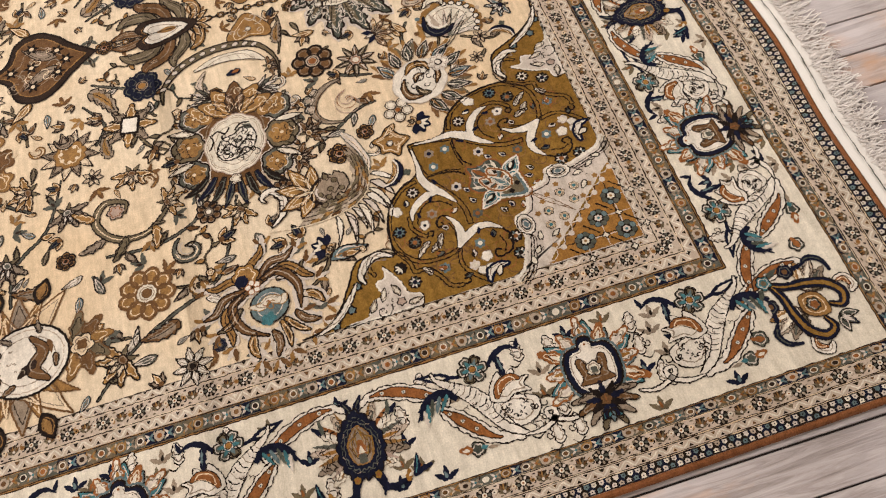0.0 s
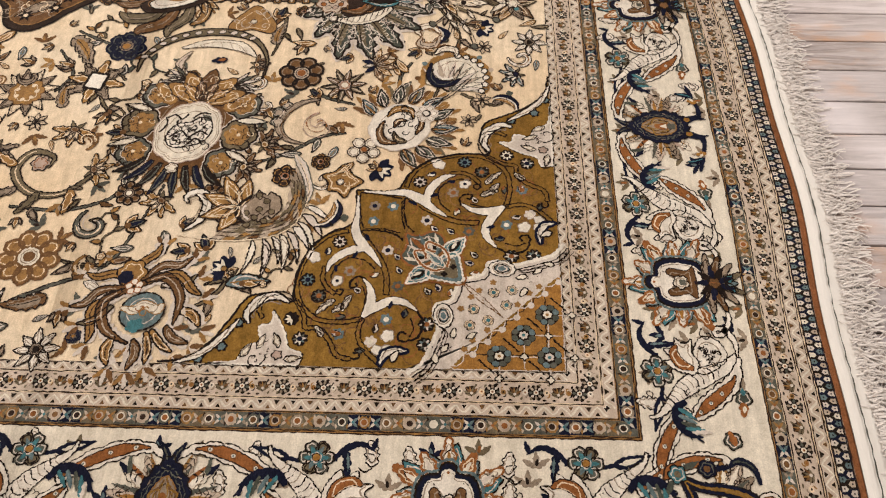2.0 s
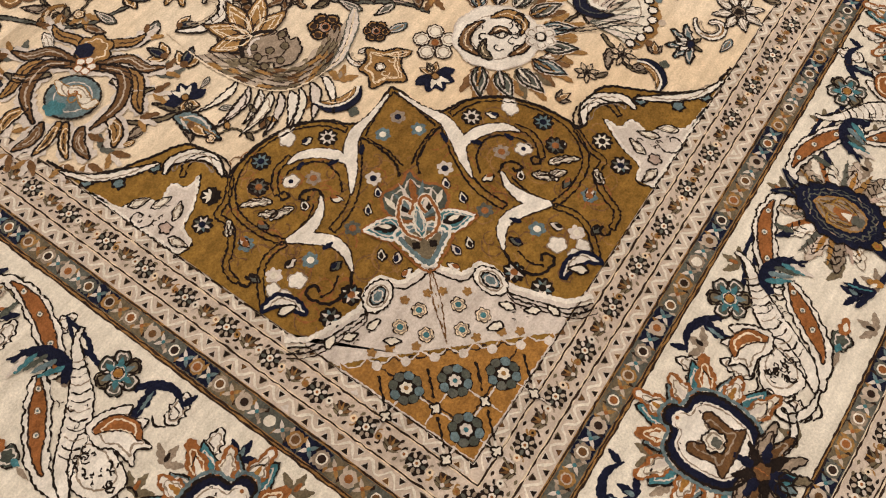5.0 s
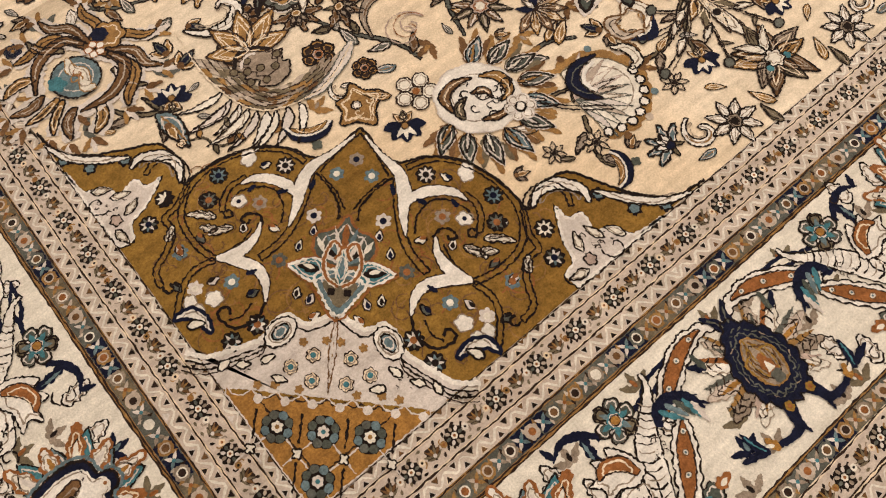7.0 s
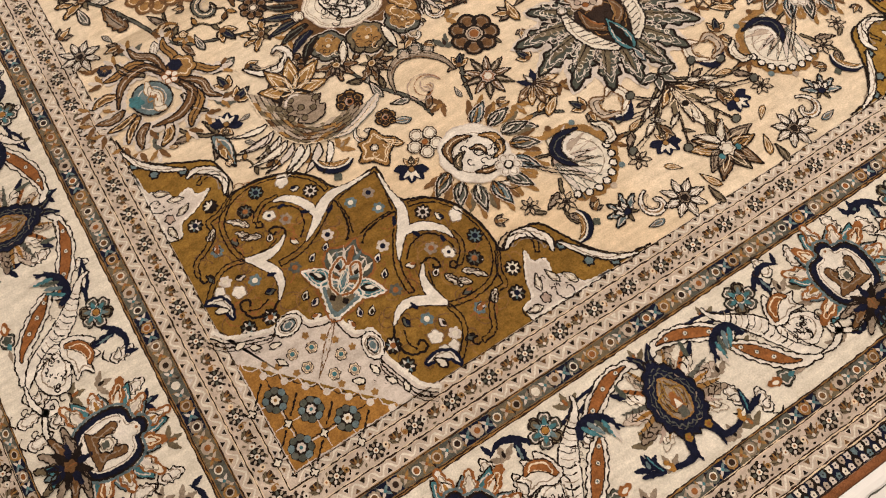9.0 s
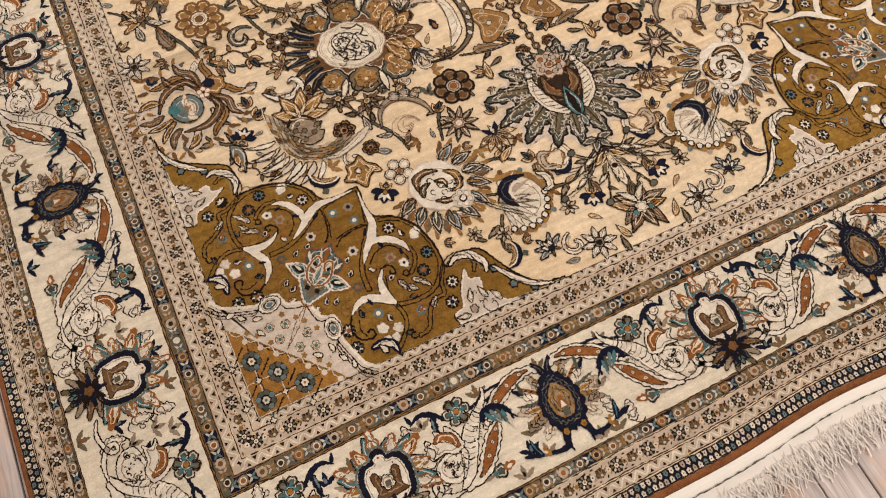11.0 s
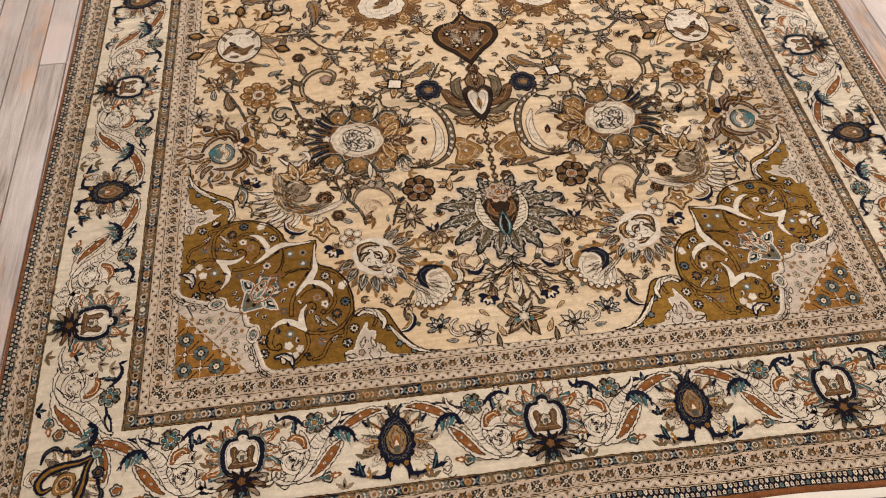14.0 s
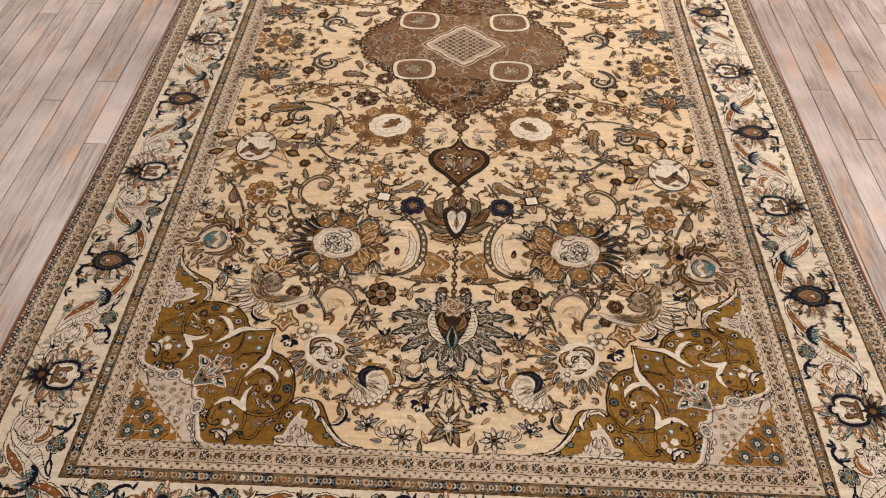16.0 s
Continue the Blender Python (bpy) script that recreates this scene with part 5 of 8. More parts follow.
def dark_palmette():
    """A navy chain-worked ring with forked horns and legs round an old-gold heart, feathered with pale jagged leaves."""
    a = Art()
    for s in (-1, 1):
        for k, (q, ln) in enumerate(((34, 0.068), (58, 0.08), (82, 0.084), (104, 0.08), (126, 0.07))):
            a.shape(serrated(0, -0.004, ln, 0.027, s * q, 6, 0.0, 0.62), ("sand", "ivory", "blush", "taupe", "ivory")[k], 0.4 * (k % 3), 0.0013, ("taupe", "umber")[k % 2])
            for e, c in ((-5, ("ochre", "rust", "grey", "ochre", "pink")[k]), (5, ("grey", "white", "orange", "taupe", "ochre")[k])):
                a.fill(serrated(0, 0.0, ln * (0.95 if e < 0 else 0.8), 0.009, s * (q + e), 5), c, 2)
            for u in (0.62, 0.74, 0.86):
                a.line(turned([(-0.006, ln * u), (0.0, ln * (u + 0.07)), (0.007, ln * u)], s * q), 0.0012, ("umber", "ink")[k % 2], 2.8)
        horn = spline([(s * 0.004, 0.044), (s * 0.008, 0.058), (s * 0.02, 0.074)], 6)
        a.fill(band_along(horn, [0.014, 0.012, 0.002]), "navy", 5)
        a.line(horn[3:-3], 0.0024, "grey", 6.6)
        leg = spline([(s * 0.014, -0.04), (s * 0.022, -0.056), (s * 0.028, -0.068), (s * 0.046, -0.070), (s * 0.062, -0.066)], 7)
        a.fill(band_along(leg, [0.019, 0.014, 0.010, 0.0075, 0.006]), "navy", 5)
        a.fill(serrated(s * 0.024, -0.058, 0.022, 0.009, s * 172, 2), "navy", 5)
        a.fill(scallop(s * 0.018, -0.048, 0.0062, 5, 0.25), "gold", 8)
        a.fill(oval(s * 0.018, -0.048, 0.0028, n=6), "rust", 9)
        # the hooked leaf that the leg carries
        stalk = spline([(s * 0.076, -0.066), (s * 0.083, -0.052), (s * 0.087, -0.034)], 6)
        a.fill(band_along(stalk, [0.006, 0.012, 0.002]), "navy", 5)
        a.fill(serrated(s * 0.076, -0.064, 0.034, 0.012, s * -70, 3, 0.1 * s), "navy", 5.2)
        a.line(stalk[2:-2], 0.0022, "teal", 6.2)
        a.fill(serrated(s * 0.063, -0.07, 0.017, 0.015, s * -20, 2), "orange", 6)
        a.fill(petal(s * 0.066, -0.064, 0.011, 0.006, s * -60), "ivory", 7)
        # a small fork beside the horns
        for q in (-52, -8):
            a.fill(serrated(s * 0.058, 0.032, 0.022, 0.011, s * q, 2), ("navy", "slate")[q == -8], 4)
    body = spline([(0, 0.054), (-0.024, 0.036), (-0.040, 0.008), (-0.038, -0.024), (-0.022, -0.046), (0, -0.05), (0.022, -0.046), (0.038, -0.024), (0.040, 0.008), (0.024, 0.036)], 5, True)
    jag = body * (1 + 0.07 * np.sin(np.arange(len(body)) * 2.1))[:, None]
    a.shape(jag, "navy", 6, 0.002, "ink")
    for k, p in enumerate(resample(body * 0.78, 0.0085, True)):
        q = math.degrees(math.atan2(-p[0], p[1])) 
        a.line(turned([(-0.0034, 0.0012 * (k % 2 * 2 - 1)), (0.0034, -0.0012 * (k % 2 * 2 - 1))], q, p), 0.0014, ("grey", "slate", "grey", "taupe")[k % 4], 8)
    inner = body * (0.52, 0.55)
    a.shape(inner, "taupe", 8, 0.0026, "ochre")
    for s in (-1, 1):
        for x in (0.002, 0.006, 0.010, 0.014, 0.018):
            a.line(spline([(s * x * 0.4, 0.03 - x), (s * (x + 0.004), 0.006), (s * x * 0.9, -0.016)], 5), 0.0022, ("ochre", "gold", "sand", "brown")[int(x * 500) % 4], 10)
    a.fill(serrated(0, -0.02, 0.028, 0.022, 0, 3), "rust", 11)
    a.fill([(-0.006, -0.012), (0.006, -0.012), (0.0, 0.0)], "ivory", 12)
    a.fill(scallop(0, -0.02, 0.0085, 4, 0.3), "grey", 12.4)
    a.verts = [(x * 0.88, y * 1.02, z) for x, y, z in a.verts]
    return a


def arabesque(span):
    """From the dark palmette (at 0) to the shield (at span): two rust leaves in pale sleeves, a navy and teal crest, and a
    pale winged stem drawn in fine dark lines."""
    a = Art()
    k = span / 0.305

    def sleeve(points, widths, inner, w_in):
        p = spline([(x * k, y) for x, y in points], 8)
        n = len(p)
        wob = band_along(p, widths)
        wob = wob + np.stack([0.0012 * np.sin(np.arange(len(wob)) * 1.4), 0.0014 * np.cos(np.arange(len(wob)) * 1.4)], 1)
        a.shape(wob, "white", 1, 0.0019)
        q = p[int(inner[0] * n):int(inner[1] * n)]
        a.shape(band_along(q, [0.002, w_in, w_in * 0.95, 0.003]), "rust", 3, 0.0019, "umber")
        for i in range(4, len(q) - 4, 6):
            a.shape(oval(q[i][0], q[i][1], 0.0036, n=7), "ivory", 5, 0.0012, "brown")
            a.fill(oval(q[i][0], q[i][1], 0.0016, n=5), "blue", 6.6)
        return p
    sleeve([(0.006, 0.052), (0.022, 0.066), (0.055, 0.064), (0.092, 0.046), (0.122, 0.022)], [0.004, 0.012, 0.024, 0.026, 0.014], (0.3, 0.97), 0.016)
    sleeve([(0.108, 0.014), (0.124, -0.004), (0.142, -0.026), (0.164, -0.048), (0.198, -0.062)], [0.012, 0.026, 0.027, 0.022, 0.004], (0.04, 0.82), 0.017)
    # pale winged stem
    stem = spline([(0.108 * k, 0.074), (0.112 * k, 0.06), (0.13 * k, 0.042), (0.152 * k, 0.02), (0.17 * k, -0.01), (0.184 * k, -0.04), (0.206 * k, -0.06)], 8)
    a.shape(band_along(stem, [0.004, 0.007, 0.014, 0.026, 0.028, 0.018, 0.004]), "white", 2, 0.0019)
    for i in range(14, len(stem) - 12, 2):
        d = stem[i + 1] - stem[i]
        nrm = np.array((-d[1], d[0])) / max(1e-9, math.hypot(*d))
        a.line(spline([stem[i] + nrm * 0.010, stem[i] + d * 0.8, stem[i] - nrm * 0.009], 3), 0.0013, ("umber", "ink", "taupe")[i % 3], 3.8)
    lace_body = spline([(0.172 * k, -0.006), (0.19 * k, 0.004), (0.212 * k, 0.0), (0.23 * k, -0.012), (0.226 * k, -0.034), (0.204 * k, -0.046), (0.186 * k, -0.036)], 5, True)
    a.shape(lace_body, "white", 2.4, 0.0017)
    a.curls(0.203 * k, -0.02, 0.03 * k, 0.024, 22, 4, "ink", 0.0013)
    a.curls(0.15 * k, 0.012, 0.018 * k, 0.02, 7, 4.4, "umber", 0.0013)
    wing = spline([(0.172 * k, 0.004), (0.176 * k, 0.026), (0.19 * k, 0.044), (0.196 * k, 0.034), (0.21 * k, 0.044), (0.212 * k, 0.028), (0.228 * k, 0.026), (0.218 * k, 0.014), (0.226 * k, 0.002), (0.205 * k, 0.004), (0.19 * k, -0.004)], 4, True)
    a.shape(wing, "white", 4, 0.0018)
    a.shape(band_along(spline([(0.18 * k, 0.004), (0.188 * k, 0.022), (0.204 * k, 0.03), (0.216 * k, 0.024)], 6), [0.006, 0.016, 0.013, 0.003]), "rust", 5.6, 0.0016, "umber")
    curl = spline([(0.2 * k, -0.06), (0.222 * k, -0.06), (0.24 * k, -0.05), (0.244 * k, -0.036), (0.234 * k, -0.034), (0.236 * k, -0.046), (0.262 * k, -0.058), (0.285 * k, -0.052)], 6)
    a.shape(band_along(curl, [0.003, 0.008, 0.009, 0.007, 0.006, 0.008, 0.007, 0.003]), "white", 3, 0.0019)
    a.line(turned(spiral(0, 0, 0.011, 1.0, 30), 0, (0.244 * k, -0.016)), 0.002, "ink", 3)
    # navy and teal crest
    crest = spline([(0.132 * k, 0.022), (0.12 * k, 0.036), (0.1 * k, 0.035), (0.086 * k, 0.022), (0.082 * k, 0.006)], 6)
    a.fill(band_along(crest, [0.006, 0.014, 0.014, 0.009, 0.002]), "navy", 6)
    for i, c in ((6, "teal"), (9, "blue"), (12, "slate"), (15, "teal"), (18, "pearl")):
        a.fill(serrated(crest[i][0] + 0.002, crest[i][1] - 0.002, 0.027, 0.0085, 168 + 3 * i - 40, 3), c, 7 + 0.1 * i)
    for i in (4, 8, 12, 16, 20):
        a.fill(serrated(crest[i][0], crest[i][1], 0.014, 0.005, 40 + 5 * i, 2), "navy", 6.4)
    # bud by the outer guard
    a.shape(scallop(0.138 * k, -0.058, 0.012, 5, 0.25), "slate", 3, 0.0016)
    a.fill(petal(0.142 * k, -0.058, 0.012, 0.008, -90), "teal", 4.8)
    a.fill(serrated(0.132 * k, -0.057, 0.02, 0.017, 80, 2), "rust", 5)
    a.fill(petal(0.128 * k, -0.057, 0.012, 0.006, 80), "ivory", 6)
    a.fill(petal(0.15 * k, -0.06, 0.02, 0.006, -96), "taupe", 3.4)
    return a


def border_flower():
    """A six-petalled flower in teal and ochre with an orange eye."""
    a = Art()
    a.fill(oval(0, 0, 0.014, n=12), "slate", -0.4)
    for q in range(6):
        t = radians(60 * q)
        a.shape(scallop(0.0148 * math.cos(t), 0.0148 * math.sin(t), 0.0094, 4, 0.15, 1, 60 * q), ("slate", "olive", "grey")[q % 3], 0, 0.0018)
        a.fill(petal(0.005 * math.cos(t), 0.005 * math.sin(t), 0.013, 0.0066, 60 * q - 90), ("teal", "blue", "teal")[q % 3], 1.6)
    a.shape(scallop(0, 0, 0.0086, 6, 0.2), "pearl", 3, 0.0014, "teal")
    a.fill(oval(0, 0, 0.005, n=8), "orange", 5)
    return a


def border_twig(span):
    """Navy twigs on both sides of the small flower: a pale-hearted pointed leaf and a hooked, toothed one."""
    a = Art()
    a.fill(band_along(spline([(-0.046, -0.002), (-0.02, -0.008), (0.0, -0.008), (0.03, -0.004)], 5), [0.005, 0.006, 0.005, 0.005]), "navy", -0.5)
    a.fill(petal(-0.034, -0.006, 0.062, 0.02, 76, 0.05), "navy", 1)
    a.fill(petal(-0.046, -0.003, 0.034, 0.0085, 76, 0.05), "ivory", 2)
    hook = spline([(0.024, -0.004), (0.042, 0.012), (0.062, 0.018), (0.082, 0.008)], 6)
    a.fill(band_along(hook, [0.005, 0.011, 0.008, 0.002]), "navy", 1)
    a.fill(serrated(0.04, 0.01, 0.046, 0.016, -168, 4, 0.1), "navy", 1.2)
    a.fill(petal(0.043, 0.004, 0.026, 0.005, -168, 0.1), "blue", 2)
    a.fill(serrated(0.078, 0.01, 0.018, 0.01, -20, 2), "navy", 1.4)
    return a


def corner_motif():
    """The border's corner: a navy spade with an old-gold core on the diagonal (local +y points to the outer corner)."""
    a = Art()
    for s in (-1, 1):
        for q, c, ln in ((70, "taupe", 0.066), (95, "sand", 0.074), (120, "ochre", 0.06), (45, "olive", 0.058)):
            a.shape(serrated(s * 0.02, -0.028, ln, 0.03, -s * q, 5, 0.1 * s), c, 0.2 * (q % 3), 0.0018, "umber")
            a.fill(serrated(s * 0.024, -0.028, ln * 0.8, 0.01, -s * q, 4, 0.1 * s), ("ivory", "grey")[q == 70], 1.8)
        lobe = spline([(0, -0.088), (s * 0.012, -0.06), (s * 0.036, -0.03), (s * 0.054, 0.004), (s * 0.05, 0.036), (s * 0.026, 0.044), (s * 0.016, 0.022)], 8)
        a.shape(band_along(lobe, [0.014, 0.017, 0.02, 0.022, 0.021, 0.016, 0.008]), "navy", 3, 0.0018)
        a.fill(band_along(lobe, [0.002, 0.004, 0.007, 0.009, 0.008, 0.005, 0.002]), "gold", 5)
        a.line(lobe[10:-6], 0.0016, "ochre", 6)
        hook = spline([(s * 0.066, -0.05), (s * 0.09, -0.044), (s * 0.098, -0.02), (s * 0.084, 0.004)], 7)
        a.fill(band_along(hook, [0.004, 0.014, 0.012, 0.005]), "navy", 2.6)
        a.line(hook[4:-6], 0.003, ("slate", "grey")[s > 0], 3.6)
        a.fill(serrated(s * 0.068, -0.05, 0.026, 0.014, s * 130, 3), "navy", 2.8)
        knob = scallop(s * 0.042, -0.072, 0.016, 5, 0.2)
        a.shape(knob, "navy", 3, 0.002)
        a.fill(oval(s * 0.042, -0.072, 0.006, n=7), "brown", 5)
        a.shape(scallop(s * 0.112, -0.07, 0.016, 5, 0.2), "slate", 3, 0.0018)
        a.fill(serrated(s * 0.108, -0.062, 0.026, 0.016, -s * 150, 2), "rust", 4.4)
        a.shape(band_along(spline([(s * 0.062, 0.012), (s * 0.08, 0.028), (s * 0.074, 0.05), (s * 0.056, 0.05)], 6), [0.004, 0.02, 0.018, 0.005]), "white", 2.4, 0.002)
        a.shape(band_along(spline([(s * 0.066, 0.018), (s * 0.077, 0.03), (s * 0.071, 0.046)], 6), [0.002, 0.012, 0.004]), "rust", 4, 0.0016, "umber")
        a.fill(petal(s * 0.012, -0.1, 0.034, 0.012, -s * 70), "slate", 4)
    a.shape(spline([(0, 0.03), (-0.022, 0.01), (-0.024, -0.014), (0, -0.034), (0.024, -0.014), (0.022, 0.01)], 5, True), "ochre", 6, 0.0022, "umber")
    a.shape(scallop(0, -0.004, 0.014, 5, 0.25), "slate", 7.4, 0.002)
    a.fill(scallop(0, -0.002, 0.009, 5, 0.25), "rust", 9)
    a.shape(scallop(0, -0.1, 0.016, 5, 0.25), "teal", 5, 0.0022)
    a.fill(oval(0, -0.1, 0.006, n=7), "olive", 7)
    for q in (-38, 0, 38):
        a.shape(petal(0, 0.044, 0.04, 0.02, q), ("slate", "navy", "slate")[q // 38 + 1], 4, 0.002)
    a.fill(petal(0, 0.05, 0.024, 0.009, 0), "pearl", 6)
    return a


main_border = band_of["main_border", 0.092]


SIZES = {"shield_palmette": 1.0, "dark_palmette": 1.0, "arabesque": 1.0, "border_flower": 1.0, "twig": 0.95, "pale_leaf": 1.0, "sprig": 0.95}


def put(parent, name, me, x, y, ang, lv, fx=1, fy=1, size=1.0, label=""):
    m = Matrix.Translation((*warp(x, y), (lv + rng.random() * 0.9) * DZ)) @ Matrix.Diagonal((fx, fy, 1, 1)) @ Matrix.Rotation(radians(ang), 4, "Z") @ Matrix.Diagonal((size, size, 1, 1))
    return under(parent, name, me, m, label)


shield_me, dark_me, flower_me = shield_palmette().mesh("shield_palmette"), dark_palmette().mesh("dark_palmette"), border_flower().mesh("border_flower")
corner_me = corner_motif().mesh("corner_motif")
END_STEP, SIDE_STEP, V = 0.305, 0.3637, 0.1695
arab_end, arab_side = arabesque(END_STEP).mesh("arabesque"), arabesque(SIDE_STEP).mesh("arabesque")
twig_me = border_twig(0.3).mesh("twig")


def run(count, step, dark_odd, arab, place):
    """One side of the border, from its middle outwards, both ways."""
    for k in range(-count, count + 1):
        dark = (k % 2 == 1) == dark_odd
        place("dark_palmette" if dark else "shield_palmette", dark_me if dark else shield_me, k * step, 0.0, 1, 6)
        if dark:
            for s in (-1, 1):
                place("arabesque", arab, k * step, 0.0, s, 3)
                place("border_flower", flower_me, k * step + s * step * 0.53, 0.05, s, 5)
                place("twig", twig_me, k * step + s * step * 0.53, 0.052, s, 2)


def to_corner(k, step, arab, place):
    """The scroll and flower between the last shield and the corner."""
    for s in (-1, 1):
        place("arabesque", arab, s * k * step, 0.0, -s, 3)
        place("border_flower", flower_me, s * (k * step - 0.53 * step), 0.05, s, 5)
        place("twig", twig_me, s * (k * step - 0.53 * step), 0.052, -s, 2)


def on_end(sign):
    def place(name, me, u, v, flip, lv):
        y = FY - V + v if sign > 0 else 2 * YC - FY + V - v
        put(main_border, name, me, u, y, 0, lv, flip, sign, SIZES[name])
    return place


def on_side(sign):
    def place(name, me, u, v, flip, lv):
        x = sign * (FX + V - v)
        wx, wy = warp(x, YC + u)
        m = Matrix.Translation((wx, wy, (lv + rng.random() * 0.9) * DZ)) @ Matrix.Rotation(radians(90 * sign), 4, "Z") @ Matrix.Diagonal((flip * sign * SIZES[name], SIZES[name], 1, 1))
        under(main_border, name, me, m)
    return place


for sign in (1, -1):
    run(2, END_STEP, True, arab_end, on_end(sign))
    run(4, SIDE_STEP, True, arab_side, on_side(sign))
    to_corner(3, END_STEP, arab_end, on_end(sign))
    to_corner(5, SIDE_STEP, arab_side, on_side(sign))
for sx in (-1, 1):
    for sy in (-1, 1):
        x, y = sx * (FX + 0.178), (FY - 0.178 if sy < 0 else 2 * YC - FY + 0.178)
        ang = math.degrees(math.atan2(-sx, sy))
        under(main_border, "corner_motif", corner_me, Matrix.Translation((*warp(x, y), 7 * DZ)) @ Matrix.Rotation(radians(ang), 4, "Z") @ Matrix.Scale(0.8, 4))



def lace(seed):
    """A small pale leaf drawn in dark outline."""
    a = Art()
    a.shape(serrated(0, -0.016, 0.034, 0.024, 0, 4, 0.1), "white", 0, 0.0018)
    a.line(spiral(0.006, 0.0, 0.008, 0.9, 60 * seed), 0.0016, "umber", 2)
    a.line(spline([(0, -0.018), (0.01, -0.024), (0.018, -0.018)], 4), 0.0018, "ink", 1)
    return a


def sprig(col, second):
    a = Art()
    for q in (-60, 0, 55):
        a.fill(serrated(0, -0.01, 0.022, 0.012, q, 3), col, 0)
    a.fill(petal(0, -0.008, 0.012, 0.006, 10), second, 1)
    return a


LACE = [("pale_leaf", lace(1).mesh("pale_leaf"), 0.017), ("pale_leaf", lace(3).mesh("pale_leaf"), 0.017), ("sprig", sprig("navy", "blue").mesh("sprig"), 0.014),
        ("sprig", sprig("olive", "rust").mesh("sprig"), 0.014), ("sprig", sprig("taupe", "ink").mesh("sprig"), 0.014)]
gaps = random.Random(31)


def fill_border(length, step, place):
    """Small leaves in what the palmettes and scrolls leave free."""
    spots = []
    for k in range(-6, 7):
        dark = k % 2 == 1
        spots += [(k * step, 0.0, 0.052 if dark else 0.055), (k * step, -0.045, 0.03)]
        if dark:
            for s in (-1, 1):
                f = s * step / 0.30
                spots += [(k * step + u * f, v, r) for u, v, r in ((0.06, 0.05, 0.018), (0.09, 0.02, 0.016), (0.1, -0.02, 0.018), (0.13, -0.045, 0.02), (0.15, -0.01, 0.026), (0.18, -0.045, 0.024), (0.165, 0.015, 0.022), (0.183, 0.044, 0.022), (0.14, 0.045, 0.014))]
    for _ in range(2600):
        u, v = gaps.uniform(-length, length), gaps.uniform(-0.066, 0.066)
        name, me, r = LACE[gaps.randrange(len(LACE))]
        if all((u - p) ** 2 + (v - q) ** 2 > (r * 0.62 + c) ** 2 for p, q, c in spots):
            spots.append((u, v, r * 0.95))
            place(name, me, u, v, gaps.choice((-1, 1)), 2)


for sign in (1, -1):
    fill_border(0.80, END_STEP, on_end(sign))
    fill_border(1.66, SIDE_STEP, on_side(sign))

# ---- corner spandrels: drawn in (s, d), d along the diagonal from the field's corner ----


def both(a, fn):
    fn(1)
    fn(-1)


def half(points, s):
    return np.asarray(points, float) * (s, 1)


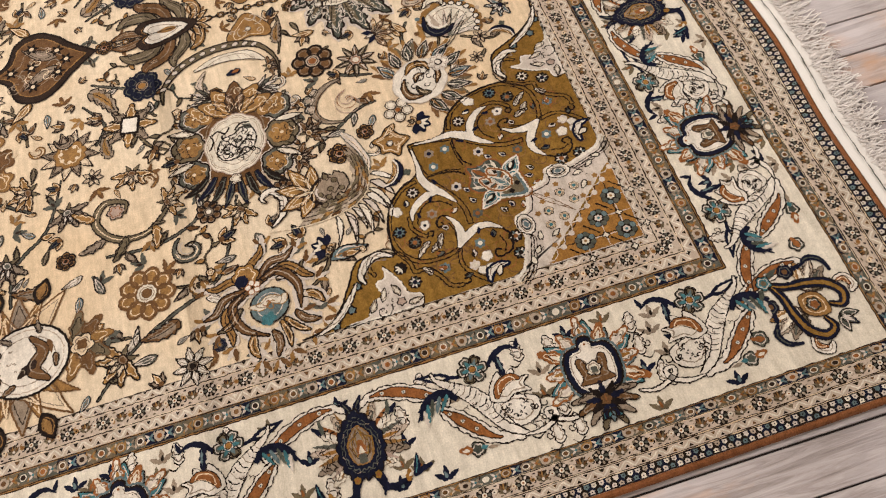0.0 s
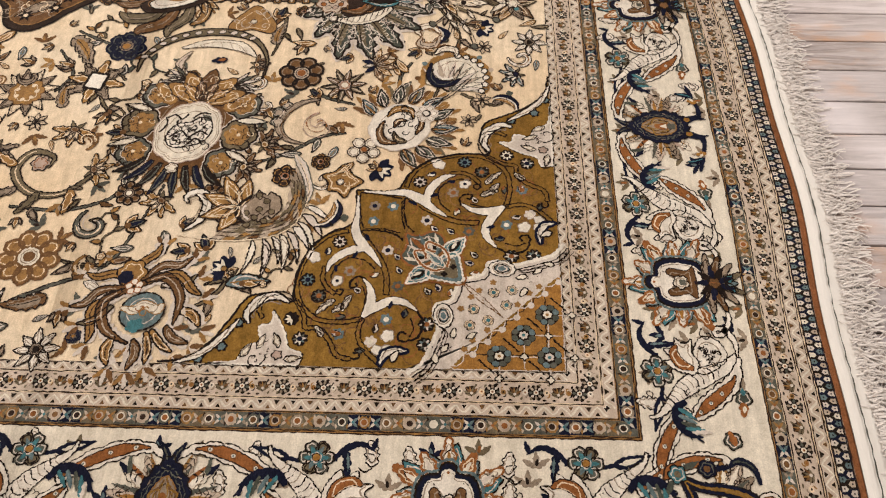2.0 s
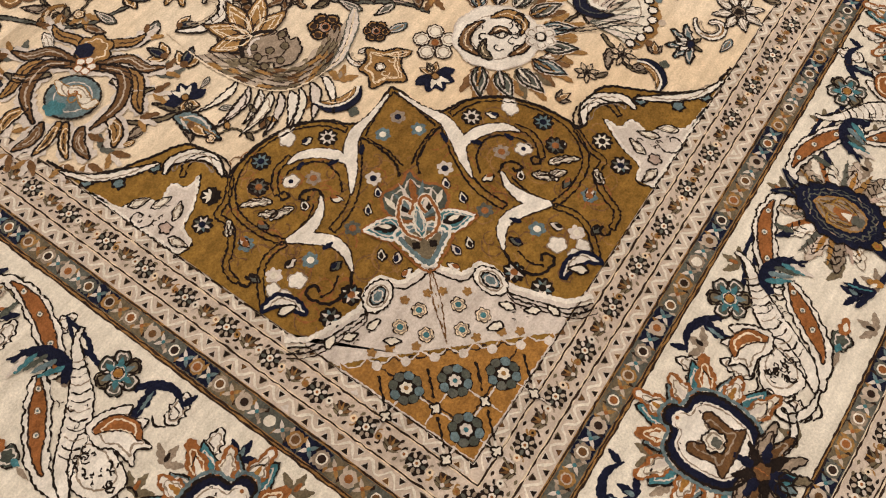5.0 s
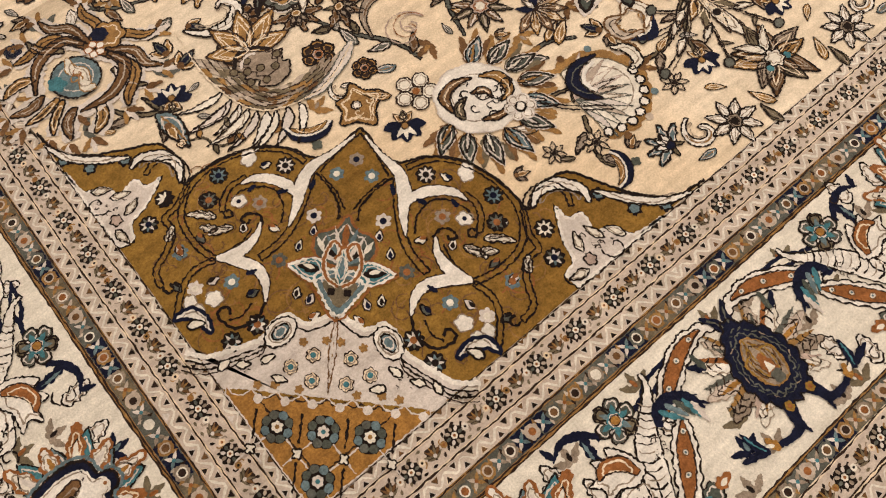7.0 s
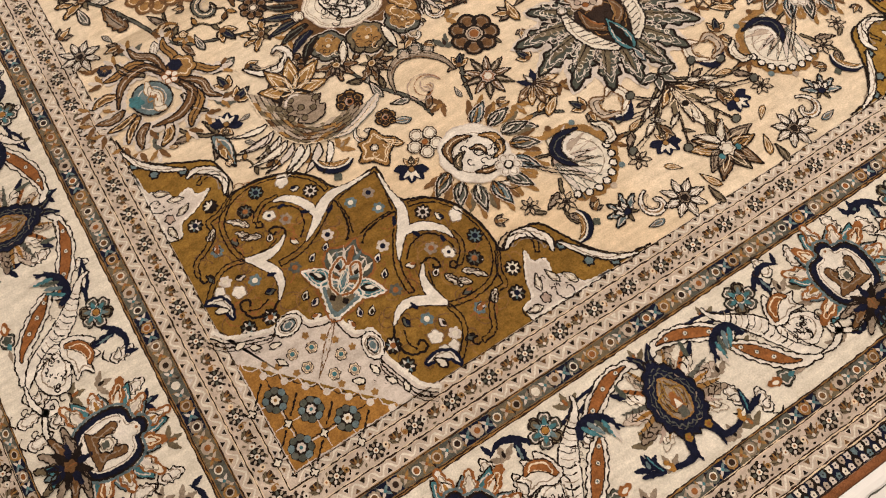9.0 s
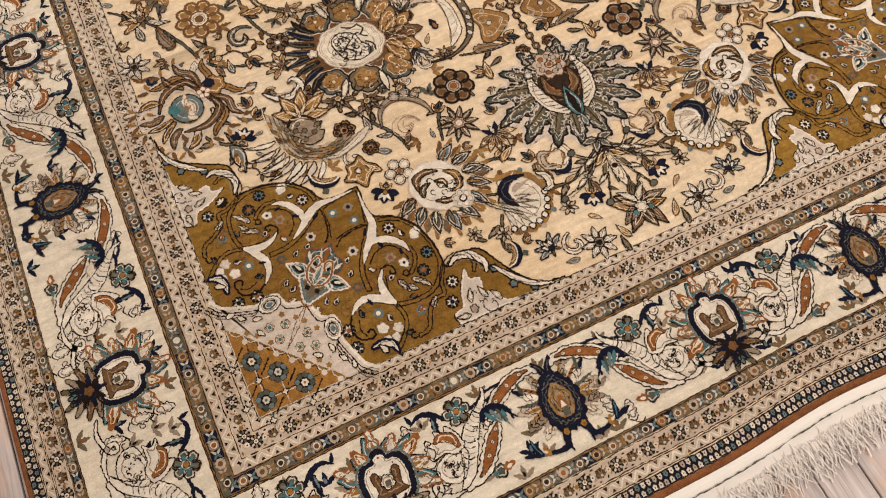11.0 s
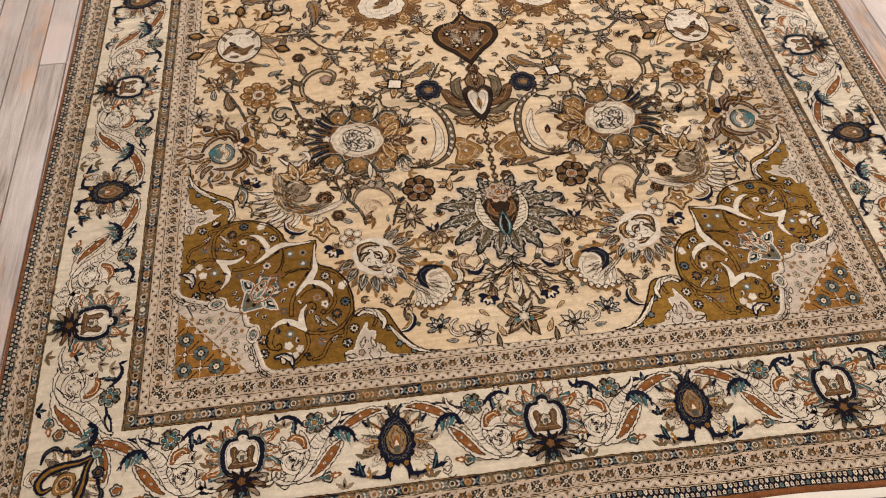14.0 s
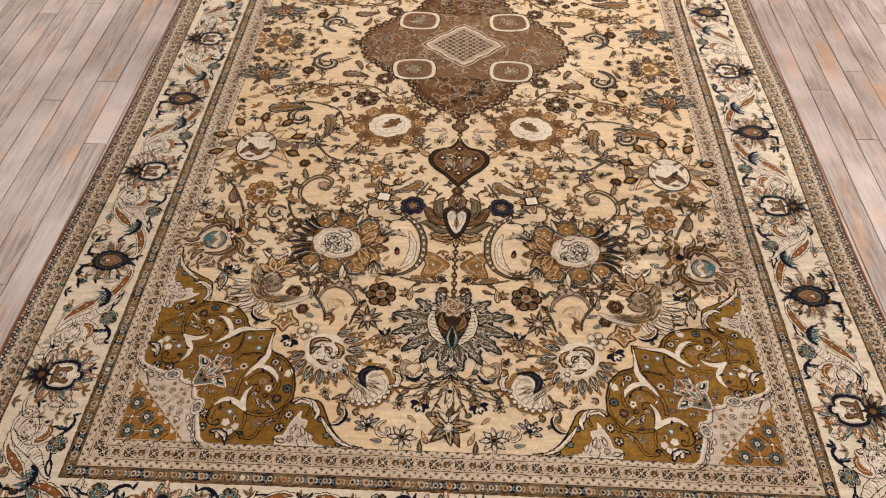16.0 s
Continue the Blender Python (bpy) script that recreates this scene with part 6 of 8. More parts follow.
def spandrel():
    a = Art()
    lobe = spline([(0.012, 0.424), (0.026, 0.405), (0.05, 0.391), (0.085, 0.402), (0.13, 0.398), (0.172, 0.374), (0.201, 0.345)], 5)
    tail = spline([(0.204, 0.347), (0.218, 0.378), (0.245, 0.397), (0.285, 0.386), (0.325, 0.376), (0.366, 0.378), (0.40, 0.402)], 5)
    edge = np.vstack([[(0, 0.436)], lobe, tail, [(0.20, 0.2)]])
    a.fill(np.vstack([edge, [(0, 0)], (edge * (-1, 1))[::-1][:-1]]), "gold", 0)
    full = np.vstack([edge[:-1][::-1] * (-1, 1), edge[1:-1]])
    a.line(full, 0.0036, "ink", 2)

    def side(s):
        # pale pocket by the stripe
        wave = spline([(0.232, 0.352), (0.246, 0.338), (0.262, 0.346), (0.275, 0.326), (0.296, 0.334), (0.318, 0.326), (0.345, 0.347)], 4)
        low = spline([(0.232, 0.352), (0.240, 0.315), (0.252, 0.29), (0.244, 0.27), (0.258, 0.26)], 4)
        pocket = np.vstack([wave, [(0.35, 0.351)], low[::-1]])
        a.shape(half(pocket, s), "pearl", 2, 0.0036, "white")
        a.line(half((pocket - (0.28, 0.31)) * 1.05 + (0.28, 0.31), s), 0.0018, "ink", 2.6, True)
        a.curls(s * 0.28, 0.315, 0.03, 0.02, 9, 4, "umber", 0.0015)
        a.line(half(spiral(0.282, 0.305, 0.016, 0.9, 200), s), 0.002, "ink", 4)
        for x, y, q in ((0.262, 0.30, 30), (0.285, 0.32, 70), (0.268, 0.28, 130), (0.31, 0.326, 80)):
            a.shape(half(petal(x, y, 0.026, 0.012, q, 0.1), s), "ivory", 4, 0.0018)
        a.shape(half(scallop(0.27, 0.292, 0.008, 5, 0.3), s), "pink", 5, 0.0016)
        # pale leaf on the tail
        a.shape(half(band_along(spline([(0.206, 0.347), (0.214, 0.37), (0.235, 0.381), (0.262, 0.376), (0.27, 0.36)], 6), [0.003, 0.013, 0.016, 0.012, 0.003]), s), "white", 3, 0.0028)
        a.shape(half(band_along(spline([(0.275, 0.376), (0.31, 0.37), (0.35, 0.37), (0.385, 0.385)], 6), [0.003, 0.011, 0.010, 0.003]), s), "white", 3, 0.0024)
        # great pale arabesque: from the spade's tip, forking at its shoulder, and a second fork below
        limbs = (([(0.006, 0.426), (0.03, 0.399), (0.052, 0.378), (0.061, 0.353), (0.062, 0.326), (0.067, 0.299)], [0.002, 0.006, 0.013, 0.016, 0.010, 0.001]),
                 ([(0.058, 0.338), (0.079, 0.353), (0.099, 0.359), (0.119, 0.358), (0.133, 0.350)], [0.008, 0.013, 0.012, 0.009, 0.001]),
                 ([(0.100, 0.302), (0.103, 0.284), (0.113, 0.269), (0.126, 0.259), (0.143, 0.254)], [0.002, 0.008, 0.013, 0.014, 0.005]),
                 ([(0.142, 0.254), (0.116, 0.252), (0.095, 0.245), (0.083, 0.231), (0.079, 0.207)], [0.004, 0.013, 0.013, 0.010, 0.001]))
        shapes = [half(band_along(spline(c, 8), w), s) for c, w in limbs]
        for q in shapes:
            a.line(q, 0.0034, "umber", 4, True)
        for q in shapes:
            a.fill(q, "white", 5)

        # stems worked as a gold cord between two dark threads
        def cord(points, gap=0.0072, w=0.0021, lv=3):
            p = spline(points, 7)
            a.line(half(band_along(p, [gap] * len(points)), s), w, "ink", lv, True)
        cord([(0.061, 0.385), (0.09, 0.399), (0.125, 0.397), (0.161, 0.380), (0.186, 0.355), (0.196, 0.327), (0.193, 0.297), (0.17, 0.269), (0.145, 0.253)])
        cord([(0.051, 0.370), (0.056, 0.328), (0.068, 0.288), (0.093, 0.258)], 0.0085)
        cord([(0.128, 0.359), (0.143, 0.347), (0.1495, 0.329), (0.148, 0.312)], 0.0068)
        cord([(0.145, 0.252), (0.165, 0.238), (0.174, 0.215), (0.173, 0.18)], 0.0068)
        cord([(0.196, 0.345), (0.203, 0.316), (0.214, 0.299), (0.201, 0.284), (0.202, 0.259), (0.209, 0.234), (0.198, 0.215)], 0.0068)
        cord([(0.198, 0.345), (0.203, 0.366), (0.223, 0.380), (0.243, 0.372), (0.25, 0.354)], 0.006)
        for curl, w in (([(0.148, 0.312), (0.142, 0.305), (0.135, 0.309), (0.139, 0.316), (0.144, 0.313)], 0.003),
                        ([(0.076, 0.303), (0.078, 0.326), (0.09, 0.344), (0.11, 0.348), (0.13, 0.341), (0.142, 0.326)], 0.0024),
                        ([(0.097, 0.30), (0.104, 0.311), (0.117, 0.312), (0.124, 0.304), (0.116, 0.300), (0.113, 0.305)], 0.0032),
                        ([(0.145, 0.252), (0.128, 0.268), (0.117, 0.278), (0.109, 0.294)], 0.0022),
                        ([(0.079, 0.207), (0.087, 0.186), (0.107, 0.175), (0.123, 0.182), (0.129, 0.191), (0.12, 0.198), (0.114, 0.190)], 0.0036),
                        ([(0.094, 0.205), (0.102, 0.190), (0.116, 0.184)], 0.0022),
                        ([(0.198, 0.215), (0.189, 0.208), (0.184, 0.215), (0.190, 0.220)], 0.003),
                        ([(0.046, 0.371), (0.026, 0.351), (0.013, 0.33), (0.011, 0.312)], 0.003),
                        ([(0.039, 0.369), (0.018, 0.347), (0.005, 0.325)], 0.0024),
                        ([(0.0, 0.428), (0.02, 0.405), (0.041, 0.372)], 0.0024)):
            a.line(half(spline(curl, 6), s), w, "ink", 3)
        # what grows between the stems: eyed rosettes, buds and pale leaves
        for k, (x, y) in enumerate(((0.084, 0.378), (0.162, 0.359), (0.167, 0.326), (0.22, 0.324), (0.231, 0.29), (0.084, 0.182), (0.108, 0.160))):
            a.fill(scallop(s * x, y, 0.0125, 9, 0.2), "ink", 2.2)
            for q in range(8):
                a.fill(petal(s * x, y, 0.0104, 0.0042, 45 * q + 8), ("pearl", "ivory", "blue", "pearl", "grey")[(k * 2 + q * (k > 3)) % 5], 2.6)
            a.fill(oval(s * x, y, 0.0042, n=8), ("ink", "navy", "rust")[k % 3], 3)
        for k, (x, y) in enumerate(((0.106, 0.327), (0.12, 0.227), (0.04, 0.315), (0.071, 0.257), (0.021, 0.371), (0.0, 0.392), (0.186, 0.258), (0.16, 0.216))):
            a.fill(scallop(s * x, y, 0.0098, 6, 0.3), ("taupe", "blue", "pearl", "grey", "blue")[k % 5], 2.2 + 0.1 * s)
            a.fill(oval(s * x, y, 0.0042, n=8), ("rust", "ivory", "navy")[k % 3], 2.9 + 0.1 * s)
        for k, (x, y, q) in enumerate(((0.114, 0.381, 70), (0.178, 0.337, 150), (0.171, 0.289, 140), (0.034, 0.216, 30), (0.047, 0.221, 10), (0.03, 0.2, 60), (0.1, 0.219, 60), (0.147, 0.230, 60), (0.09, 0.306, 120), (0.038, 0.296, 10), (0.185, 0.228, 140), (0.191, 0.273, 150), (0.052, 0.276, 10), (0.119, 0.294, 0))):
            a.shape(half(petal(x, y - 0.007, 0.0155, 0.0105, q, 0.1), s), ("ivory", "white", "grey", "pearl")[k % 4], 2.2, 0.0018, ("ink", "umber")[k % 2])
            a.fill(half(petal(x, y - 0.005, 0.0095, 0.0058, q, 0.1), s), ("navy", "ink", "rust")[k % 3], 3.2)
        for x, y, q, n in ((0.106, 0.241, 60, 0.014), (0.088, 0.345, 70, 0.014), (0.05, 0.352, 20, 0.015), (0.123, 0.344, 40, 0.013)):
            a.fill(half(serrated(x, y - 0.004, n, 0.008, q, 3), s), "navy", 6)
        for x, y, w, h in ((0.13, 0.385, 0.010, 0.013), (0.131, 0.327, 0.0105, 0.009), (0.136, 0.206, 0.011, 0.010), (0.162, 0.200, 0.008, 0.009), (0.152, 0.192, 0.009, 0.007)):
            a.fill(half(scallop(x, y, w, 5, 0.22, h / w), s), "white", 3)
            a.line(half(scallop(x, y, w, 5, 0.22, h / w), s), 0.0014, "taupe", 3.5, True)
        a.fill(half(oval(0.131, 0.327, 0.003, n=6), s), "navy", 4)
        for x, y, n, q in ((0.154, 0.305, 0.034, -78), (0.132, 0.293, 0.028, -100), (0.15, 0.288, 0.020, -70), (0.205, 0.27, 0.02, 20)):
            a.shape(half(serrated(x, y, n, 0.014, q, 3, 0.2), s), "ivory", 3, 0.002)
            a.line(half(petal(x, y, n * 0.8, 0.002, q), s), 0.0012, "umber", 4.2)
        # white-edged mantle below
        mant = spline([(0.0, 0.206), (0.03, 0.188), (0.052, 0.196), (0.068, 0.184), (0.076, 0.168), (0.1, 0.155), (0.13, 0.142), (0.156, 0.144)], 6)
        a.fill(half(np.vstack([mant, [(0.150, 0.150), (0.11, 0.11), (0.09, 0.112), (0, 0.112)]]), s), "pearl", 2 + 0.2 * s)
        a.line(half(mant, s), 0.006, "white", 4)
        a.line(half(mant - (0.002, 0.008), s), 0.002, "ink", 4)
        a.shape(half(oval(0.058, 0.176, 0.014, 0.02, 40, 12), s), "white", 5, 0.002)
        a.shape(half(oval(0.058, 0.176, 0.007, 0.011, 40, 9), s), "blue", 7, 0.0016)
        for x, y in ((0.02, 0.155), (0.018, 0.128), (0.042, 0.14)):
            a.shape(half(scallop(x, y, 0.0085, 6, 0.25), s), "cream", 5, 0.0014, "umber")
            a.fill(half(oval(x, y, 0.0034, n=7), s), "teal", 7)
        for off in (0.014, 0.019):
            a.line(half(mant[14:] - (0.0, off), s), 0.0016, ("ink", "umber")[off > 0.015], 4.2)
        a.curls(s * 0.085, 0.138, 0.03, 0.012, 7, 5, "umber", 0.0015)
        a.line(half(spline([(0.0, 0.2), (0.004, 0.165), (0.0, 0.118)], 5), s), 0.0016, "brown", 4.2)
        for x, y in ((0.008, 0.172), (0.032, 0.168), (0.03, 0.118), (0.056, 0.12), (0.074, 0.118)):
            a.fill(half(scallop(x, y, 0.0055, 5, 0.35), s), ("ochre", "taupe")[int(1000 * x) % 2], 5)
        for x, y, q in ((0.075, 0.142, 60), (0.1, 0.136, 80), (0.06, 0.128, 100), (0.118, 0.128, 40)):
            a.shape(half(petal(x, y, 0.018, 0.010, q), s), "ivory", 5, 0.0017)
        # pale horn edged in navy
        horn = band_along(spline([(0.176, 0.178), (0.16, 0.187), (0.142, 0.18), (0.132, 0.168)], 6), [0.003, 0.013, 0.012, 0.004])
        a.shape(half(horn, s), "white", 4, 0.005, "navy")
        a.shape(half(petal(0.16, 0.172, 0.022, 0.012, 75), s), "ivory", 5, 0.0024)
    both(a, side)
    # orange lattice corner with blue rosettes
    top = []
    for k in range(9):
        x0 = -0.106 + 0.212 * k / 8
        top += [(x0 - 0.008, 0.106), (x0, 0.113), (x0 + 0.008, 0.106)]
    top = [p for p in top if abs(p[0]) < p[1] - 0.002]
    a.shape(np.vstack([[(0, 0.001)], [(top[-1][0], top[-1][0])], top[::-1], [(top[0][0], -top[0][0])]]), "orange", 3, 0.0016, "pearl")
    for k in range(-3, 4):
        a.fill(oval(k * 0.0285 + 0.014, 0.104, 0.0052, n=8), "pearl", 5)
    for row, d in enumerate((0.078, 0.03)):
        for k in range(-2, 3):
            s = k * 0.0475
            if abs(s) < d - 0.012:
                a.fill(scallop(s, d, 0.0175, 8, 0.1), "ink", 5)
                for q in range(8):
                    t = 2 * math.pi * (q + 0.5) / 8
                    x, y = s + 0.0125 * math.cos(t), d + 0.0125 * math.sin(t)
                    if abs(x) < y - 0.004:
                        a.fill(oval(x, y, 0.0046, 0.0052, math.degrees(t), 8), ("slate", "blue", "grey")[q % 3], 6)
                a.fill(scallop(s, d, 0.0066, 6, 0.25), ("pearl", "ivory")[k % 2], 7)
                a.fill(oval(s, d, 0.0026, n=6), ("teal", "ochre")[k % 2], 8)
            e = s + 0.0238
            if abs(e) < d - 0.006:
                a.line([(e, d - 0.014), (e, d + 0.016)], 0.0024, "ink", 5.4)
                a.shape(scallop(e, d - 0.024, 0.006, 4, 0.4), "ivory", 6, 0.0016)
                for g in (-1, 1):
                    a.line([(e - g * 0.013, d - 0.037), (e + g * 0.013, d - 0.011)], 0.0018, "pearl", 5.4)
    # teal cartouche: an onion dome of petals with rust scrolls, two side leaves and a pointed shield below
    a.fill(scallop(0, 0.262, 0.05, 8, 0.2), "gold", 5.6)
    dome = spline([(0, 0.318), (-0.012, 0.302), (-0.032, 0.293), (-0.036, 0.275), (-0.024, 0.26), (0, 0.254), (0.024, 0.26), (0.036, 0.275), (0.032, 0.293), (0.012, 0.302)], 4, True)
    a.shape(dome, "slate", 6, 0.004, "rust")
    for k in range(9):
        a.fill(petal(0, 0.258, 0.05 - 0.0016 * (k - 4) ** 2, 0.0066, -64 + 16 * k, 0.0, 1.1), ("blue", "ink", "pearl")[k % 3], 7.6)
    shield = spline([(0, 0.2), (-0.02, 0.222), (-0.03, 0.243), (-0.012, 0.252), (0, 0.246), (0.012, 0.252), (0.03, 0.243), (0.02, 0.222)], 4, True)
    a.line((shield - (0, 0.23)) * 1.2 + (0, 0.23), 0.003, "rust", 7.6, True)
    a.shape(shield, "blue", 8, 0.0034, "white")
    a.fill((shield - (0, 0.23)) * 0.64 + (0, 0.228), "olive", 10)
    for s in (-1, 1):
        wing = petal(s * 0.016, 0.247, 0.044, 0.03, -s * 76, 0.12 * s, 0.7)
        a.line(wing * (1.03, 1.0), 0.0054, "rust", 7.6, True)
        a.shape(wing, "teal", 8, 0.0032, "white")
        a.fill(petal(s * 0.024, 0.249, 0.026, 0.013, -s * 76, 0.12 * s), "ink", 10)
        a.fill(petal(s * 0.03, 0.251, 0.015, 0.006, -s * 74), "ivory", 11)
        loop = spline([(s * 0.002, 0.232), (s * 0.017, 0.243), (s * 0.021, 0.264), (s * 0.013, 0.284), (s * 0.003, 0.276), (s * 0.009, 0.263)], 6)
        a.line(loop, 0.0066, "ivory", 11)
        a.line(loop, 0.004, "rust", 12)
        a.fill(scallop(s * 0.009, 0.226, 0.005, 4, 0.3), "ink", 12)
        a.fill(petal(s * 0.022, 0.272, 0.02, 0.007, -s * 30), "ivory", 9)
    a.shape(petal(0, 0.234, 0.042, 0.014, 0), "teal", 13, 0.002, "ivory")
    a.fill(petal(0, 0.244, 0.026, 0.005, 0), "blue", 15)
    a.fill(serrated(0, 0.276, 0.03, 0.011, 0, 3), "rust", 13)
    tries = random.Random(21)
    for x, y in ((0.28, 0.372), (0.32, 0.358), (0.355, 0.366)):
        for q in (-x, x):
            a.fill(scallop(q, y, 0.0095, 6, 0.3), "ink", 2.2)
            a.fill(scallop(q, y, 0.0062, 5, 0.3), "blue", 2.6)
    # tonal stems in the gold
    for k in range(210):
        s, d = tries.uniform(-0.2, 0.2), tries.uniform(0.17, 0.38)
        if abs(s) < d - 0.02 and d < 0.37 - 0.3 * max(0, abs(s) - 0.1) and d > 0.2 - 0.35 * max(0, abs(s) - 0.06):
            a.line(spiral(s, d, tries.uniform(0.008, 0.026), 0.7, tries.uniform(0, 360)), 0.0018, ("brown", "ochre", "brown", "rust")[k % 4], 1)
    return a


span_art = spandrel()
for sx in (-1, 1):
    for sy in (-1, 1):
        def to_rug(s, d, sx=sx, sy=sy):
            p, q = (d + s) / math.sqrt(2), (d - s) / math.sqrt(2)
            return warp(sx * (FX - p), FY + q if sy < 0 else 2 * YC - FY - q)
        under(field, "corner_spandrel", grounded(span_art.mesh("corner_spandrel", to_rug), 7), label="old-gold corner piece with pale scrolling arabesques")

# ---- the medallion ----


def medallion():
    a = Art()
    pend = spline([(0, -0.455), (-0.03, -0.405), (-0.085, -0.375), (-0.15, -0.315), (-0.172, -0.262), (-0.195, -0.225)], 6)
    lobe = spline([(-0.235, -0.205), (-0.29, -0.15), (-0.35, -0.095), (-0.372, -0.03), (-0.395, 0)], 6)
    q = np.vstack([pend, lobe])
    h = np.vstack([q, (q * (1, -1))[::-1][1:]])
    full = np.vstack([h, (h * (-1, 1))[::-1][1:-1]])
    a.fill(full, "brown", 0)
    a.line(full, 0.006, "ink", 1, True)
    body = np.vstack([lobe, (lobe * (1, -1))[::-1][1:]])
    a.fill(np.vstack([body, (body * (-1, 1))[::-1]]) * 0.97, "walnut", 1.4)
    for p in resample(full * 0.985, 0.034, True):
        a.shape(scallop(p[0], p[1], 0.015, 5, 0.2), "umber", 2.4, 0.0024)
        a.fill(oval(p[0], p[1], 0.0045, n=6), "sand", 4)
    a.line(full * 0.965, 0.004, "cream", 2, True)
    for sy in (-1, 1):
        p = np.vstack([pend, (pend * (-1, 1))[::-1]]) * (0.88, 0.94) * (1, -sy)
        a.line(p, 0.004, "umber", 4, True)
        for k in range(26):
            x, y = rng.uniform(-0.11, 0.11), sy * rng.uniform(0.2, 0.39)
            if abs(x) < 0.62 * (0.42 - abs(y)) + 0.01:
                a.shape(scallop(x, y, rng.uniform(0.009, 0.016), 6, 0.3), ("umber", "ink", "taupe", "umber")[k % 4], 3.5, 0.002)
        for sx in (-1, 1):
            for x, y, r, an in ((0.05, 0.3, 0.045, 40), (0.1, 0.27, 0.03, 120), (0.04, 0.2, 0.03, 250), (0.09, 0.32, 0.022, 10)):
                a.line(turned(spiral(0, 0, r, 0.95, an), 0, (x, y)) * (sx, sy), 0.0034, ("taupe", "pink")[int(x * 100) % 2], 5)
            cart = spline([(0.105, 0.11), (0.1, 0.2), (0.17, 0.222), (0.235, 0.205), (0.245, 0.12), (0.18, 0.095)], 5, True) * (sx, sy)
            a.fill(cart, "ivory", 6)
            a.line(cart, 0.004, "umber", 7, True)
            mid = cart.mean(0)
            a.fill(mid + (cart - mid) * 0.82, "walnut", 8)
            a.line(mid + (cart - mid) * 0.8, 0.003, "taupe", 9, True)
            a.shape(scallop(mid[0], mid[1], 0.03, 8, 0.2), "taupe", 10, 0.0025)
            a.curls(mid[0], mid[1], 0.06, 0.045, 16, 9.5, "taupe", 0.003)
            a.curls(mid[0], mid[1], 0.045, 0.035, 4, 12, "cream", 0.0025)
            for x, y, r in ((0.3, 0.05, 0.04), (0.33, 0.02, 0.03), (0.26, 0.04, 0.03), (0.2, 0.03, 0.03)):
                a.line(turned(spiral(0, 0, r, 1.0, 700 * x), 0, (x, y)) * (sx, sy), 0.0032, ("taupe", "ochre")[int(100 * y) % 2], 5)
    for k in range(560):
        x, y = rng.uniform(-0.36, 0.36), rng.uniform(-0.4, 0.4)
        if abs(x) < np.interp(abs(y), [0, 0.09, 0.2, 0.23, 0.3, 0.4], [0.36, 0.33, 0.2, 0.17, 0.12, 0.03]):
            a.line(spiral(x, y, rng.uniform(0.014, 0.034), 0.8, rng.uniform(0, 360)), 0.0036, ("ochre", "taupe", "pink", "sand")[k % 4], 4.5)
    for k in range(60):
        x, y = rng.uniform(-0.34, 0.34), rng.uniform(-0.17, 0.17)
        a.shape(scallop(x, y, rng.uniform(0.008, 0.014), 6, 0.3), ("ochre", "taupe", "pink", "grey")[k % 4], 4, 0.002)
    dia = []
    for k in range(4):
        p, q2 = [(0.135, 0), (0, 0.122), (-0.135, 0), (0, -0.122)][k], [(0, 0.122), (-0.135, 0), (0, -0.122), (0.135, 0)][k]
        for i in range(5):
            t = i / 5
            w = 1.0 + 0.07 * (i % 2)
            dia.append(((p[0] + (q2[0] - p[0]) * t) * w, (p[1] + (q2[1] - p[1]) * t) * w))
    a.fill(np.array(dia), "sand", 7)
    a.line(np.array(dia), 0.007, "ivory", 8, True)
    a.line(np.array(dia) * 1.14, 0.004, "pearl", 8, True)
    for i in range(-6, 7):
        for j in range(-6, 7):
            x, y = (i - j) * 0.0125, (i + j) * 0.0118
            if abs(x) / 0.135 + abs(y) / 0.122 < 0.9:
                a.fill(scallop(x, y, 0.0078, 4, 0.35, 1, 45 * ((i + j) % 2)), ("umber", "brown", "navy")[(i + 2 * j) % 3], 9)
                a.fill(oval(x, y, 0.0022, n=6), "pink", 10)
    return a


med = medallion().mesh("medallion", lambda x, y: warp(x, y + YC))
under(field, "medallion", grounded(med, 6), label="dark brown lobed centre medallion with a pale lattice diamond")

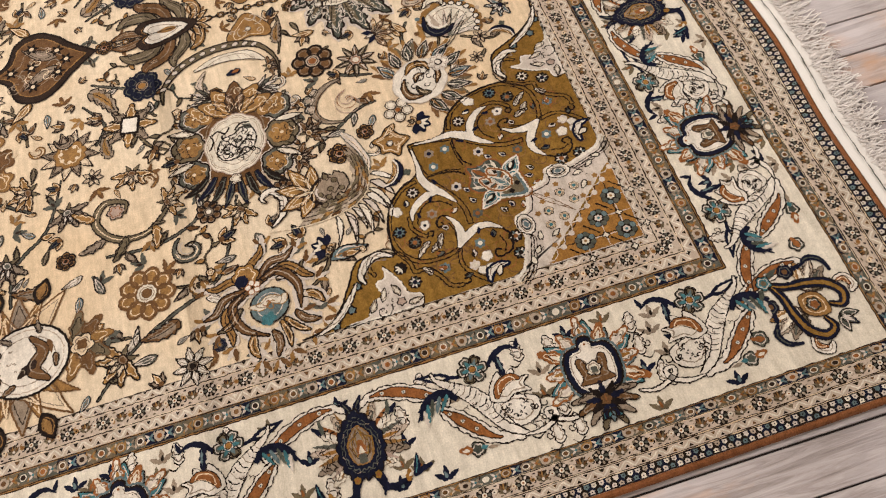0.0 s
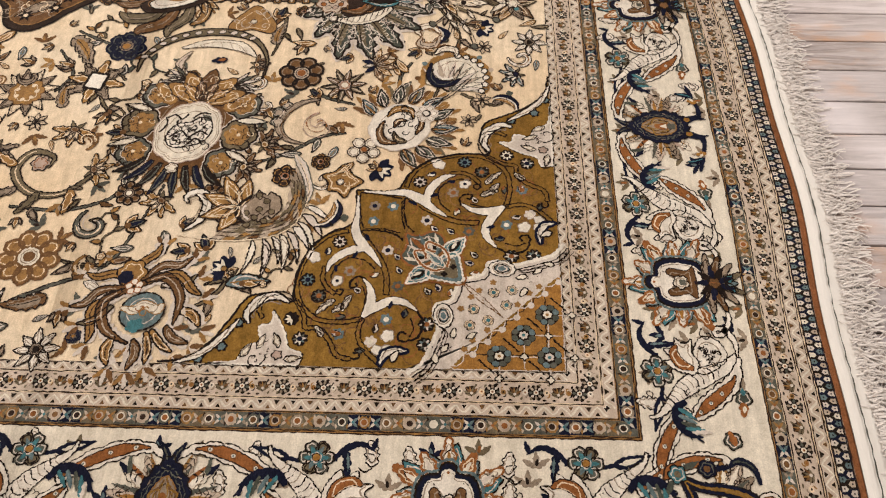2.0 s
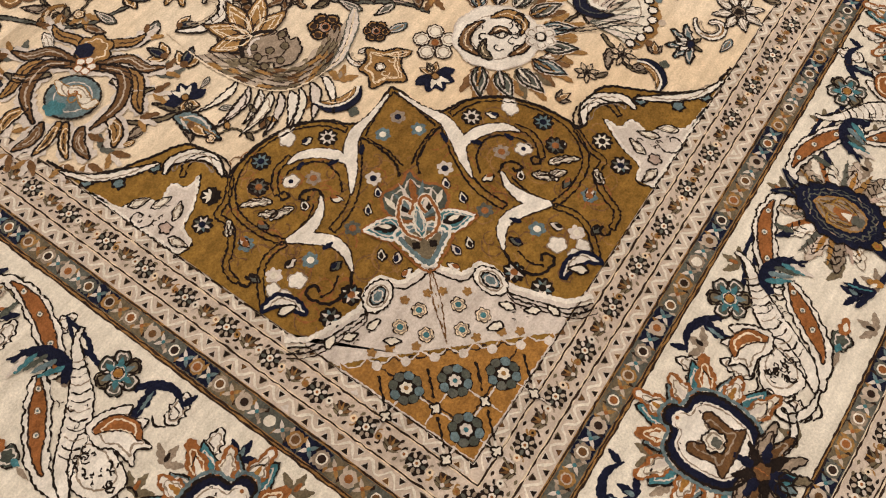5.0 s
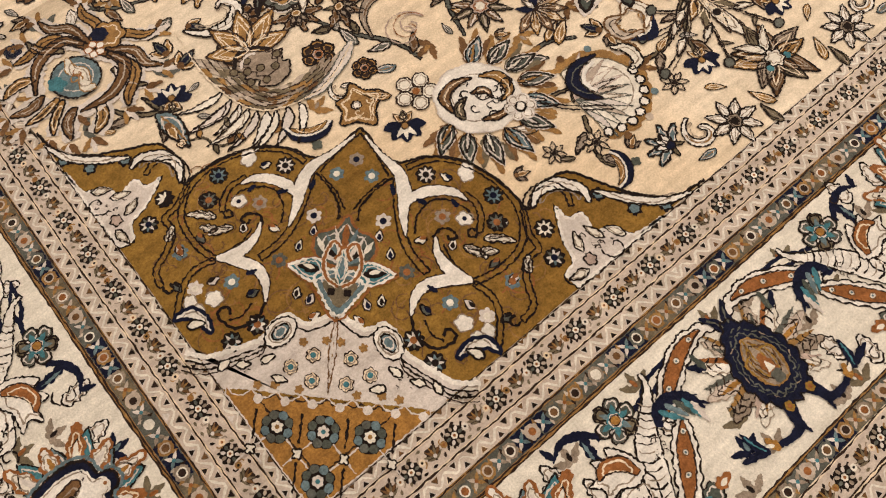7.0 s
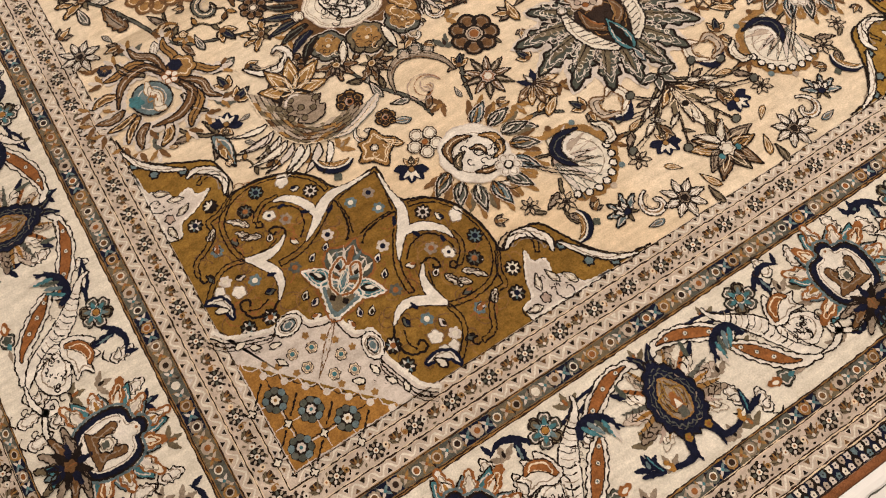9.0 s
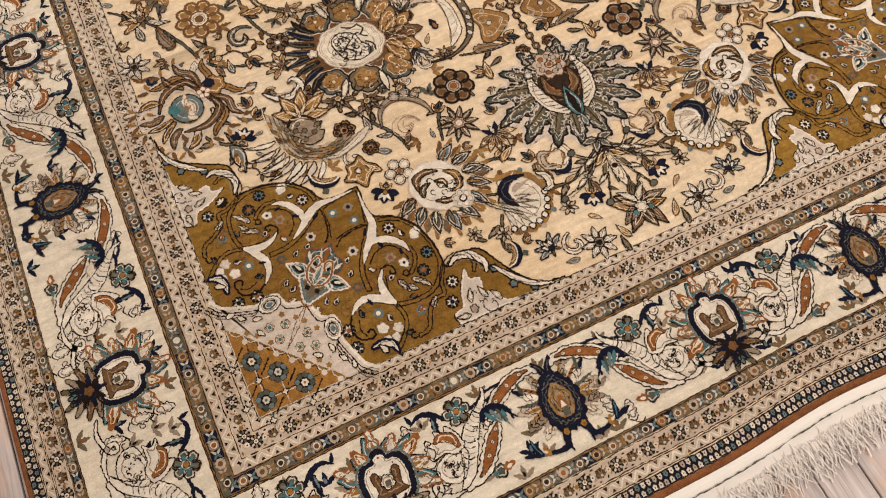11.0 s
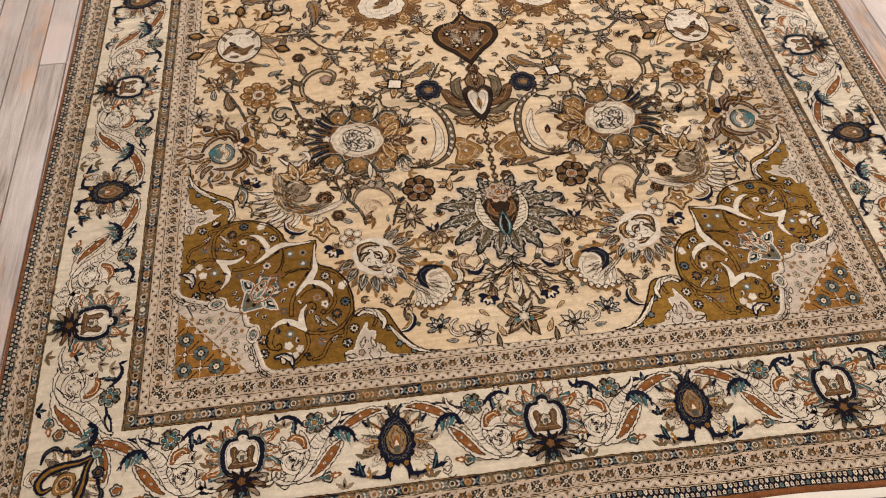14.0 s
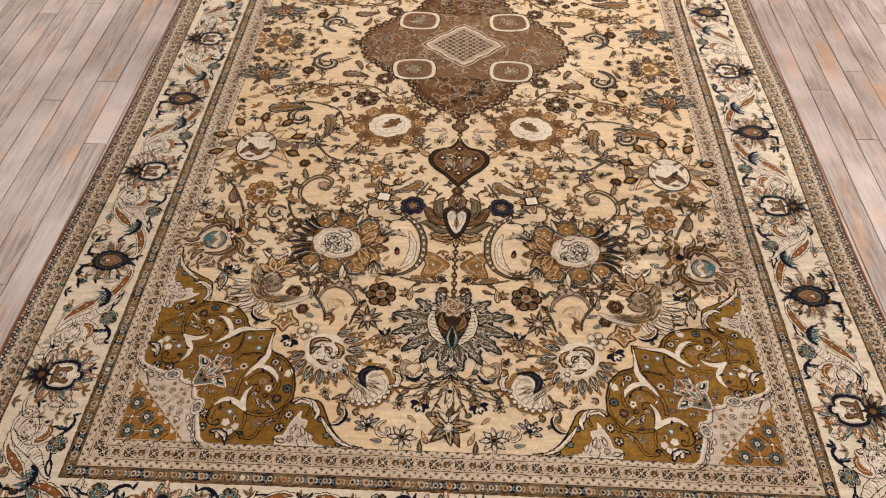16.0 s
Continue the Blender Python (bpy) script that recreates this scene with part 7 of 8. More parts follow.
# ---- flowers of the field ----
LIB = {
    "great_palmette": great_palmette(), "fan_palmette": fan_palmette(), "bird_blossom": bird_blossom(), "moon_blossom": moon_blossom(),
    "pomegranate": pomegranate(), "feather_leaf": feather_leaf(), "roundel": medal_roundel(), "ring_flower": ring_flower(),
    "pendant": pendant(), "heart_palmette": heart_palmette(), "sunflower": sunflower(), "square_flower": square_flower(), "pea_pod": pod(),
    "scroll_spray": scroll_spray(), "gold_square": gold_square(), "axis_spray": axis_root(), "axis_flower": axis_flower(),
    "navy_tulip": tulip(), "gold_rosette": rosette(0.05, 9, "ochre", "ivory", "brown", "brown"), "brown_rosette": rosette(0.034, 8, "brown", "taupe", "ivory"),
    "six_flower": rosette(0.021, 6, "umber", "pink", "ink"), "white_star": star_flower(0.037), "small_star": star_flower(0.028, 7, "cream"),
    "ochre_blossom": blossom(0.042, "ochre"), "brown_blossom": blossom(0.036, "brown", "taupe", "ochre"), "grey_blossom": blossom(0.04, "taupe", "pearl", "grey"),
    "blue_bud": blossom(0.028, "blue", "white", "navy", 5), "navy_flower": rosette(0.03, 7, "navy", "taupe", "orange", "navy"),
    "ochre_leaf": leaf(), "olive_leaf": leaf(0.05, 0.02, "olive", "taupe"), "grey_leaf": leaf(0.055, 0.022, "grey", "pearl"), "white_leaf": leaf(0.06, 0.022, "white", "taupe"),
    "blue_leaf": leaf(0.055, 0.024, "blue", "ochre"), "acanthus": acanthus(), "dark_acanthus": acanthus(0.075, 0.045, "brown", "taupe"),
    "comma_scroll": comma(), "grey_comma": comma(0.034, "grey", "cream"), "ochre_comma": comma(0.026, "ochre", "cream", "brown"), "bud": bud(), "ochre_bud": bud(0.016, "taupe", "ochre"),
    "aster": aster(), "olive_tendril": tendril(), "brown_tendril": tendril("brown", "taupe", -1), "grey_tendril": tendril("slate", "olive"), "shell_flower": shell_flower(), "rose_scroll": rose_scroll(), "crescent": crescent(), "cup_flower": cup_flower(), "corner_lace": corner_lace(),
    "rust_rosette": rosette(0.045, 7, "brown", "sand", "rust"), "tall_palm": blossom(0.075, "grey", "rust", "brown", 9), "cloud": sunflower(0.075),
}
LIB = {k: a.mesh(k) for k, a in LIB.items()}
# kind, x, y, turn, size, keep-out radius; the quarter with x <= 0
NEAR = [
    ("great_palmette", -0.332, 0.702, -98, 0.92, 0.125), ("pomegranate", -0.668, 0.704, -62, 0.92, 0.088), ("feather_leaf", -0.5, 0.54, 0, 1.0, 0.075),
    ("bird_blossom", -0.312, 0.335, 34, 0.88, 0.1), ("moon_blossom", -0.2, 0.25, -113, 0.98, 0.07), ("gold_square", -0.43, 0.425, 42, 0.78, 0.03),
    ("navy_tulip", -0.412, 0.36, 150, 0.76, 0.027), ("navy_tulip", -0.598, 0.598, -30, 0.74, 0.027), ("blue_leaf", -0.63, 0.585, -160, 1.25, 0.024),
    ("six_flower", -0.424, 0.522, 0, 1.05, 0.025), ("brown_blossom", -0.355, 0.56, -150, 0.85, 0.03), ("rose_scroll", -0.304, 0.5, -35, 0.66, 0.055),
    ("aster", -0.22, 0.443, 10, 0.88, 0.042), ("rust_rosette", -0.192, 0.524, 30, 0.9, 0.04), ("shell_flower", -0.166, 0.385, 200, 0.8, 0.034),
    ("ochre_leaf", -0.186, 0.33, -40, 0.75, 0.018), ("crescent", -0.5, 0.438, -28, 0.62, 0.026),
]
FOOT = [
    ("bud", -0.138, 0.324, 30, 0.85, 0.016), ("cup_flower", -0.09, 0.292, 10, 0.95, 0.03), ("navy_tulip", -0.072, 0.196, 160, 0.72, 0.024), ("white_star", -0.105, 0.122, 0, 0.9, 0.032),
    ("blue_bud", -0.19, 0.152, 30, 0.95, 0.028), ("small_star", -0.25, 0.205, 0, 0.62, 0.017), ("small_star", -0.298, 0.226, 20, 0.55, 0.016), ("crescent", -0.252, 0.163, 60, 0.55, 0.02),
    ("comma_scroll", -0.145, 0.16, 90, 0.8, 0.022), ("blue_leaf", -0.15, 0.112, 100, 0.5, 0.014), ("ochre_leaf", -0.045, 0.108, 40, 0.6, 0.014), ("white_leaf", -0.285, 0.262, 70, 0.7, 0.018),
    ("grey_leaf", -0.375, 0.5, 20, 0.7, 0.018), ("ochre_leaf", -0.392, 0.412, 60, 0.6, 0.015), ("ochre_leaf", -0.1, 0.245, -60, 0.5, 0.013), ("olive_leaf", -0.06, 0.085, 20, 0.7, 0.015),
]
MIDDLE = [
    ("gold_rosette", -0.588, 0.897, 20, 0.98, 0.055), ("white_star", -0.742, 0.838, 10, 0.9, 0.02), ("navy_flower", -0.72, 0.79, 0, 0.4, 0.012), ("square_flower", -0.219, 0.892, -10, 1.0, 0.05),
    ("navy_flower", -0.13, 0.859, 0, 1.25, 0.038), ("pea_pod", -0.13, 0.69, 0, 0.86, 0.07), ("corner_lace", -0.052, 0.632, 0, 0.78, 0.04), ("scroll_spray", -0.44, 0.94, 0, 0.95, 0.08),
    ("ochre_blossom", -0.70, 0.955, 35, 0.95, 0.04), ("dark_acanthus", -0.655, 0.85, 40, 0.8, 0.028), ("grey_comma", -0.5, 0.83, 30, 0.9, 0.035), ("ochre_blossom", -0.34, 0.9, 80, 0.8, 0.03),
    ("six_flower", -0.03, 0.54, 0, 0.75, 0.018), ("ochre_leaf", -0.115, 0.505, 10, 0.8, 0.02), ("comma_scroll", -0.25, 0.585, 20, 0.7, 0.022), ("grey_leaf", -0.535, 0.70, 120, 0.8, 0.02),
]
UPPER = [
    ("roundel", -0.645, 1.105, 0, 0.95, 0.125), ("ring_flower", -0.23, 1.226, 10, 0.95, 0.125), ("sunflower", -0.248, 1.01, 20, 0.98, 0.06), ("grey_blossom", -0.46, 1.138, 60, 0.95, 0.04),
    ("acanthus", -0.64, 1.29, -60, 1.4, 0.05), ("acanthus", -0.44, 1.27, -150, 1.1, 0.05), ("grey_comma", -0.5, 1.3, 60, 1.5, 0.055), ("acanthus", -0.11, 0.965, 150, 0.9, 0.035),
    ("grey_blossom", -0.13, 1.15, 30, 0.8, 0.034), ("brown_blossom", -0.1, 1.27, 60, 0.8, 0.03), ("ochre_blossom", -0.31, 1.1, 10, 0.85, 0.032), ("grey_blossom", -0.385, 1.02, 110, 0.85, 0.035),
    ("small_star", -0.40, 1.2, 0, 0.9, 0.03), ("ochre_leaf", -0.09, 1.08, 60, 1.0, 0.022), ("dark_acanthus", -0.52, 1.06, 20, 0.8, 0.03),
]
FAR = [
    ("tall_palm", -0.695, 1.49, 0, 1.05, 0.085), ("cloud", -0.66, 1.70, 30, 1.1, 0.085), ("grey_comma", -0.48, 1.63, 90, 1.7, 0.06), ("brown_rosette", -0.32, 1.366, 0, 1.25, 0.045),
    ("dark_acanthus", -0.42, 1.50, -70, 1.1, 0.05), ("brown_rosette", -0.27, 1.48, 0, 0.95, 0.035), ("six_flower", -0.545, 1.52, 0, 1.1, 0.025), ("ochre_blossom", -0.56, 1.41, 40, 1.0, 0.04),
    ("gold_rosette", -0.47, 1.4, 0, 0.7, 0.036), ("ochre_blossom", -0.185, 1.36, 20, 0.8, 0.03),
]
FIELD = NEAR + FOOT + MIDDLE + UPPER + FAR
AXIS = [("fan_palmette", 0.0, 0.43, 0, 1.02, 0.14), ("axis_spray", 0.0, 0.25, 0, 1.0, 0.05), ("axis_flower", 0.0, 0.152, 180, 0.85, 0.06),
        ("heart_palmette", 0.0, 0.80, 0, 0.95, 0.08), ("pendant", 0.0, 1.052, 0, 1.0, 0.10), ("pendant", 0.0, 1.225, 0, 0.3, 0.03), ("six_flower", 0.0, 0.925, 0, 0.9, 0.02)]
NEAR_STEMS = [
    [(-0.01, 0.285), (-0.09, 0.245), (-0.16, 0.262), (-0.262, 0.288)], [(-0.33, 0.43), (-0.338, 0.47), (-0.375, 0.525), (-0.395, 0.57), (-0.41, 0.62)],
    [(-0.752, 0.995), (-0.685, 0.932), (-0.641, 0.857), (-0.6, 0.775), (-0.523, 0.741), (-0.445, 0.718)], [(-0.6, 0.775), (-0.6, 0.82), (-0.592, 0.85)],
    [(-0.494, 0.96), (-0.5, 0.872), (-0.476, 0.802), (-0.43, 0.765)], [(-0.255, 0.34), (-0.2, 0.345), (-0.16, 0.325)], [(-0.23, 0.5), (-0.25, 0.47), (-0.265, 0.42)],
    [(-0.03, 0.27), (-0.055, 0.235), (-0.07, 0.21)], [(-0.235, 0.24), (-0.26, 0.19), (-0.255, 0.17)], [(-0.6, 0.57), (-0.65, 0.60), (-0.67, 0.63)],
]
FIELD_STEMS = [
    [(-0.66, 0.93), (-0.655, 0.97), (-0.652, 1.01)], [(-0.215, 0.89), (-0.28, 0.86), (-0.31, 0.81)], [(-0.215, 0.84), (-0.19, 0.87), (-0.2, 0.93)],
    [(-0.02, 0.575), (-0.08, 0.57), (-0.15, 0.585)], [(-0.36, 1.08), (-0.32, 1.14), (-0.29, 1.18)], [(-0.54, 1.13), (-0.46, 1.12), (-0.40, 1.06), (-0.30, 1.03)],
    [(-0.65, 1.23), (-0.62, 1.30), (-0.52, 1.34), (-0.41, 1.30), (-0.38, 1.22)], [(-0.42, 1.42), (-0.50, 1.44), (-0.60, 1.43), (-0.66, 1.38)],
    [(-0.24, 1.37), (-0.30, 1.43), (-0.40, 1.44), (-0.5, 1.40)], [(-0.55, 1.6), (-0.46, 1.57), (-0.4, 1.6)], [(-0.14, 0.84), (-0.12, 0.90), (-0.09, 0.96)],
    [(-0.245, 0.96), (-0.2, 0.94), (-0.14, 0.98)], [(-0.20, 1.09), (-0.13, 1.10), (-0.09, 1.14)],
]
STEMS = NEAR_STEMS + FIELD_STEMS
SPAN_EDGE = [(0.0, 0.45), (0.05, 0.41), (0.13, 0.415), (0.2, 0.37), (0.245, 0.41), (0.33, 0.39), (0.41, 0.42)]


def covered(x, y, r):
    """Whether a place lies in a corner piece, the medallion or off the field."""
    if x < -FX + r * 0.8 or y < FY + r * 0.8:
        return True
    d, s = ((x + FX) + (y - FY)) / math.sqrt(2), abs((x + FX) - (y - FY)) / math.sqrt(2)
    if s < 0.41 and d < np.interp(s, [p for p, _ in SPAN_EDGE], [q for _, q in SPAN_EDGE]) + r:
        return True
    mx, my = abs(x), YC - y
    edge = np.interp(my, [-0.01, 0.09, 0.2, 0.23, 0.3, 0.38, 0.455, 0.46], [0.4, 0.37, 0.24, 0.2, 0.16, 0.09, 0.0, -1])
    return mx < edge + r


def four(name, me, x, y, ang, size, lv, halves=2):
    for sy in (1, -1):
        yy = y if sy > 0 else 2 * YC - y
        for fx in (1, -1)[:halves]:
            put(field, name, me, x * fx, yy, ang, lv, fx, sy, size)


for name, x, y, ang, size, _ in FIELD:
    four(name, LIB[name], x, y, ang, size, 6)
for name, x, y, ang, size, _ in AXIS:
    four(name, LIB[name], x, y, ang, size, 7, 1)


def stem_art(path):
    a = Art()
    p = spline(path, 9)
    a.shape(band_along(p, [0.004, 0.0064, 0.0054, 0.003]), "olive" if rng.random() < 0.6 else "grey", 0, 0.0021)
    for k in range(4, len(p) - 3, 6):
        s = 1 if (k // 6) % 2 else -1
        d = p[k + 1] - p[k]
        ang = math.degrees(math.atan2(-d[0], d[1])) + s * 55
        a.shape(petal(p[k][0], p[k][1], rng.uniform(0.024, 0.04), rng.uniform(0.011, 0.016), ang, 0.2 * s), rng.choice(["ochre", "olive", "taupe", "grey", "brown"]), 2, 0.0022)
    return a


for path in STEMS:
    art = stem_art(path)
    for sy in (1, -1):
        for sx in (1, -1):
            under(field, "stem", grounded(art.mesh("stem", lambda x, y, sx=sx, sy=sy: warp(sx * x, y if sy > 0 else 2 * YC - y)), 2 + rng.random()))
axis_art = Art()
for y0, y1 in ((0.52, 0.74), (0.86, 0.96), (1.14, 1.25)):
    axis_art.shape(band_along([(0, y0), (0, (y0 + y1) / 2), (0, y1)], [0.005, 0.003, 0.005]), "brown", 0, 0.0024)
    for y in np.arange(y0 + 0.02, y1 - 0.01, 0.028):
        axis_art.shape(scallop(0, y, 0.009, 4, 0.25), "umber", 2, 0.0022)
        axis_art.fill(oval(0, y, 0.0032, n=6), "sand", 4)
for sy in (1, -1):
    under(field, "stem", grounded(axis_art.mesh("stem", lambda x, y, sy=sy: warp(x, y if sy > 0 else 2 * YC - y)), 4))

taken = [(x, y, r * 0.86) for _, x, y, _, _, r in FIELD + AXIS]
SMALL = [("olive_tendril", 0.03, 1.0), ("brown_tendril", 0.03, 1.0), ("grey_tendril", 0.03, 1.05), ("brown_tendril", 0.026, 0.85), ("olive_tendril", 0.026, 0.85), ("ochre_leaf", 0.022, 0.75), ("olive_leaf", 0.019, 0.75), ("grey_leaf", 0.02, 0.75), ("ochre_bud", 0.017, 1.0), ("bud", 0.018, 0.9), ("white_leaf", 0.02, 0.7), ("comma_scroll", 0.02, 0.62),
         ("ochre_comma", 0.02, 0.75), ("small_star", 0.022, 0.7), ("brown_rosette", 0.024, 0.62), ("six_flower", 0.019, 0.75), ("dark_acanthus", 0.027, 0.65), ("acanthus", 0.03, 0.6), ("ochre_blossom", 0.026, 0.7), ("brown_blossom", 0.025, 0.7), ("blue_leaf", 0.02, 0.6)]
TINY = [("ochre_leaf", 0.012, 0.42), ("olive_leaf", 0.011, 0.45), ("ochre_bud", 0.011, 0.7), ("grey_leaf", 0.012, 0.42), ("ochre_blot", 0.013, 1.0), ("brown_sprig", 0.012, 1.0), ("grey_sprig", 0.012, 1.0)]
LIB["ochre_blot"] = sprig("ochre", "taupe").mesh("ochre_blot")
LIB["brown_sprig"] = sprig("brown", "ochre").mesh("brown_sprig")
LIB["grey_sprig"] = sprig("grey", "umber").mesh("grey_sprig")
scatter = random.Random(11)
for kinds, tries in ((SMALL, 7000), (TINY, 6000)):
    for _ in range(tries):
        name, r, size = kinds[scatter.randrange(len(kinds))]
        x, y = scatter.uniform(-FX, -0.012), scatter.uniform(FY, YC)
        if x > -r or covered(x, y, r * 0.8) or any((x - p) ** 2 + (y - q) ** 2 < (r + k) ** 2 for p, q, k in taken):
            continue
        taken.append((x, y, r))
        four(name, LIB[name], x, y, scatter.uniform(0, 360), size * scatter.uniform(0.85, 1.15), 5)

# ---- woven ends and fringe ----
COTTON = surface("undyed_cotton_weave", (0.78, 0.715, 0.63), 0.9, 140.0)
FRAY = surface("frayed_cotton", (0.74, 0.66, 0.59), 0.9, 60.0)


def woven_end(sign):
    """The flat-woven strip beyond the pile, gently buckled, with a dark cord line."""
    y0 = FY - 0.362
    n = 90
    verts, faces = [], []
    prof = ((0.002, -0.003), (0.012, -0.0035), (0.024, -0.006), (0.036, -0.009), (0.046, FLOOR_Z + 0.001))
    for i in range(n + 1):
        x = -FX - 0.358 + 2 * (FX + 0.358) * i / n
        wob = 0.003 * math.sin(9 * x) + 0.002 * math.sin(23 * x)
        for k, (o, z) in enumerate(prof):
            y = y0 - o - wob * k / 4
            wx, wy = warp(x, y if sign > 0 else 2 * YC - y)
            verts.append((wx, wy, z))
    m = len(prof)
    for i in range(n):
        for k in range(m - 1):
            a = i * m + k
            faces.append((a, a + 1, a + m + 1, a + m))
    me = bpy.data.meshes.new("woven_end")
    me.from_pydata(verts, [], faces)
    me.materials.append(COTTON)
    me.update()
    strip = under(rug, "woven_end", me, label="flat-woven cream cotton end strip")
    a = Art()
    a.line([(-FX - 0.35, y0 - 0.021), (FX + 0.35, y0 - 0.021)], 0.0022, "grey", 0, step=0.008, rough=0.0005)
    cord = a.mesh("cord_line", lambda x, y: warp(x, y if sign > 0 else 2 * YC - y))
    under(strip, "cord_line", grounded(cord, -16))
    # strands
    bm_v, bm_f = [], []
    fr = random.Random(5 + sign)
    count = 3400
    for i in range(count):
        x = -FX - 0.356 + 2 * (FX + 0.356) * (i + fr.random()) / count
        y = y0 - 0.036 - fr.random() * 0.012
        ln = fr.uniform(0.032, 0.066) * (1.0 if fr.random() < 0.93 else 0.7)
        ang = fr.gauss(0, 0.5)
        curl = fr.gauss(0, 1.9)
        w = fr.uniform(0.0008, 0.0017)
        z = FLOOR_Z + fr.uniform(0.0015, 0.006)
        px, py, base = x, y, len(bm_v)
        seg = 5
        for k in range(seg + 1):
            wx, wy = warp(px, py if sign > 0 else 2 * YC - py)
            c, s = math.cos(ang), math.sin(ang)
            zz = z + 0.003 * math.sin(k * 1.3 + i) * (k > 0)
            zz = max(zz, FLOOR_Z + 0.0008)
            bm_v += [(wx - c * w, wy, zz), (wx, wy, zz + w * 0.5), (wx + c * w, wy, zz)]
            px += math.sin(ang) * ln / seg
            py -= math.cos(ang) * ln / seg
            ang += curl / seg + fr.gauss(0, 0.25)
        for k in range(seg):
            b = base + 3 * k
            bm_f += [(b, b + 3, b + 4, b + 1), (b + 1, b + 4, b + 5, b + 2)]
    fm = bpy.data.meshes.new("fringe")
    fm.from_pydata(bm_v, [], bm_f)
    fm.materials.append(FRAY)
    fm.update()
    under(rug, "fringe", fm, label="frayed cream cotton fringe", kind="stuff")


woven_end(1)
woven_end(-1)

# ---- plank floor ----


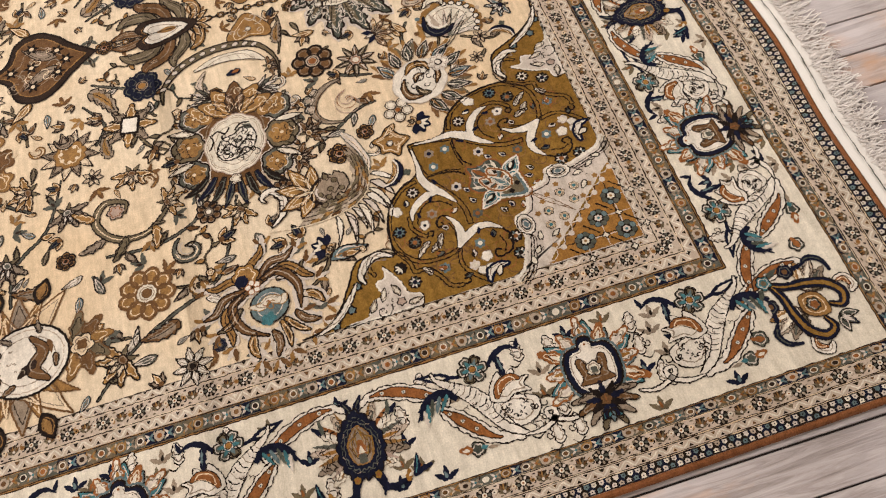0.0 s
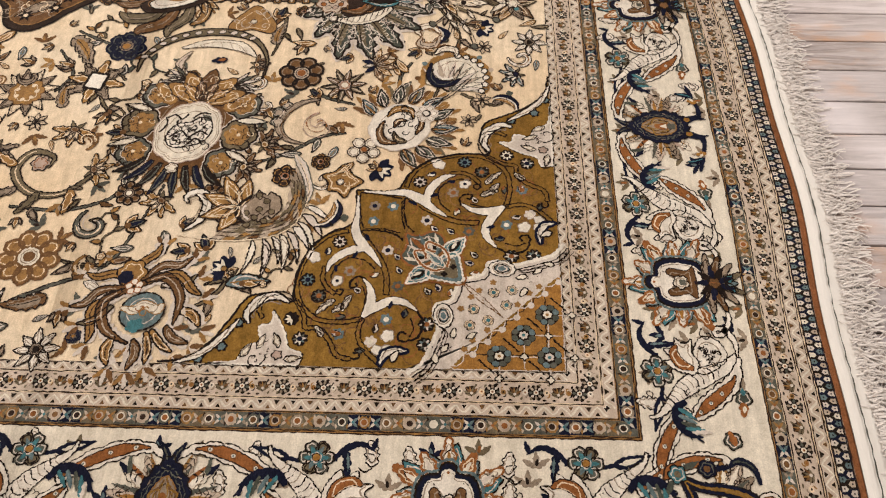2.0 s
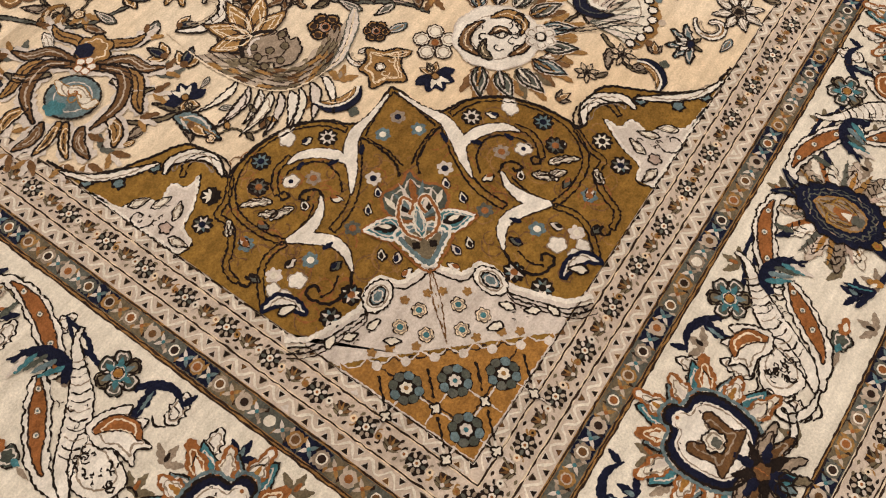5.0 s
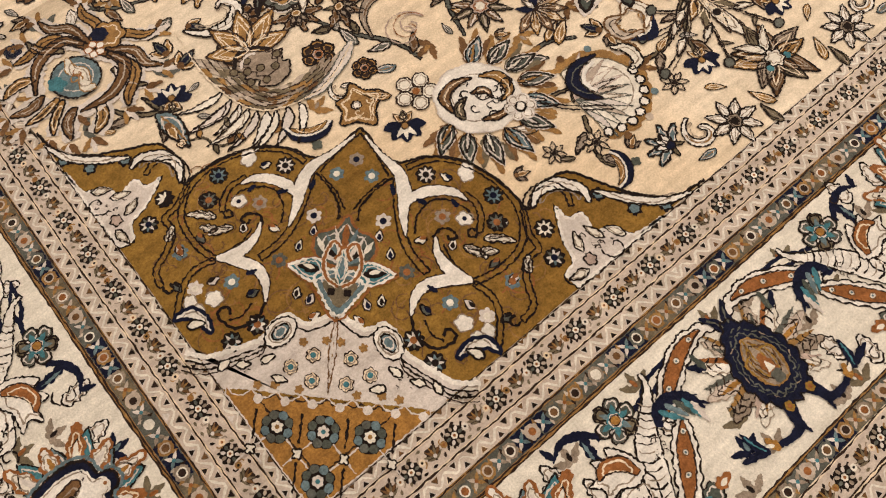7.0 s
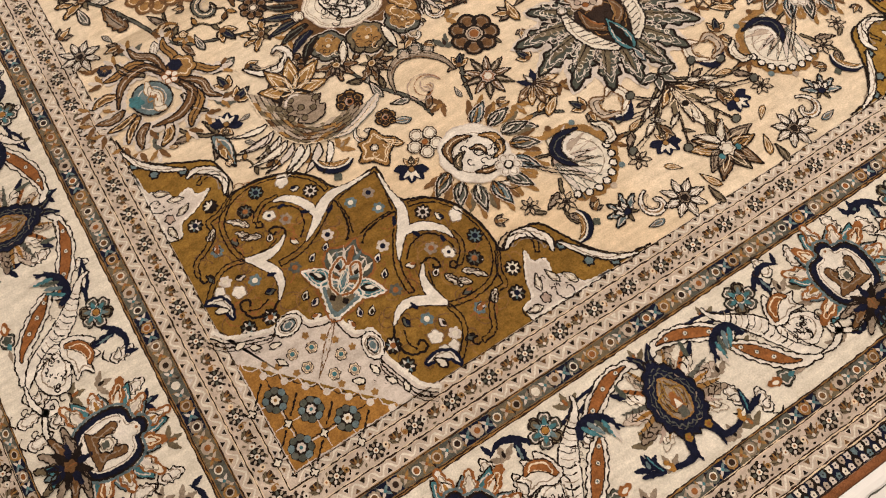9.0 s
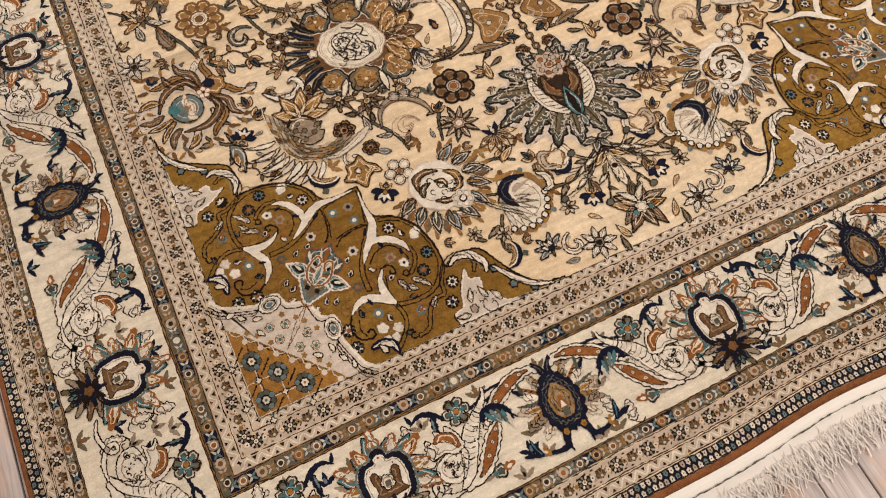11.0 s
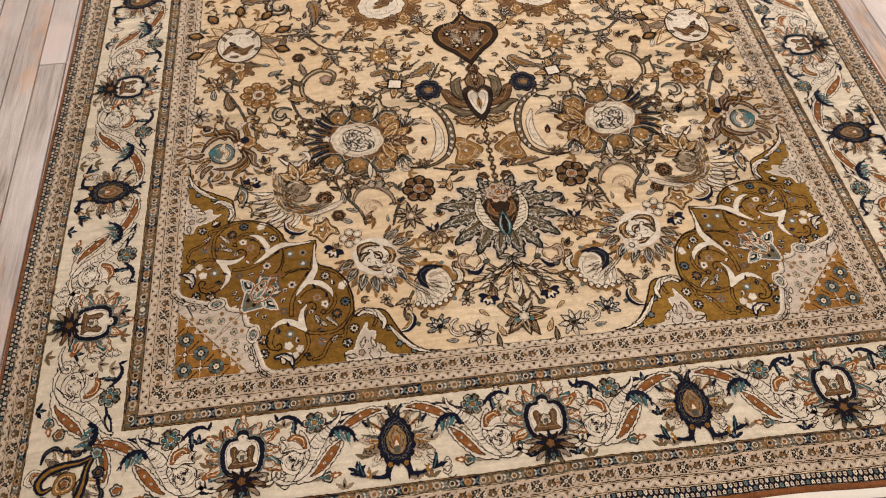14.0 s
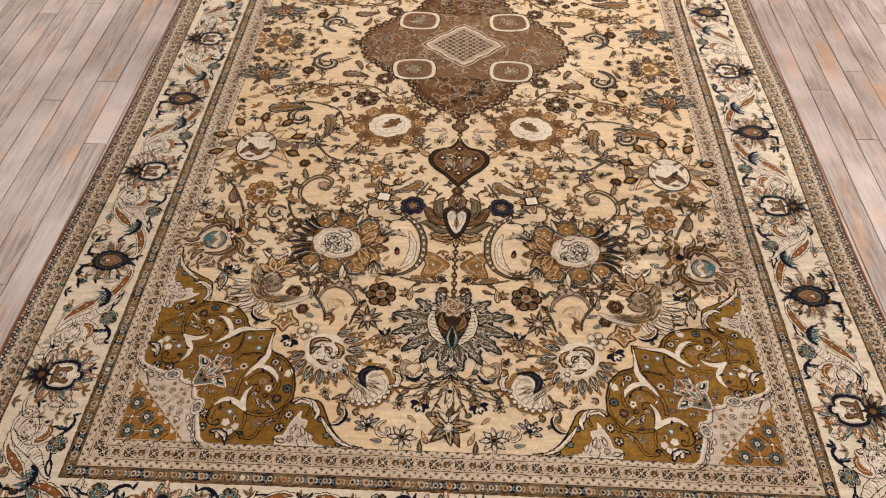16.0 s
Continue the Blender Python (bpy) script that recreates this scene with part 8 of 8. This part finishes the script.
def old_wood():
    """Reclaimed boards: greyed and limed, with worn orange patches, grain and dark knots."""
    mat = bpy.data.materials.new("weathered_plank_wood")
    tree, bsdf = nodes_of(mat)
    L = tree.links
    place = tree.nodes.new("ShaderNodeNewGeometry").outputs["Position"]
    rnd = tree.nodes.new("ShaderNodeObjectInfo").outputs["Random"]
    off = node(tree, "ShaderNodeVectorMath", operation="ADD")
    scale = node(tree, "ShaderNodeMath", {1: 37.0}, operation="MULTIPLY")
    L.new(rnd, scale.inputs[0])
    comb = tree.nodes.new("ShaderNodeCombineXYZ")
    L.new(scale.outputs[0], comb.inputs[0])
    L.new(scale.outputs[0], comb.inputs[1])
    L.new(place, off.inputs[0])
    L.new(comb.outputs[0], off.inputs[1])
    stretch = node(tree, "ShaderNodeMapping", {"Scale": (22.0, 1.5, 1.0)})
    L.new(off.outputs[0], stretch.inputs["Vector"])
    grain = node(tree, "ShaderNodeTexNoise", {"Scale": 3.0, "Detail": 9.0, "Roughness": 0.68, "Distortion": 1.4})
    L.new(stretch.outputs[0], grain.inputs["Vector"])
    grain_ramp = ramp(tree, [(0.28, (0.12, 0.095, 0.08)), (0.42, (0.25, 0.21, 0.185)), (0.58, (0.39, 0.345, 0.32)), (0.8, (0.52, 0.475, 0.455))])
    L.new(grain.outputs[0], grain_ramp.inputs[0])
    tone = ramp(tree, [(0.0, (0.86, 0.84, 0.82)), (0.5, (1.03, 1.0, 0.99)), (1.0, (1.15, 1.12, 1.11))])
    L.new(rnd, tone.inputs[0])
    col = mixed(tree, "MULTIPLY", 0.9, grain_ramp.outputs[0], tone.outputs[0])
    patch_map = node(tree, "ShaderNodeMapping", {"Scale": (6.0, 2.2, 1.0)})
    L.new(off.outputs[0], patch_map.inputs["Vector"])
    patch = node(tree, "ShaderNodeTexNoise", {"Scale": 1.6, "Detail": 5.0, "Roughness": 0.6})
    L.new(patch_map.outputs[0], patch.inputs["Vector"])
    worn = ramp(tree, [(0.54, (0, 0, 0)), (0.66, (0.8, 0.8, 0.8))])
    L.new(patch.outputs[0], worn.inputs[0])
    col = mixed(tree, "MIX", worn.outputs[0], col, (0.46, 0.25, 0.12))
    lime = node(tree, "ShaderNodeTexNoise", {"Scale": 2.0, "Detail": 6.0})
    L.new(off.outputs[0], lime.inputs["Vector"])
    lime_ramp = ramp(tree, [(0.44, (0, 0, 0)), (0.66, (0.7, 0.7, 0.7))])
    L.new(lime.outputs[0], lime_ramp.inputs[0])
    col = mixed(tree, "MIX", lime_ramp.outputs[0], col, (0.66, 0.60, 0.585))
    wide = node(tree, "ShaderNodeTexNoise", {"Scale": 0.9, "Detail": 4.0, "Roughness": 0.6})
    L.new(place, wide.inputs["Vector"])
    wide_ramp = ramp(tree, [(0.38, (0.74, 0.68, 0.65)), (0.62, (1.22, 1.2, 1.2))])
    L.new(wide.outputs[0], wide_ramp.inputs[0])
    col = mixed(tree, "MULTIPLY", 0.9, col, wide_ramp.outputs[0])
    knot_map = node(tree, "ShaderNodeMapping", {"Scale": (3.0, 1.1, 1.0)})
    L.new(off.outputs[0], knot_map.inputs["Vector"])
    knot = node(tree, "ShaderNodeTexVoronoi", {"Scale": 2.6})
    L.new(knot_map.outputs[0], knot.inputs["Vector"])
    knot_ramp = ramp(tree, [(0.02, (0.30, 0.25, 0.22)), (0.07, (1, 1, 1))])
    L.new(knot.outputs["Distance"], knot_ramp.inputs[0])
    col = mixed(tree, "MULTIPLY", 0.8, col, knot_ramp.outputs[0])
    L.new(col, bsdf.inputs["Base Color"])
    rough = ramp(tree, [(0.3, (0.34, 0.34, 0.34)), (0.7, (0.5, 0.5, 0.5))])
    L.new(grain.outputs[0], rough.inputs[0])
    L.new(rough.outputs[0], bsdf.inputs["Roughness"])
    bump = node(tree, "ShaderNodeBump", {"Strength": 0.5, "Distance": 0.004})
    L.new(grain.outputs[0], bump.inputs["Height"])
    L.new(bump.outputs[0], bsdf.inputs["Normal"])
    return mat


WOOD = old_wood()
JOINT = surface("dark_floor_joint", (0.03, 0.022, 0.017), 0.95)
floor = tagged(new("floor", box_mesh("floor", -RX, RX, RY0, RY1, FLOOR_Z - 0.05, FLOOR_Z - 0.006, JOINT)), "weathered grey-brown reclaimed plank floor", "floor", kind="structure")
boards = random.Random(3)
W = 0.0755
for i in range(96):
    x0 = -RX + i * W
    y = RY0
    while y < RY1 - 0.01:
        ln = boards.choice([0.95, 1.4, 1.9, 2.4, 3.0]) * boards.uniform(0.9, 1.1)
        y1 = min(RY1, y + (ln * boards.random() if y == RY0 else ln))
        if y1 - y > 0.05:
            g = boards.uniform(0.0009, 0.0018)
            z = FLOOR_Z - boards.uniform(0.0, 0.0008)
            me = box_mesh("plank", x0 + g, x0 + W - g, y + 0.0008, y1 - 0.0008, FLOOR_Z - 0.007, z, WOOD, 0.0012)
            under(floor, "plank", me)
        y = y1
